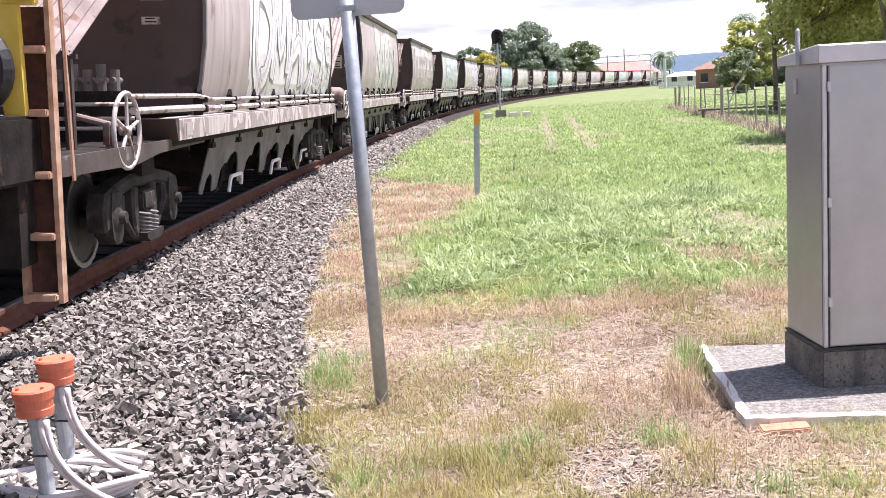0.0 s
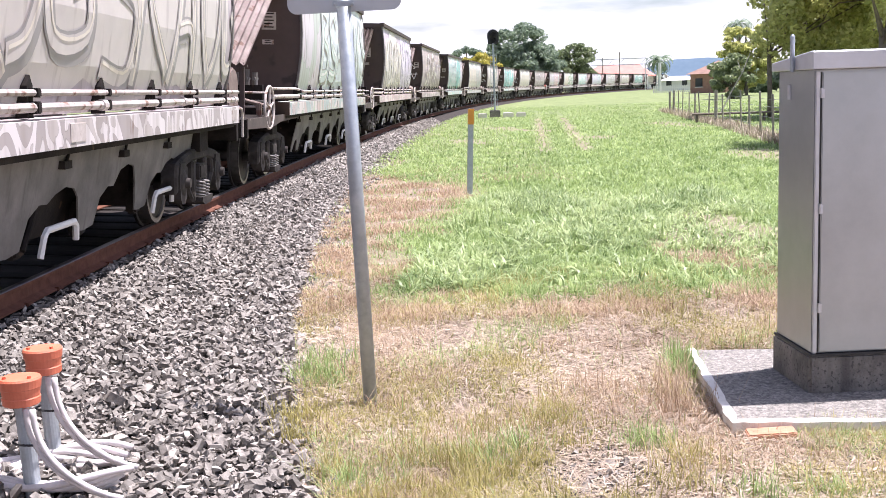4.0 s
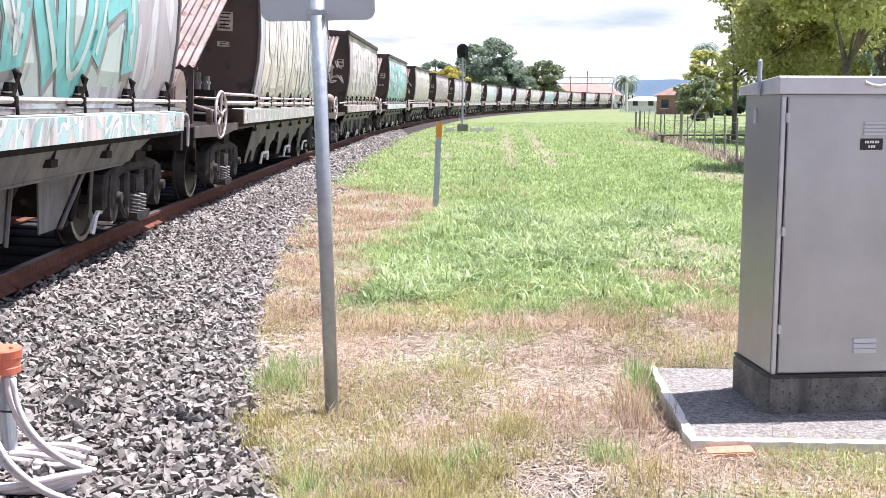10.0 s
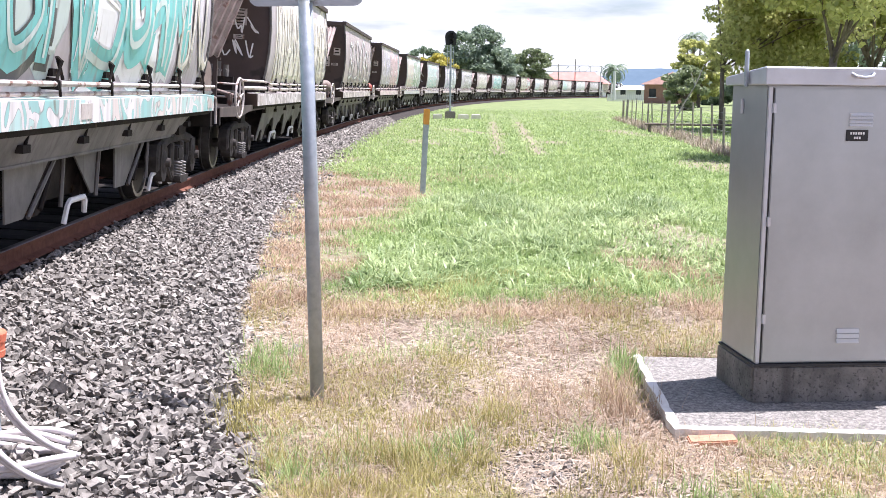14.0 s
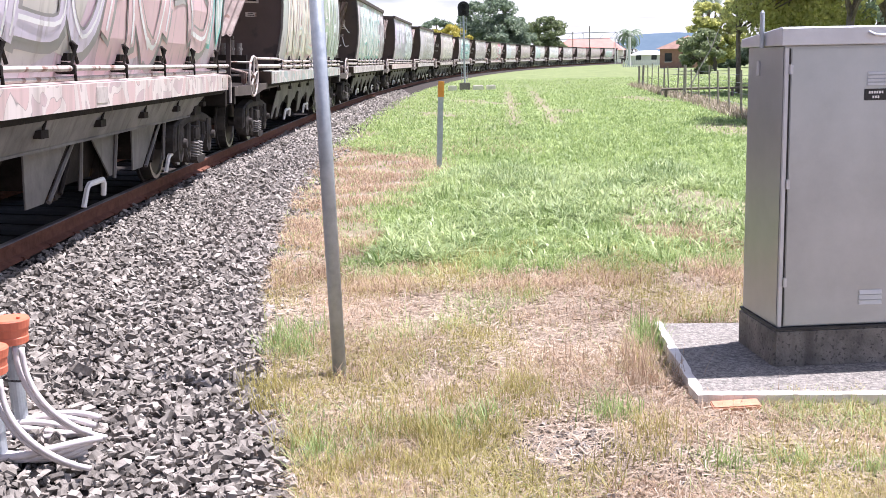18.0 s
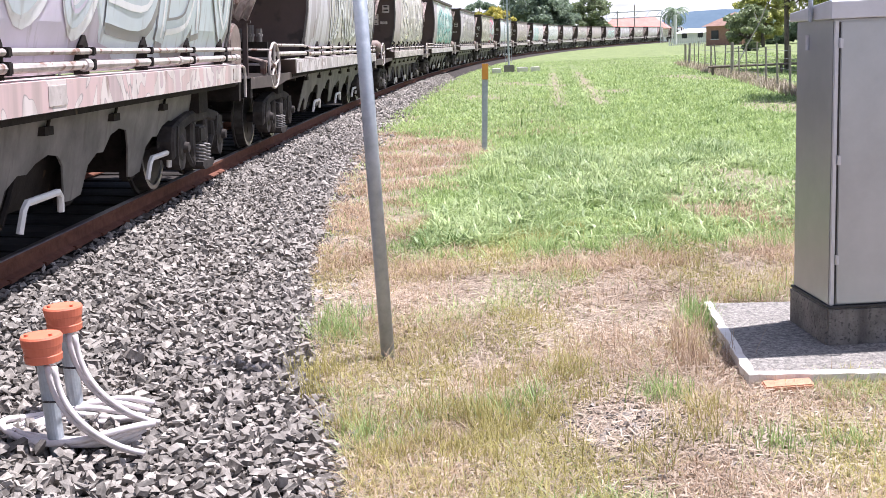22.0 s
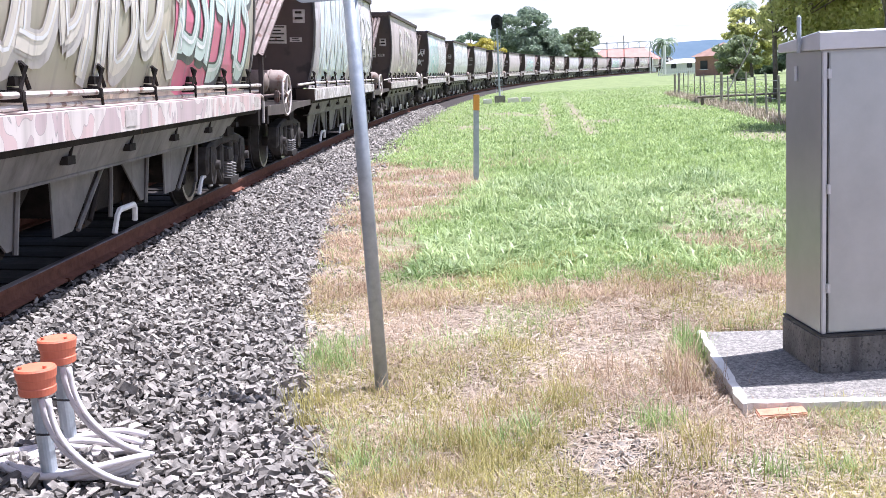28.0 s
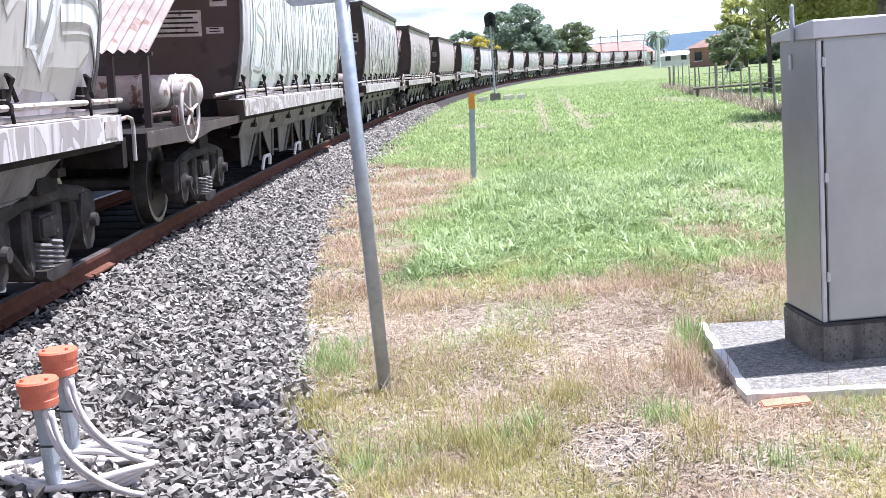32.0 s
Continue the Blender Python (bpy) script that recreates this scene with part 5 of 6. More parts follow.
def make_locomotive():
    w = holder("locomotive")
    bm = bmesh.new()
    box(bm, (-1.3, -17.0, 1.35), (1.3, -1.6, 3.7), None, 0.06)
    part("body", bm, M_LOCO, w, "dark green body")
    bm = bmesh.new()
    box(bm, (-1.4, -17.5, 0.95), (1.4, -0.45, 1.35), None, 0.02)
    box(bm, (-1.35, -0.75, 0.45), (1.35, -0.5, 1.35))
    part("frame", bm, M_UNDER, w)
    bm = bmesh.new()
    box(bm, (1.0, -3.4, 0.25), (1.36, -1.5, 1.0), None, 0.05)
    part("fuel_tank", bm, M_LOCO, w, "grey-green side tank")
    bm = bmesh.new()
    rod(bm, (1.25, -1.75, 0.3), (1.28, -1.55, 0.02), 0.05)
    part("drain_pipe", bm, M_GALV, w)
    bm = bmesh.new()
    box(bm, (0.5, -0.63, 2.0), (1.46, -0.55, 2.16), None, 0.01)
    part("end_frame", bm, M_YELLOW, w, "yellow painted cross bar")
    bm = bmesh.new()
    prism(bm, [(1.26, 1.30), (1.38, 1.30), (1.36, 2.0), (1.18, 2.0)], "y", -0.64, -0.58)
    part("end_column", bm, M_YELLOW, w, "yellow painted column")
    for x in (1.0, 1.42):
        bm = bmesh.new()
        rod(bm, (x, -0.70, 2.08), (x, -0.62, 2.08), 0.05)
        part("marker_lamp", bm, M_BLACK, w)
    bm = bmesh.new()
    ring(bm, (1.12, -0.72, 1.62), (0.3, 1, 0), 0.2, 0.07, 28, 8)
    rod(bm, (1.12, -0.76, 1.62), (1.12, -0.66, 1.62), 0.13)
    part("coiled_hose", bm, M_BLACK, w)
    for x in (1.28, 1.50):
        bm = bmesh.new()
        box(bm, (x - 0.014, -0.55, 0.2), (x + 0.016, -0.47, 2.75))
        part("ladder_stile", bm, M_RUNG, w, "worn orange ladder side, brightened as a lit edge")
    for k in range(6):
        bm = bmesh.new()
        box(bm, (1.29, -0.60, 0.22 + 0.375 * k), (1.49, -0.50, 0.265 + 0.375 * k), None, 0.008)
        part("ladder_step", bm, M_RUNG, w, "worn orange tread")
    bm = bmesh.new()
    box(bm, (1.29, -0.46, 0.22), (1.49, -0.44, 2.0))
    part("ladder_back_plate", bm, M_RUSTY, w, "dark rusty plate")
    bm = bmesh.new()
    pipe(bm, [(1.58, -0.44, 0.95), (1.56, -0.42, 1.5), (1.54, -0.42, 2.1), (1.5, -0.44, 2.6)], 0.014, 6)
    part("grab_rail", bm, M_RUNG, w)
    for y in (-3.6, -13.8):
        make_bogie(w, y)
    w.matrix_basis = track_pose(wagon_s(0, 0) - 1.1, 0.5)
    return tagged(w, "dark green locomotive end with a rusty ladder and yellow frame", "locomotive")


LOCO = make_locomotive()


# ---- things beside the track ----
def aluminium_case():
    c = holder("signalling_cabinet", pose(1.965, 5.60, 0.0, 0, 0, 2.2))
    W, D = 1.12, 0.53
    bm = bmesh.new()
    box(bm, (-0.02, -0.015, 0.06), (W + 0.02, D + 0.01, 0.272), None, 0.012)
    part("plinth", bm, M_PLINTH, c, "stained concrete plinth")
    bm = bmesh.new()
    box(bm, (-0.012, -0.012, 0.268), (W + 0.012, D + 0.012, 0.28))
    part("base_frame", bm, M_BLACK, c)
    bm = bmesh.new()
    box(bm, (0, 0.018, 0.28), (W, D, 1.752), None, 0.004)
    part("case_body", bm, M_CAB, c, "bare aluminium case")
    bm = bmesh.new()
    box(bm, (0.034, 0.0, 0.29), (W - 0.012, 0.0165, 1.738), None, 0.004)
    door = part("door", bm, M_CAB, c, "dull aluminium door")
    # lid, higher at the front than at the back
    bm = bmesh.new()
    prism(bm, [(-0.035, 1.754), (D + 0.035, 1.754), (D + 0.035, 1.80), (-0.02, 1.848), (-0.035, 1.843)], "x", -0.032, W + 0.032)
    bmesh.ops.bevel(bm, geom=bm.edges[:], offset=0.004, segments=1, affect="EDGES")
    part("lid", bm, M_CABTRIM, c, "overhanging lid that slopes to the back")
    bm = bmesh.new()
    box(bm, (0.002, 0.003, 0.28), (0.024, 0.0175, 1.742), None, 0.003)
    part("corner_strip", bm, M_CABTRIM, c)
    # slim black strip put in for the dark gap along the door
    bm = bmesh.new()
    box(bm, (0.0245, 0.008, 0.285), (0.0335, 0.0172, 1.74))
    part("door_seal", bm, M_BLACK, c)
    for z in (0.50, 1.02, 1.61):
        bm = bmesh.new()
        rod(bm, (0.029, -0.003, z), (0.029, -0.003, z + 0.05), 0.007)
        box(bm, (0.030, -0.004, z), (0.044, 0.0, z + 0.045))
        part("hinge", bm, M_CABTRIM, door, "bright hinge")
    # aluminium louvres coloured white, as if they caught the sky
    for z0, nn, pitch, tall in ((0.392, 3, 0.028, 0.02), (1.545, 4, 0.0185, 0.012)):
        for k in range(nn):
            bm = bmesh.new()
            prism(bm, [(-0.013, z0 + pitch * k), (0.001, z0 + pitch * k), (0.001, z0 + tall + pitch * k), (-0.005, z0 + tall + pitch * k)], "x", 0.44, 0.563)
            part("louvre", bm, M_WALLW, door, "pressed aluminium louvre, whitened for sky light")
    bm = bmesh.new()
    box(bm, (0.425, -0.005, 1.468), (0.545, 0.0, 1.527), None, 0.002)
    lab = part("label_plate", bm, M_BLACK, door, "small black engraved plate")
    bm = bmesh.new()
    for z, n in ((1.509, 6), (1.485, 3)):
        for k in range(n):
            x = 0.485 + (k - (n - 1) / 2) * 0.0135
            box(bm, (x - 0.0045, -0.0065, z - 0.0065), (x + 0.0045, -0.005, z + 0.0065))
    part("engraving", bm, M_WHITE, lab)
    bm = bmesh.new()
    pipe(bm, [(0.42, -0.037, 1.815), (0.44, -0.06, 1.80), (0.48, -0.065, 1.795), (0.52, -0.06, 1.80), (0.54, -0.037, 1.815)], 0.008)
    part("lid_handle", bm, M_CABTRIM, c)
    bm = bmesh.new()
    rod(bm, (-0.046, 0.21, 1.745), (-0.046, 0.21, 1.93), 0.012)
    rod(bm, (-0.046, 0.21, 1.93), (-0.046, 0.21, 1.942), 0.012, 0.004)
    part("padlock_rod", bm, M_GALV, c)
    bm = bmesh.new()
    rod(bm, (-0.004, 0.36, 1.60), (-0.004, 0.36, 1.68), 0.012, seg=8)
    part("side_catch", bm, M_CABTRIM, c)
    tagged(c, "bare aluminium signalling cabinet on a stained concrete plinth", "cabinet")
    # slab
    s = holder("concrete_slab", pose(1.435, 5.15, 0, 0, 0, -5.5))
    bm = bmesh.new()
    box(bm, (0.012, 0.012, -0.1), (2.1, 1.5, 0.07), None, 0.01)
    part("slab_top", bm, M_CONC, s, "grey weathered concrete")
    bm = bmesh.new()
    rng = random.Random(9)

    def rough(pts, step=0.06, amp=0.008):
        out = []
        for (x0, y0), (x1, y1) in zip(pts, pts[1:]):
            n = max(1, int(math.hypot(x1 - x0, y1 - y0) / step))
            out += [(x0 + (x1 - x0) * i / n + rng.uniform(-amp, amp), y0 + (y1 - y0) * i / n + rng.uniform(-amp, amp)) for i in range(n)]
        return out + [pts[-1]]

    prism(bm, rough([(2.1, -0.025), (-0.025, -0.025), (-0.025, 1.52)]) + rough([(0.02, 1.52), (0.022, 0.036), (2.1, 0.036)], 0.08, 0.006), "z", -0.1, 0.074)
    part("slab_edge", bm, M_CONCEDGE, s, "pale chipped edge")
    tagged(s, "low grey concrete slab with pale edges in dry grass", "slab")
    b = holder("brick", pose(1.585, 5.06, 0.005, 4, -3, -4))
    bm = bmesh.new()
    box(bm, (-0.115, -0.045, -0.03), (0.115, 0.05, 0.045), None, 0.006)
    part("brick_body", bm, M_BRICK, b)
    tagged(b, "orange clay brick lying against the concrete slab", "brick")


aluminium_case()


def sign_post():
    g = holder("road_sign", pose(-0.372, 5.88, 0))
    top = Vector((-0.066, -0.03, 2.72))
    bm = bmesh.new()
    rod(bm, (0, 0, -0.25), top, 0.038, seg=24)
    part("pole", bm, M_GALV, g, "leaning galvanised steel pole", True)
    bm = bmesh.new()
    W, H, R = 0.30, 0.30, 0.05
    outl = []
    for cx, cz, a0 in ((W - R, H - R, 0), (-W + R, H - R, 90), (-W + R, -H + R, 180), (W - R, -H + R, 270)):
        outl += [(cx + R * math.cos(radians(a0 + 15 * k)), cz + R * math.sin(radians(a0 + 15 * k))) for k in range(7)]
    prism(bm, outl, "y", -0.002, 0.002)
    pl = part("sign_plate", bm, M_SIGN, g, "blank grey back of a rounded plate")
    pl.matrix_basis = pose(-0.06, 0.012, 2.44, 0, -1.2, 0) @ pose(0, 0.03, 0)
    for z in (2.175, 2.6):
        bm = bmesh.new()
        x = -0.066 * z / 2.72
        box(bm, (x - 0.055, -0.075, z - 0.014), (x + 0.055, -0.062 + 0.02, z + 0.014), None, 0.003)
        ring(bm, (x, -0.03 * z / 2.72, z), (0, 0, 1), 0.041, 0.007, 20, 6)
        rod(bm, (x - 0.048, -0.09, z), (x - 0.048, 0.0, z), 0.006)
        rod(bm, (x + 0.048, -0.09, z), (x + 0.048, 0.0, z), 0.006)
        part("bracket", bm, M_GALV, g)
    tagged(g, "galvanised sign pole with the grey back of a plate", "sign")


sign_post()


def cable_riser(x, y, z_top, dx, dy, label):
    g = holder("cable_riser", pose(x, y, 0))
    bm = bmesh.new()
    rod(bm, (dx, dy, -0.1), (0, 0, z_top - 0.08), 0.033, seg=18)
    part("stem", bm, M_GALV, g, "grey plastic conduit")
    bm = bmesh.new()
    rod(bm, (0, 0, z_top - 0.115), (0, 0, z_top - 0.07), 0.045, 0.05, seg=18)
    part("collar", bm, M_GALV, g)
    bm = bmesh.new()
    lathe(bm, [(z_top - 0.112, 0.070), (z_top - 0.107, 0.074), (z_top - 0.082, 0.076), (z_top - 0.078, 0.073), (z_top - 0.045, 0.077), (z_top - 0.042, 0.080), (z_top - 0.008, 0.084), (z_top, 0.079)], (0, 0, 0), (0, 0, 1), 32)
    for k in (-1, 1):
        rod(bm, (0.05 * k, -0.03, z_top), (0.05 * k, -0.03, z_top + 0.01), 0.008)
    part("cap", bm, M_ORANGE, g, "orange plastic cap")
    bm = bmesh.new()
    ring(bm, (0.02, -0.01, z_top - 0.27), (0.1, 0.1, 1), 0.062, 0.005, 18, 5)
    part("cable_tie", bm, M_BLACK, g)
    for k, off in enumerate((0.0, 0.034)):
        bm = bmesh.new()
        pts = []
        for i in range(15):
            u = i / 14
            px = 0.03 + off + 0.36 * u ** 2.2
            py = -0.045 - 0.05 * off * 10 - 0.10 * u ** 2
            pz = (z_top - 0.12) * (1 - u) ** 1.25 + 0.16 * u
            pts.append((px, py, pz))
        pipe(bm, pts, 0.0125, 8)
        part("hose", bm, M_WHITEPVC, g, "pale pinkish-white hose", True)
    tagged(g, label, "cable riser", "capped conduits in the ballast")
    return g


cable_riser(-1.72, 4.70, 0.66, 0.03, -0.02, "orange-capped conduit with white hoses standing in ballast")
cable_riser(-1.685, 4.33, 0.625, 0.05, -0.06, "orange-capped conduit with white hoses at the ballast edge")


def hose_coil():
    g = holder("hose_coil", pose(-1.62, 4.46, 0))
    for k in range(5):
        bm = bmesh.new()
        pts = []
        for i in range(28):
            a = radians(-30 - 280 * i / 27)
            r = 0.20 + 0.022 * k
            pts.append((0.04 + r * 1.25 * math.cos(a), r * 0.8 * math.sin(a) + 0.02, 0.155 + 0.012 * k + 0.02 * math.sin(3 * a + k)))
        pipe(bm, pts, 0.015, 8)
        part("hose_turn", bm, M_WHITEPVC, g, "", True)
    for k in range(4):
        bm = bmesh.new()
        pts = [(-0.16 - 0.12 * i, 0.1 - 0.05 * k + 0.035 * math.sin(i + k), 0.15 + 0.03 * math.sin(i * 1.3 + k)) for i in range(10)]
        pipe(bm, pts, 0.014, 8)
        part("hose_tail", bm, M_WHITEPVC, g, "", True)
    tagged(g, "loose coil of white hoses lying on the ballast", "hoses")


hose_coil()


def marker_post():
    g = holder("marker_post", pose(0.605, 17.94, ground_z(0, 17.94), 0, 2.5, 6))
    bm = bmesh.new()
    box(bm, (-0.045, -0.02, -0.2), (0.045, 0.02, 1.13), None, 0.005)
    box(bm, (-0.045, -0.045, -0.2), (-0.035, -0.02, 1.13))
    part("post", bm, M_GALV, g, "grey steel post")
    bm = bmesh.new()
    box(bm, (-0.047, -0.047, 1.13), (0.047, 0.022, 1.38), None, 0.004)
    part("band", bm, M_POSTORANGE, g, "orange reflective top")
    tagged(g, "grey marker post with an orange top in the grass", "post")


marker_post()


def signal():
    z0 = ground_z(0, 65)
    g = holder("railway_signal", pose(3.80, 65.0, z0, 0, 0, 0))
    bm = bmesh.new()
    rod(bm, (0, 0, 0.1), (0, 0, 4.3), 0.06, seg=14)
    part("mast", bm, M_GALV, g, "grey mast")
    bm = bmesh.new()
    box(bm, (-0.3, -0.3, -0.2), (0.3, 0.3, 0.42), None, 0.03)
    part("foundation", bm, M_CONC, g, "concrete block")
    bm = bmesh.new()
    outl = [(-0.30, 4.25), (0.30, 4.25), (0.34, 4.7)] + [(0.34 * math.cos(radians(a)), 4.75 + 0.34 * math.sin(radians(a))) for a in range(0, 181, 15)] + [(-0.34, 4.7)]
    prism(bm, outl, "y", -0.04, 0.04)
    head = part("background_plate", bm, M_BLACK, g, "black rounded plate")
    for z in (4.45, 4.8):
        bm = bmesh.new()
        rod(bm, (0, -0.05, z), (0, -0.32, z), 0.13, 0.15, seg=16, caps=False)
        rod(bm, (0, 0.04, z), (0, 0.2, z), 0.15, seg=16)
        part("lamp_hood", bm, M_BLACK, head)
    bm = bmesh.new()
    for x in (-0.18, 0.18):
        rod(bm, (x, 0.22, 0.5), (x, 0.22, 4.2), 0.01)
    for k in range(11):
        rod(bm, (-0.18, 0.22, 0.7 + 0.32 * k), (0.18, 0.22, 0.7 + 0.32 * k), 0.008)
    part("ladder", bm, M_GALV, g)
    tagged(g, "colour-light railway signal with a black head on grey mast", "signal")
    for dx, sx in ((-0.75, 0.5), (0.75, 0.6), (1.5, 0.5)):
        b = holder("concrete_block", pose(3.8 + dx, 64.6, z0))
        bm = bmesh.new()
        box(bm, (-sx / 2, -0.35, -0.2), (sx / 2, 0.35, 0.26), None, 0.03)
        part("block", bm, M_CONCEDGE, b)
        tagged(b, "pale concrete block beside the signal", "block")


signal()


def fence():
    pts = [(13.9, 64.0), (10.9, 39.2), (9.7, 31.3), (9.2, 26.0)]
    seg = [0]
    for a, b in zip(pts, pts[1:]):
        seg.append(seg[-1] + math.dist(a, b))
    g = holder("wire_fence", pose(0, 0, 0))
    rng = random.Random(4)
    places = []
    for k in range(17):
        d = seg[-1] * k / 16 + rng.uniform(-0.5, 0.5) * (0 < k < 16)
        x = float(np.interp(d, seg, [p[0] for p in pts]))
        y = float(np.interp(d, seg, [p[1] for p in pts]))
        places.append((x, y))
        bm = bmesh.new()
        r = 0.07 if k in (0, 1, 8) else rng.uniform(0.026, 0.042)
        hgt = rng.uniform(1.15, 1.35)
        rod(bm, (0, 0, -0.3), (rng.uniform(-0.08, 0.08), rng.uniform(-0.08, 0.08), hgt), r, r * 0.9, seg=9)
        p = part("fence_post", bm, M_WOOD, g)
        p.matrix_basis = pose(x, y, ground_z(x, y))
    for z in (0.3, 0.6, 0.9, 1.12):
        bm = bmesh.new()
        pipe(bm, [(x, y, ground_z(x, y) + z) for x, y in places], 0.006, 5)
        part("wire", bm, M_WIRE, g)
    tagged(g, "weathered timber post and wire fence across the meadow", "fence")
    d = holder("leaning_branch", pose(14.6, 52, ground_z(0, 52)))
    bm = bmesh.new()
    pipe(bm, [(-1.0, 0, 0), (-0.4, 0.1, 1.1), (0.1, 0.0, 2.0), (0.5, 0.1, 2.9)], 0.03)
    pipe(bm, [(0.1, 0, 2.0), (-0.1, 0.1, 2.6)], 0.02)
    part("limb", bm, M_PALETRUNK, d)
    tagged(d, "pale dead branch leaning beside the fence", "branch")
    lg = holder("fallen_log", pose(15, 45, ground_z(0, 45)))
    bm = bmesh.new()
    rod(bm, (-4.2, 0.5, 0.35), (4, -0.4, 0.35), 0.05, 0.045)
    for x in (-4, -1.3, 1.3, 3.8):
        rod(bm, (x, 0.06 - 0.11 * x, 0), (x, 0.06 - 0.11 * x, 0.35), 0.06)
    part("rail", bm, M_BARK, lg)
    tagged(lg, "low dark timber rail on short posts in grass", "rail")


fence()


# ---- trees ----
def quads(centres, normals_rng, size, stretch=1.6):
    """Small leaf quads at the given places, turned at random."""
    n = len(centres)
    a = normals_rng.normal(size=(n, 3))
    a /= np.linalg.norm(a, axis=1)[:, None]
    b = np.cross(a, normals_rng.normal(size=(n, 3)))
    b /= np.linalg.norm(b, axis=1)[:, None] + 1e-9
    sz = size * normals_rng.uniform(0.6, 1.3, (n, 1))
    a, b = a * sz * stretch / 2, b * sz / 2
    v = np.stack([centres - a, centres + b * 0.9 - a * 0.1, centres + a, centres - b * 0.9 - a * 0.1], 1).reshape(-1, 3)
    return v, np.arange(4 * n).reshape(-1, 4)


def tree(x, y, height, spread, leaf, seed, label, trunk_r=0.2, clumps=60, per=150, size=0.2, fork=0.35, low=0.4, name="tree", bark=None, flat=0.75, shift=0.0):
    rng = np.random.default_rng(seed)
    g = holder(name, pose(x, y, ground_z(x, y)))
    bm = bmesh.new()
    f = height * fork
    lean = rng.uniform(-0.06, 0.06, 2) * height
    pipe(bm, [(0, 0, -0.2), (lean[0] * 0.2, lean[1] * 0.2, f * 0.5), (lean[0] * 0.5, lean[1] * 0.5, f)], trunk_r, 10)
    for v in bm.verts:
        if v.co.z < 0:
            v.co.x *= 1.35
            v.co.y *= 1.35
    tips = []
    for k in range(9):
        a = 2 * math.pi * k / 9 + rng.uniform(-0.3, 0.3)
        r = spread * rng.uniform(0.45, 0.95)
        tip = Vector((math.cos(a) * r + shift, math.sin(a) * r, height * rng.uniform(low + 0.08, 0.95)))
        root = Vector((lean[0] * 0.5, lean[1] * 0.5, f * rng.uniform(0.8, 1.0)))
        mid = root.lerp(tip, 0.5) + Vector((rng.uniform(-0.4, 0.4), rng.uniform(-0.4, 0.4), 0.12 * height * rng.uniform(0, 1)))
        pts = [root, root.lerp(mid, 0.55), mid, mid.lerp(tip, 0.6), tip]
        pipe(bm, pts, trunk_r * 0.36, 6)
        tips += [mid, mid.lerp(tip, 0.5), tip]
    trunk = part("trunk", bm, bark or M_BARK, g, "", True)
    cs = []
    for k in range(clumps):
        t = tips[int(rng.integers(len(tips)))] if rng.random() < 0.55 else None
        if t is None:
            a, u = rng.uniform(0, 2 * math.pi), rng.uniform(-1, 1)
            rr = spread * rng.uniform(0.6, 1.0)
            zc = height * (low + (1 - low) * 0.5)
            c = np.array([shift + rr * math.cos(a) * math.sqrt(1 - u * u), rr * math.sin(a) * math.sqrt(1 - u * u), zc + u * height * (1 - low) * 0.5 * flat / 0.75])
        else:
            c = np.array(t) + rng.normal(0, spread * 0.12, 3)
        rad = spread * rng.uniform(0.12, 0.24)
        d = rng.normal(size=(per, 3))
        d /= np.linalg.norm(d, axis=1)[:, None]
        cs.append(c + d * rad * rng.uniform(0.3, 1.0, (per, 1)) ** 0.5 * [1.15, 1.15, 0.7])
    v, fc = quads(np.concatenate(cs), rng, size)
    crown = soup("crown", v, fc, leaf, "", "")
    crown.parent = g
    tagged(g, label, "tree" if name != "shrub" else "shrub")
    return g


def palm(x, y, height, fronds, length, seed, label):
    rng = np.random.default_rng(seed)
    g = holder("palm_tree", pose(x, y, ground_z(x, y)))
    bm = bmesh.new()
    pipe(bm, [(0, 0, -0.2), (0.1, 0, height * 0.5), (0.0, 0, height)], 0.28, 10)
    part("trunk", bm, M_BARK, g)
    verts, faces = [], []
    for k in range(fronds):
        a = 2 * math.pi * k / fronds * 1.618
        up = rng.uniform(-0.35, 1.25)
        d = np.array([math.cos(a), math.sin(a), 0])
        sd = np.array([-math.sin(a), math.cos(a), 0])
        p = np.array([0, 0, height])
        rise = up
        for i in range(14):
            q = p + (d * math.cos(rise) + np.array([0, 0, math.sin(rise)])) * length / 14
            for sgn in (-1, 1):
                l = length * 0.17 * math.sin(math.pi * (i + 1) / 15.5)
                tip = (p + q) / 2 + sd * sgn * l + np.array([0, 0, -0.35 * l]) + d * 0.3 * l
                n0 = len(verts)
                verts += [tuple(p), tuple(q), tuple(tip)]
                faces.append((n0, n0 + 1, n0 + 2))
            p = q
            rise -= 0.17
    c = soup("crown", verts, faces, M_LEAFDK, "", "")
    c.parent = g
    return tagged(g, label, "palm")


def polar(az, d):
    return d * math.sin(radians(az)), d * math.cos(radians(az))


tree(14.9, 48.3, 10.5, 4.1, M_LEAF, 1, "leafy green tree with a slim trunk by the fence", 0.10, 125, 180, 0.15, 0.3, 0.22, shift=2.9)
tree(17.6, 50.0, 10.0, 3.4, M_LEAF, 7, "leafy green tree close behind a slimmer one", 0.10, 85, 170, 0.16, 0.3, 0.30, shift=0.6)
tree(11.6, 28.4, 8.0, 3.0, M_LEAF, 6, "low spreading green tree with bare inner limbs", 0.10, 90, 200, 0.12, 0.36, 0.48, shift=0.3)
tree(20.0, 44.5, 11.0, 4.6, M_LEAF, 2, "spreading yellow-green tree behind the fence", 0.16, 110, 190, 0.17, 0.25, 0.3)
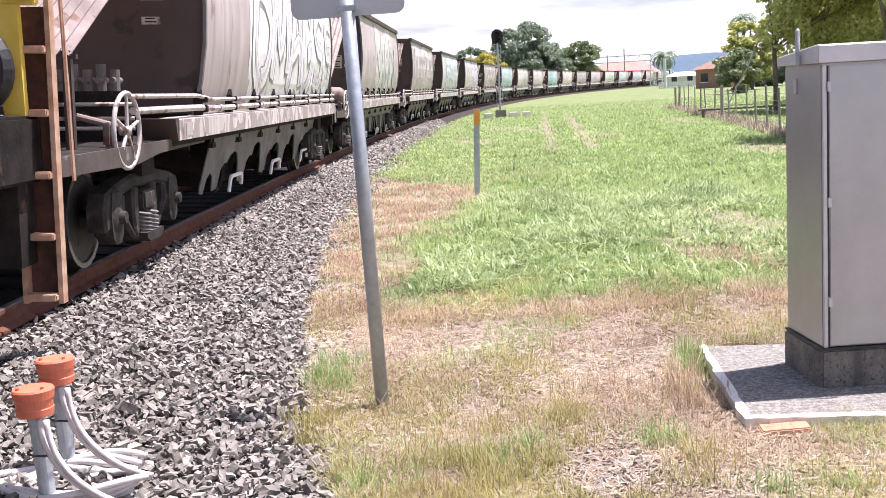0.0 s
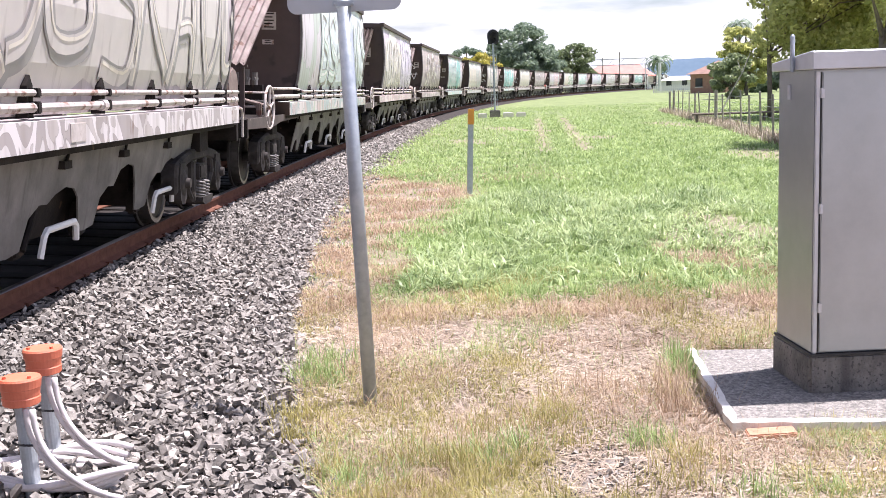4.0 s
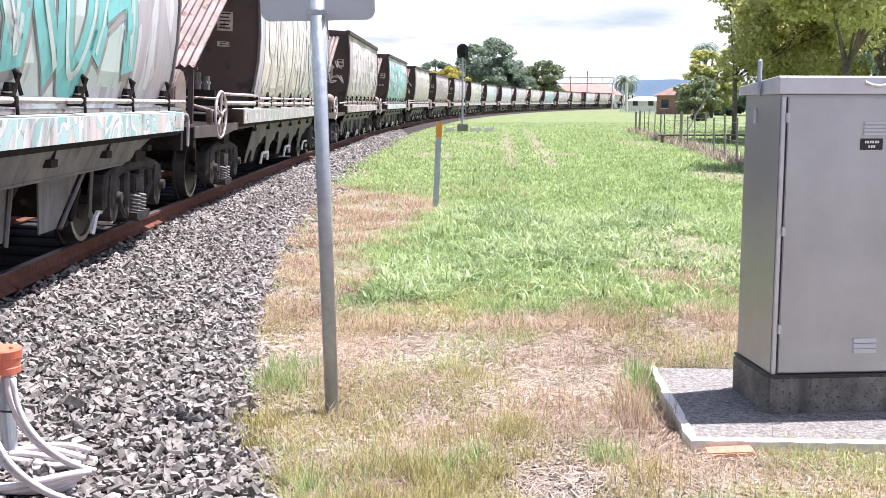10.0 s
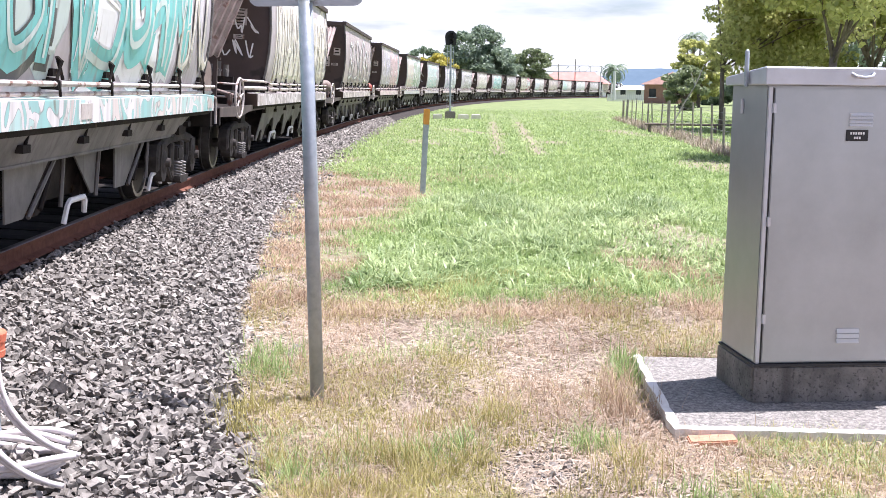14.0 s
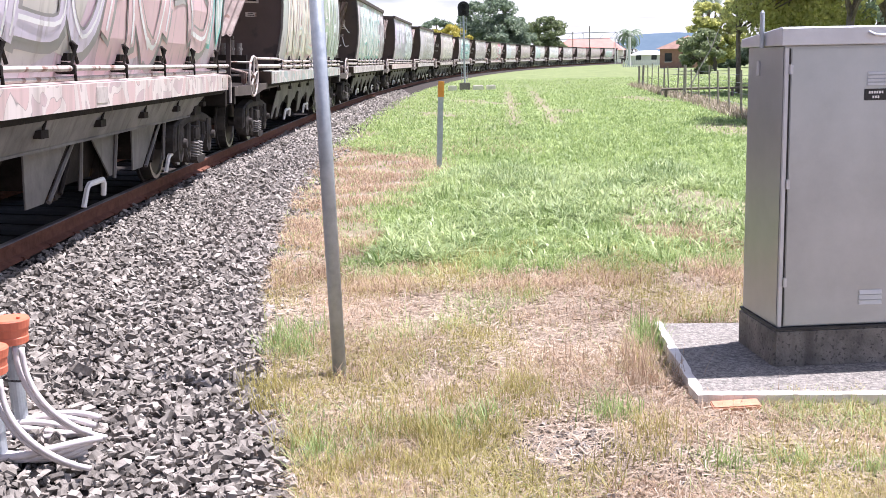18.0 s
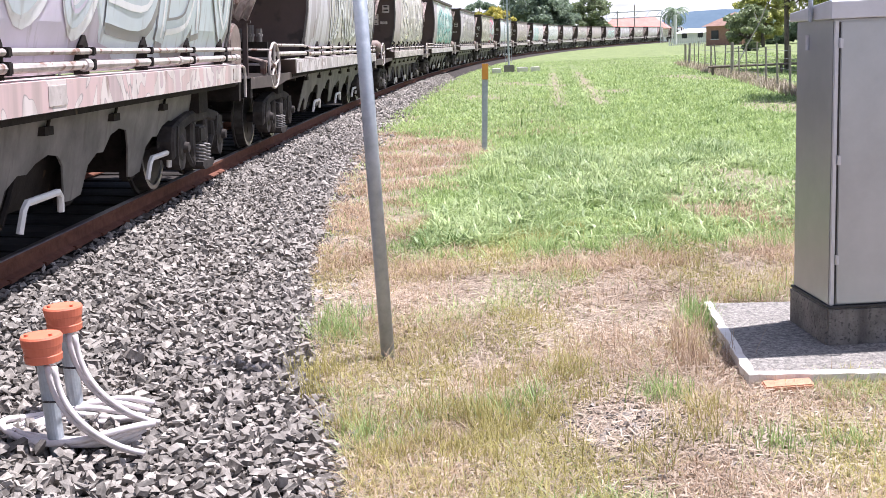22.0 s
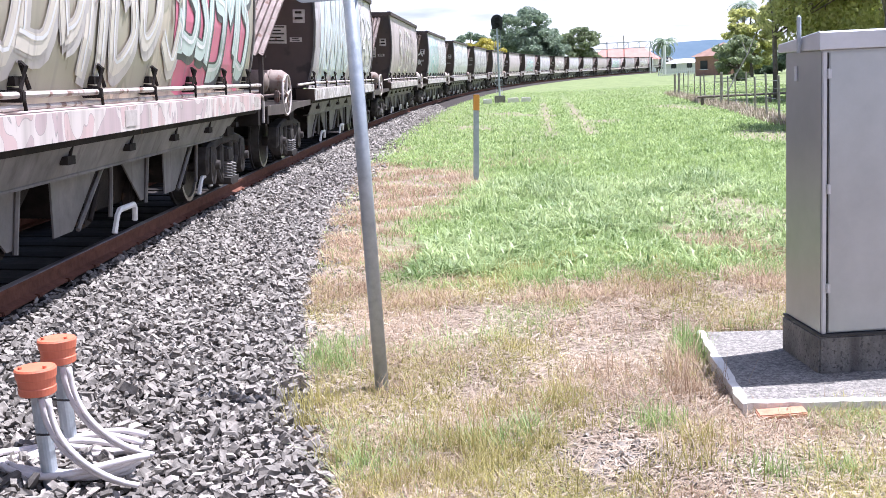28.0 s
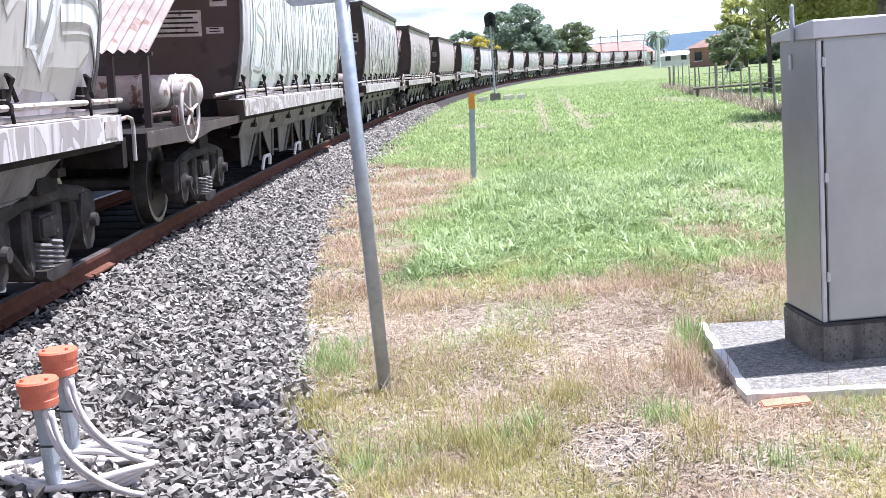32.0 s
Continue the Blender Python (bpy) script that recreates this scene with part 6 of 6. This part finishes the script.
tree(26.0, 48.0, 11.5, 5.0, M_LEAF, 3, "leafy tree at the edge of the paddock", 0.18, 110, 190, 0.19, 0.25, 0.25)
tree(23.5, 62.0, 11.0, 4.4, M_LEAF, 4, "green tree deeper in the paddock", 0.2, 90, 170, 0.2, 0.25, 0.2)
tree(31.0, 72.0, 12.0, 6.0, M_LEAFDK, 5, "dark green tree in the paddock", 0.26, 90, 160, 0.22, 0.25, 0.15)
for k, (az, d, h, sp) in enumerate(((16.9, 150, 3.6, 3.6), (18.4, 150, 3.9, 4.0), (20.0, 148, 4.2, 4.2), (21.6, 145, 4.2, 4.2), (23.4, 140, 4.4, 4.4))):
    tree(*polar(az, d), h, sp, M_LEAFDK, 20 + k, "dense green shrub at the far side of the paddock", 0.15, 60, 130, 0.3, 0.3, 0.05, "shrub")
tree(*polar(15.35, 105), 3.9, 2.3, M_LEAFGY, 30, "rounded grey-green bush beside the house", 0.14, 50, 130, 0.22, 0.3, 0.08, "shrub")
tree(*polar(15.95, 125), 7.2, 2.7, M_LEAF, 31, "green tree behind the house", 0.22, 90, 150, 0.26, 0.3, 0.12)
palm(*polar(15.6, 170), 9.8, 34, 3.0, 40, "tall palm rising behind the garden trees")
palm(*polar(11.75, 255), 6.6, 40, 4.2, 41, "broad date palm near the station")
tree(*polar(4.75, 200), 12.3, 6.3, M_LEAFDK, 50, "large dark gum tree beyond the train", 0.4, 170, 170, 0.34, 0.3, 0.1)
tree(*polar(5.6, 205), 9.5, 4.5, M_LEAFDK, 51, "dark gum tree beyond the train", 0.35, 120, 150, 0.34, 0.3, 0.1)
tree(*polar(3.6, 210), 9.8, 4.4, M_LEAFDK, 52, "dark gum tree beside a larger one", 0.35, 110, 150, 0.34, 0.3, 0.1)
tree(*polar(7.5, 260), 10.8, 5.2, M_LEAFGY, 53, "grey-green gum tree beyond the station", 0.35, 130, 150, 0.36, 0.32, 0.2)
tree(*polar(2.4, 190), 7.4, 4.2, M_LEAFYL, 54, "low tree covered with yellow blossom", 0.3, 60, 130, 0.36, 0.3, 0.15)
tree(*polar(1.9, 215), 9.5, 3.8, M_LEAFDK, 55, "olive tree top behind yellow blossom", 0.3, 50, 120, 0.4, 0.3, 0.2)


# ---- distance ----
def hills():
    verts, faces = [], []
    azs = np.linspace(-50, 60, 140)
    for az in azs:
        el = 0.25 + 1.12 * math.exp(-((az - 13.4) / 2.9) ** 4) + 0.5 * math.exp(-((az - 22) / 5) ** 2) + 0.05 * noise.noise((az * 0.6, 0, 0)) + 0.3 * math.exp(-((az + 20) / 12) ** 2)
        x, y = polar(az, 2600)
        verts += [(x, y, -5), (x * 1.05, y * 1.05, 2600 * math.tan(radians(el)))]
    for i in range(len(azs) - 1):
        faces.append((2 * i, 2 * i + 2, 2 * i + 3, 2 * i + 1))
    soup("backdrop_hills", verts, faces, M_HILL, "structure", "distant wooded hill on the horizon, coloured blue for haze", "hill", True)


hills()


def house(name, x, y, turn, w, d, h, roof_h, wall, roof, label, windows=3, porch=False, eave=0.5):
    g = holder(name, pose(x, y, ground_z(x, y), 0, 0, turn))
    bm = bmesh.new()
    box(bm, (-w / 2, -d / 2, -0.3), (w / 2, d / 2, h))
    part("wall", bm, wall, g)
    bm = bmesh.new()
    e = eave
    a = [bm.verts.new(p) for p in ((-w / 2 - e, -d / 2 - e, h), (w / 2 + e, -d / 2 - e, h), (w / 2 + e, d / 2 + e, h), (-w / 2 - e, d / 2 + e, h))]
    r = [bm.verts.new(p) for p in ((-w / 2 + d * 0.4, 0, h + roof_h), (w / 2 - d * 0.4, 0, h + roof_h))]
    for f in ((a[0], a[1], r[1], r[0]), (a[2], a[3], r[0], r[1]), (a[1], a[2], r[1]), (a[3], a[0], r[0]), a[::-1]):
        bm.faces.new(f)
    part("roof", bm, roof, g)
    for k in range(windows):
        bm = bmesh.new()
        xc = -w / 2 + w * (k + 0.5) / windows
        box(bm, (xc - 0.55, -d / 2 - 0.05, 0.9), (xc + 0.55, -d / 2 + 0.05, 2.1))
        win = part("window", bm, M_GLASS, g)
        bm = bmesh.new()
        box(bm, (xc - 0.65, -d / 2 - 0.1, 0.8), (xc + 0.65, -d / 2 - 0.02, 0.9))
        part("sill", bm, M_WHITE, win)
    if porch:
        for k in range(7):
            bm = bmesh.new()
            xc = -w / 2 + w * k / 6
            rod(bm, (xc, -d / 2 - 2.2, 0), (xc, -d / 2 - 2.2, h - 0.3), 0.12)
            part("verandah_post", bm, M_WHITE, g)
    return tagged(g, label, "house")


house("station_building", *polar(9.7, 290), -18, 16.0, 6.5, 3.5, 3.0, M_WALLW, M_REDROOF, "low station building with a faded red roof", 4, True, 1.2)
house("house", *polar(8.3, 300), -10, 9, 7, 3.2, 1.8, M_WALLW, M_ROOFGY, "pale house with a grey roof behind the station", 3)
house("house", *polar(14.65, 165), -40, 5.4, 7.0, 2.7, 1.9, M_WALLB, M_ROOFBR, "brown brick house among garden trees", 2)
house("shed", *polar(12.7, 235), -25, 6.5, 4, 2.0, 0.9, M_WALLW, M_WALLW, "white shed with a low roof near the platform", 2)


def footbridge():
    g = holder("footbridge", pose(*polar(9.7, 270), ground_z(0, 270), 0, 0, -14))
    for z in (6.2, 7.6):
        bm = bmesh.new()
        box(bm, (-9, -0.06, z - 0.09), (6.5, 0.06, z + 0.09))
        part("chord", bm, M_WALLW, g)
    bm = bmesh.new()
    for k in range(13):
        rod(bm, (-9 + 1.29 * k, 0, 6.2), (-9 + 1.29 * (k + (1 if k % 2 else 0)), 0, 7.6), 0.06, seg=5)
    part("lattice", bm, M_WALLW, g)
    for x0, x1 in ((6.5, 13.5), (-9, -16)):
        bm = bmesh.new()
        rod(bm, (x0, 0, 6.2), (x1, 0, 0.2), 0.14)
        rod(bm, (x0, 0, 7.6), (x1, 0, 1.5), 0.09)
        part("stair", bm, M_WALLW, g)
    for x in (-8.8, 6.3, 9.0):
        bm = bmesh.new()
        rod(bm, (x, 0, -0.3), (x, 0, 6.2 if x < 7 else 4.2), 0.14)
        part("leg", bm, M_WALLW, g)
    tagged(g, "white lattice footbridge over the station tracks", "footbridge")
    for az, d, h in ((8.9, 280, 8.2), (9.75, 285, 9.6), (11.75, 225, 5.6)):
        p = holder("mast", pose(*polar(az, d), ground_z(0, d)))
        bm = bmesh.new()
        rod(bm, (0, 0, -0.3), (0, 0, h), 0.14 if d > 250 else 0.3)
        part("pole", bm, M_WALLW if d < 250 else M_WOOD, p)
        tagged(p, "slim pole standing by the station", "pole")
    f = holder("picket_fence", pose(*polar(12.75, 190), ground_z(0, 190), 0, 0, -12))
    for k in range(26):
        bm = bmesh.new()
        box(bm, (-4.4 + 0.34 * k, -0.03, -0.1), (-4.2 + 0.34 * k, 0.03, 1.15))
        part("picket", bm, M_WHITE, f)
    bm = bmesh.new()
    box(bm, (-4.4, 0.03, 0.7), (4.4, 0.08, 0.8))
    part("rail", bm, M_WHITE, f)
    tagged(f, "white picket fence by the platform", "fence")


footbridge()


# ---- grass ----
def blades(name, rng, places, length, width, material, label, lean=0.5, segs=3):
    """Bent tapering blades rooted at places (x, y)."""
    n = len(places)
    base = np.zeros((n, 3))
    base[:, :2] = places
    base[:, 2] = 0.0027 * np.clip(places[:, 1], 0, 330) - 0.02
    az = rng.uniform(0, 2 * math.pi, n)
    d = np.stack([np.cos(az), np.sin(az), np.zeros(n)], -1)
    side = np.stack([-np.sin(az), np.cos(az), np.zeros(n)], -1)
    ln = (length * rng.lognormal(0, 0.3, n))[:, None]
    ben = (lean * rng.uniform(0.2, 1.6, n))[:, None]
    wd = (width * rng.uniform(0.6, 1.3, n))[:, None]
    rows = []
    for i in range(segs + 1):
        u = i / segs
        c = base + d * ln * ben * u ** 1.8 + np.array([0, 0, 1]) * ln * u * (1 - 0.35 * ben * u)
        if i < segs:
            rows += [c - side * wd * (1 - u * 0.75) / 2, c + side * wd * (1 - u * 0.75) / 2]
        else:
            rows += [c]
    k = len(rows)
    v = np.stack(rows, 1).reshape(-1, 3)
    f = []
    for i in range(segs - 1):
        f += [(2 * i, 2 * i + 1, 2 * i + 3), (2 * i, 2 * i + 3, 2 * i + 2)]
    f.append((2 * segs - 2, 2 * segs - 1, 2 * segs))
    faces = (np.array(f)[None] + k * np.arange(n)[:, None, None]).reshape(-1, 3)
    return soup(name, v, faces, material, "stuff", label, "grass")


def strew(rng, count, y0, y1, x_of, keep):
    """Random places, denser near, kept by a chance that depends on the place."""
    out = []
    while len(out) < count:
        y = y0 + (y1 - y0) * rng.random() ** 1.25
        lo, hi = x_of(y)
        x = rng.uniform(lo, hi)
        if rng.random() < keep(x, y):
            out.append((x, y))
    return np.array(out)


def edge_x(y):
    """Where the ballast ends."""
    return float(np.interp(y, TY[900:2200], TX[900:2200])) + toe(y - 8.0)


def view_x(y):
    return max(edge_x(y) - 0.12, -0.55 * y - 1), min(0.50 * y + 0.8, 14)


def clear(x, y):
    """False on the slab."""
    return not (1.44 < x < 3.5 and 5.2 + 0 * x < y < 6.75)


def clumpy(x, y, f=1.3, k=5.0):
    return min(max(0.5 + k * 0.5 * noise.noise((x * f, y * f, 21.0)), 0.06), 1.0)


def litter(name, rng, places, length, width, material, label):
    """Broken straws lying on the ground, slightly tilted."""
    n = len(places)
    c = np.zeros((n, 3))
    c[:, :2] = places
    c[:, 2] = 0.0027 * np.clip(places[:, 1], 0, 330) + rng.uniform(-0.004, 0.022, n)
    az = rng.uniform(0, 2 * math.pi, n)
    d = np.stack([np.cos(az), np.sin(az), rng.normal(0, 0.22, n)], -1) * (length * rng.lognormal(0, 0.4, n))[:, None] / 2
    sd = np.stack([-np.sin(az), np.cos(az), rng.normal(0, 0.4, n)], -1) * (width * rng.uniform(0.6, 1.5, n))[:, None] / 2
    v = np.stack([c - d - sd, c - d + sd, c + d + sd * 0.5, c + d - sd * 0.5], 1).reshape(-1, 3)
    return soup(name, v, np.arange(4 * n).reshape(-1, 4), material, "stuff", label, "grass")


def olive(x, y):
    """Share of yellow-green turf within the dry part."""
    n = noise.noise((x * 1.4, y * 0.9, 5.0)) + 0.5 * noise.noise((x * 4, y * 3, 15.0))
    return min(max(0.2 + 2.2 * n, 0.03), 1.0)


def bare(x, y):
    """True on the stony patch before the slab."""
    return ((x - 0.72) / 0.3) ** 2 + ((y - 4.55) / 0.38) ** 2 < 1 + noise.noise((x * 5, y * 5, 1))


def grass():
    r = np.random.default_rng(11)
    near = lambda y: view_x(y)
    p = strew(r, 100000, 3.2, 10.0, near, lambda x, y: dry(x, y) if clear(x, y) else 0)
    litter("straw_litter", r, p, 0.055, 0.0055, M_LITTER, "bleached broken straw lying on the ground")
    p = strew(r, 62000, 3.2, 9.8, near, lambda x, y: dry(x, y) * clumpy(x, y) * (0 if bare(x, y) else 1) if clear(x, y) else 0)
    blades("dry_grass", r, p, 0.075, 0.0045, M_STRAW, "short dry straw-coloured grass", 1.1, 2)
    p = strew(r, 46000, 3.2, 10.2, near, lambda x, y: olive(x, y) * (0 if bare(x, y) else 1) if clear(x, y) else 0)
    blades("yellowing_grass", r, p, 0.085, 0.0052, M_OLIVE, "short yellow-green turf among straw", 1.0, 2)
    p = strew(r, 3600, 3.9, 5.7, near, lambda x, y: max(0.0, 1 - ((x - 0.12 - 0.35 * (y - 4.8)) / 0.62) ** 2 - ((y - 4.85) / 0.8) ** 2) * clumpy(x, y, 4.0, 3.0) if not bare(x, y) else 0)
    blades("standing_grass", r, p, 0.10, 0.005, M_OLIVE, "taller yellow-green grass standing in the dry turf", 0.5)
    p = strew(r, 36000, 8.0, 24.0, near, lambda x, y: dry(x, y) * clumpy(x, y) if x < 2.5 or y < 11 else 0)
    blades("dry_grass", r, p, 0.08, 0.008, M_STRAW, "dry reddish grass along the ballast", 1.0, 2)
    p = strew(r, 9000, 3.2, 9.5, near, lambda x, y: (1.0 if noise.noise((x * 1.1, y * 1.1, 5.0)) > 0.3 else 0.05) * (1 if clear(x, y) and not bare(x, y) else 0))
    blades("green_tufts", r, p, 0.085, 0.0055, M_GRASS, "olive green tufts among dry grass", 0.8)
    p = strew(r, 70000, 8.6, 28.0, near, lambda x, y: (1 - 0.85 * dry(x, y)) * min(1, (29 - y) / 10) * clumpy(x, y, 3.6, 3.5))
    blades("meadow_grass", r, p, 0.085, 0.013, M_GRASS, "lush green meadow grass", 1.1, 2)
    p = strew(r, 22000, 9.2, 17.5, lambda y: (max(view_x(y)[0], -0.4 + 0.14 * (y - 9)), min(view_x(y)[1], 4.4)), lambda x, y: (1 - dry(x, y)) * (1 if noise.noise((x * 0.5, y * 0.35, 2.0)) > -0.08 else 0.12) * clumpy(x, y, 4.2, 5.0))
    blades("tall_grass", r, p, 0.13, 0.028, M_BLUEGRASS, "taller broad-bladed pale green grass", 1.4, 2)
    p = strew(r, 80000, 17.0, 95.0, lambda y: (max(edge_x(y) - 0.12, -0.55 * y), min(0.5 * y, 0.16 * y + 12)), lambda x, y: (1 - 0.95 * dry(x, y)) * min(max((y - 16) / 10, 0), 1) * (1 if y < 30 else 30 / y))
    blades("far_grass", r, p, 0.10, 0.04, M_GRASS, "green meadow grass further off", 1.2, 2)
    p = strew(r, 5000, 27, 66, lambda y: (float(np.interp(y, [26, 31.3, 39.2, 64, 66], [9.2, 9.7, 10.9, 13.9, 14.1])) - 0.5, float(np.interp(y, [26, 31.3, 39.2, 64, 66], [9.2, 9.7, 10.9, 13.9, 14.1])) + 0.4), lambda x, y: 1)
    blades("fence_grass", r, p, 0.24, 0.025, M_LITTER, "pale dry grass standing along the fence", 0.5, 2)


grass()


def tuft(x, y, n, length, width, material, label, seed, spread=0.07):
    rng = np.random.default_rng(seed)
    pl = rng.normal(0, spread, (n, 2)) + [x, y]
    ob = blades("grass_tuft", rng, pl, length, width, material, label, 0.55)
    ob["category"] = "grass tuft"


for k, (x, y, n, l, w_) in enumerate(((-0.70, 6.85, 170, 0.14, 0.10), (-0.74, 6.5, 230, 0.15, 0.08), (-0.66, 6.3, 150, 0.13, 0.08), (0.98, 5.0, 190, 0.13, 0.07), (1.46, 6.5, 170, 0.17, 0.06), (1.42, 6.25, 130, 0.15, 0.05), (1.6, 4.3, 120, 0.10, 0.05), (1.34, 4.33, 150, 0.10, 0.08),
                                      (-0.44, 4.62, 120, 0.11, 0.05), (0.34, 5.05, 170, 0.12, 0.09), (0.2, 4.85, 120, 0.11, 0.07), (0.76, 8.9, 160, 0.14, 0.08), (1.9, 4.2, 140, 0.11, 0.07), (2.6, 8.6, 160, 0.14, 0.1))):
    tuft(x, y, n, l, 0.006, M_GRASS, "clump of fresh green grass in dry turf", 100 + k, w_)
for k, (x, y, n, l, w_) in enumerate(((-0.73, 5.6, 240, 0.14, 0.08), (-0.72, 5.3, 160, 0.11, 0.07), (-0.5, 4.75, 160, 0.12, 0.06), (1.12, 4.75, 180, 0.13, 0.08), (1.0, 4.45, 170, 0.12, 0.09), (0.6, 5.5, 200, 0.13, 0.1), (0.75, 4.25, 140, 0.11, 0.07), (0.45, 6.6, 160, 0.1, 0.12))):
    tuft(x, y, n, l, 0.005, M_OLIVE, "clump of yellowing grass in dry turf", 120 + k, w_)
for k, (x, y, n, l, w_) in enumerate(((1.27, 5.55, 200, 0.17, 0.09), (1.25, 5.85, 170, 0.16, 0.08), (1.33, 6.1, 130, 0.15, 0.06), (-0.3, 5.75, 140, 0.12, 0.09), (0.9, 6.0, 160, 0.12, 0.12))):
    tuft(x, y, n, l, 0.005, M_STRAW, "clump of long brown dry grass", 140 + k, w_)


# ---- what moves ----
def motions():
    steps = np.arange(0, 32.01, 0.5)
    for n, w in enumerate(WAGONS):
        walk(w, [(t, track_pose(wagon_s(n, t), WL)) for t in steps])
        for b in w.children:
            if not b.name.startswith("bogie"):
                continue
            # wheels turn while their wagon goes by
            s0 = wagon_s(n, 0)
            close = [t for t in np.arange(0, 32.01, 1 / 30) if -16 < wagon_s(n, t) < 22]
            if not close:
                continue
            for ws in b.children:
                if not ws.name.startswith("wheelset"):
                    continue
                base = Matrix.Translation(ws.matrix_basis.translation)
                rows = []
                if close[0] > 0.05:
                    rows.append((0.0, base @ Matrix.Rotation(0, 4, "X")))
                t0 = close[0]
                for t in close:
                    rows.append((t, base @ Matrix.Rotation((wagon_s(n, t0) - wagon_s(n, t)) / 0.435, 4, "X")))
                if close[-1] < 31.95:
                    rows.append((32.0, rows[-1][1]))
                walk(ws, rows)
    walk(LOCO, [(t, track_pose(wagon_s(0, t) - 1.1, 0.5)) for t in steps])


motions()
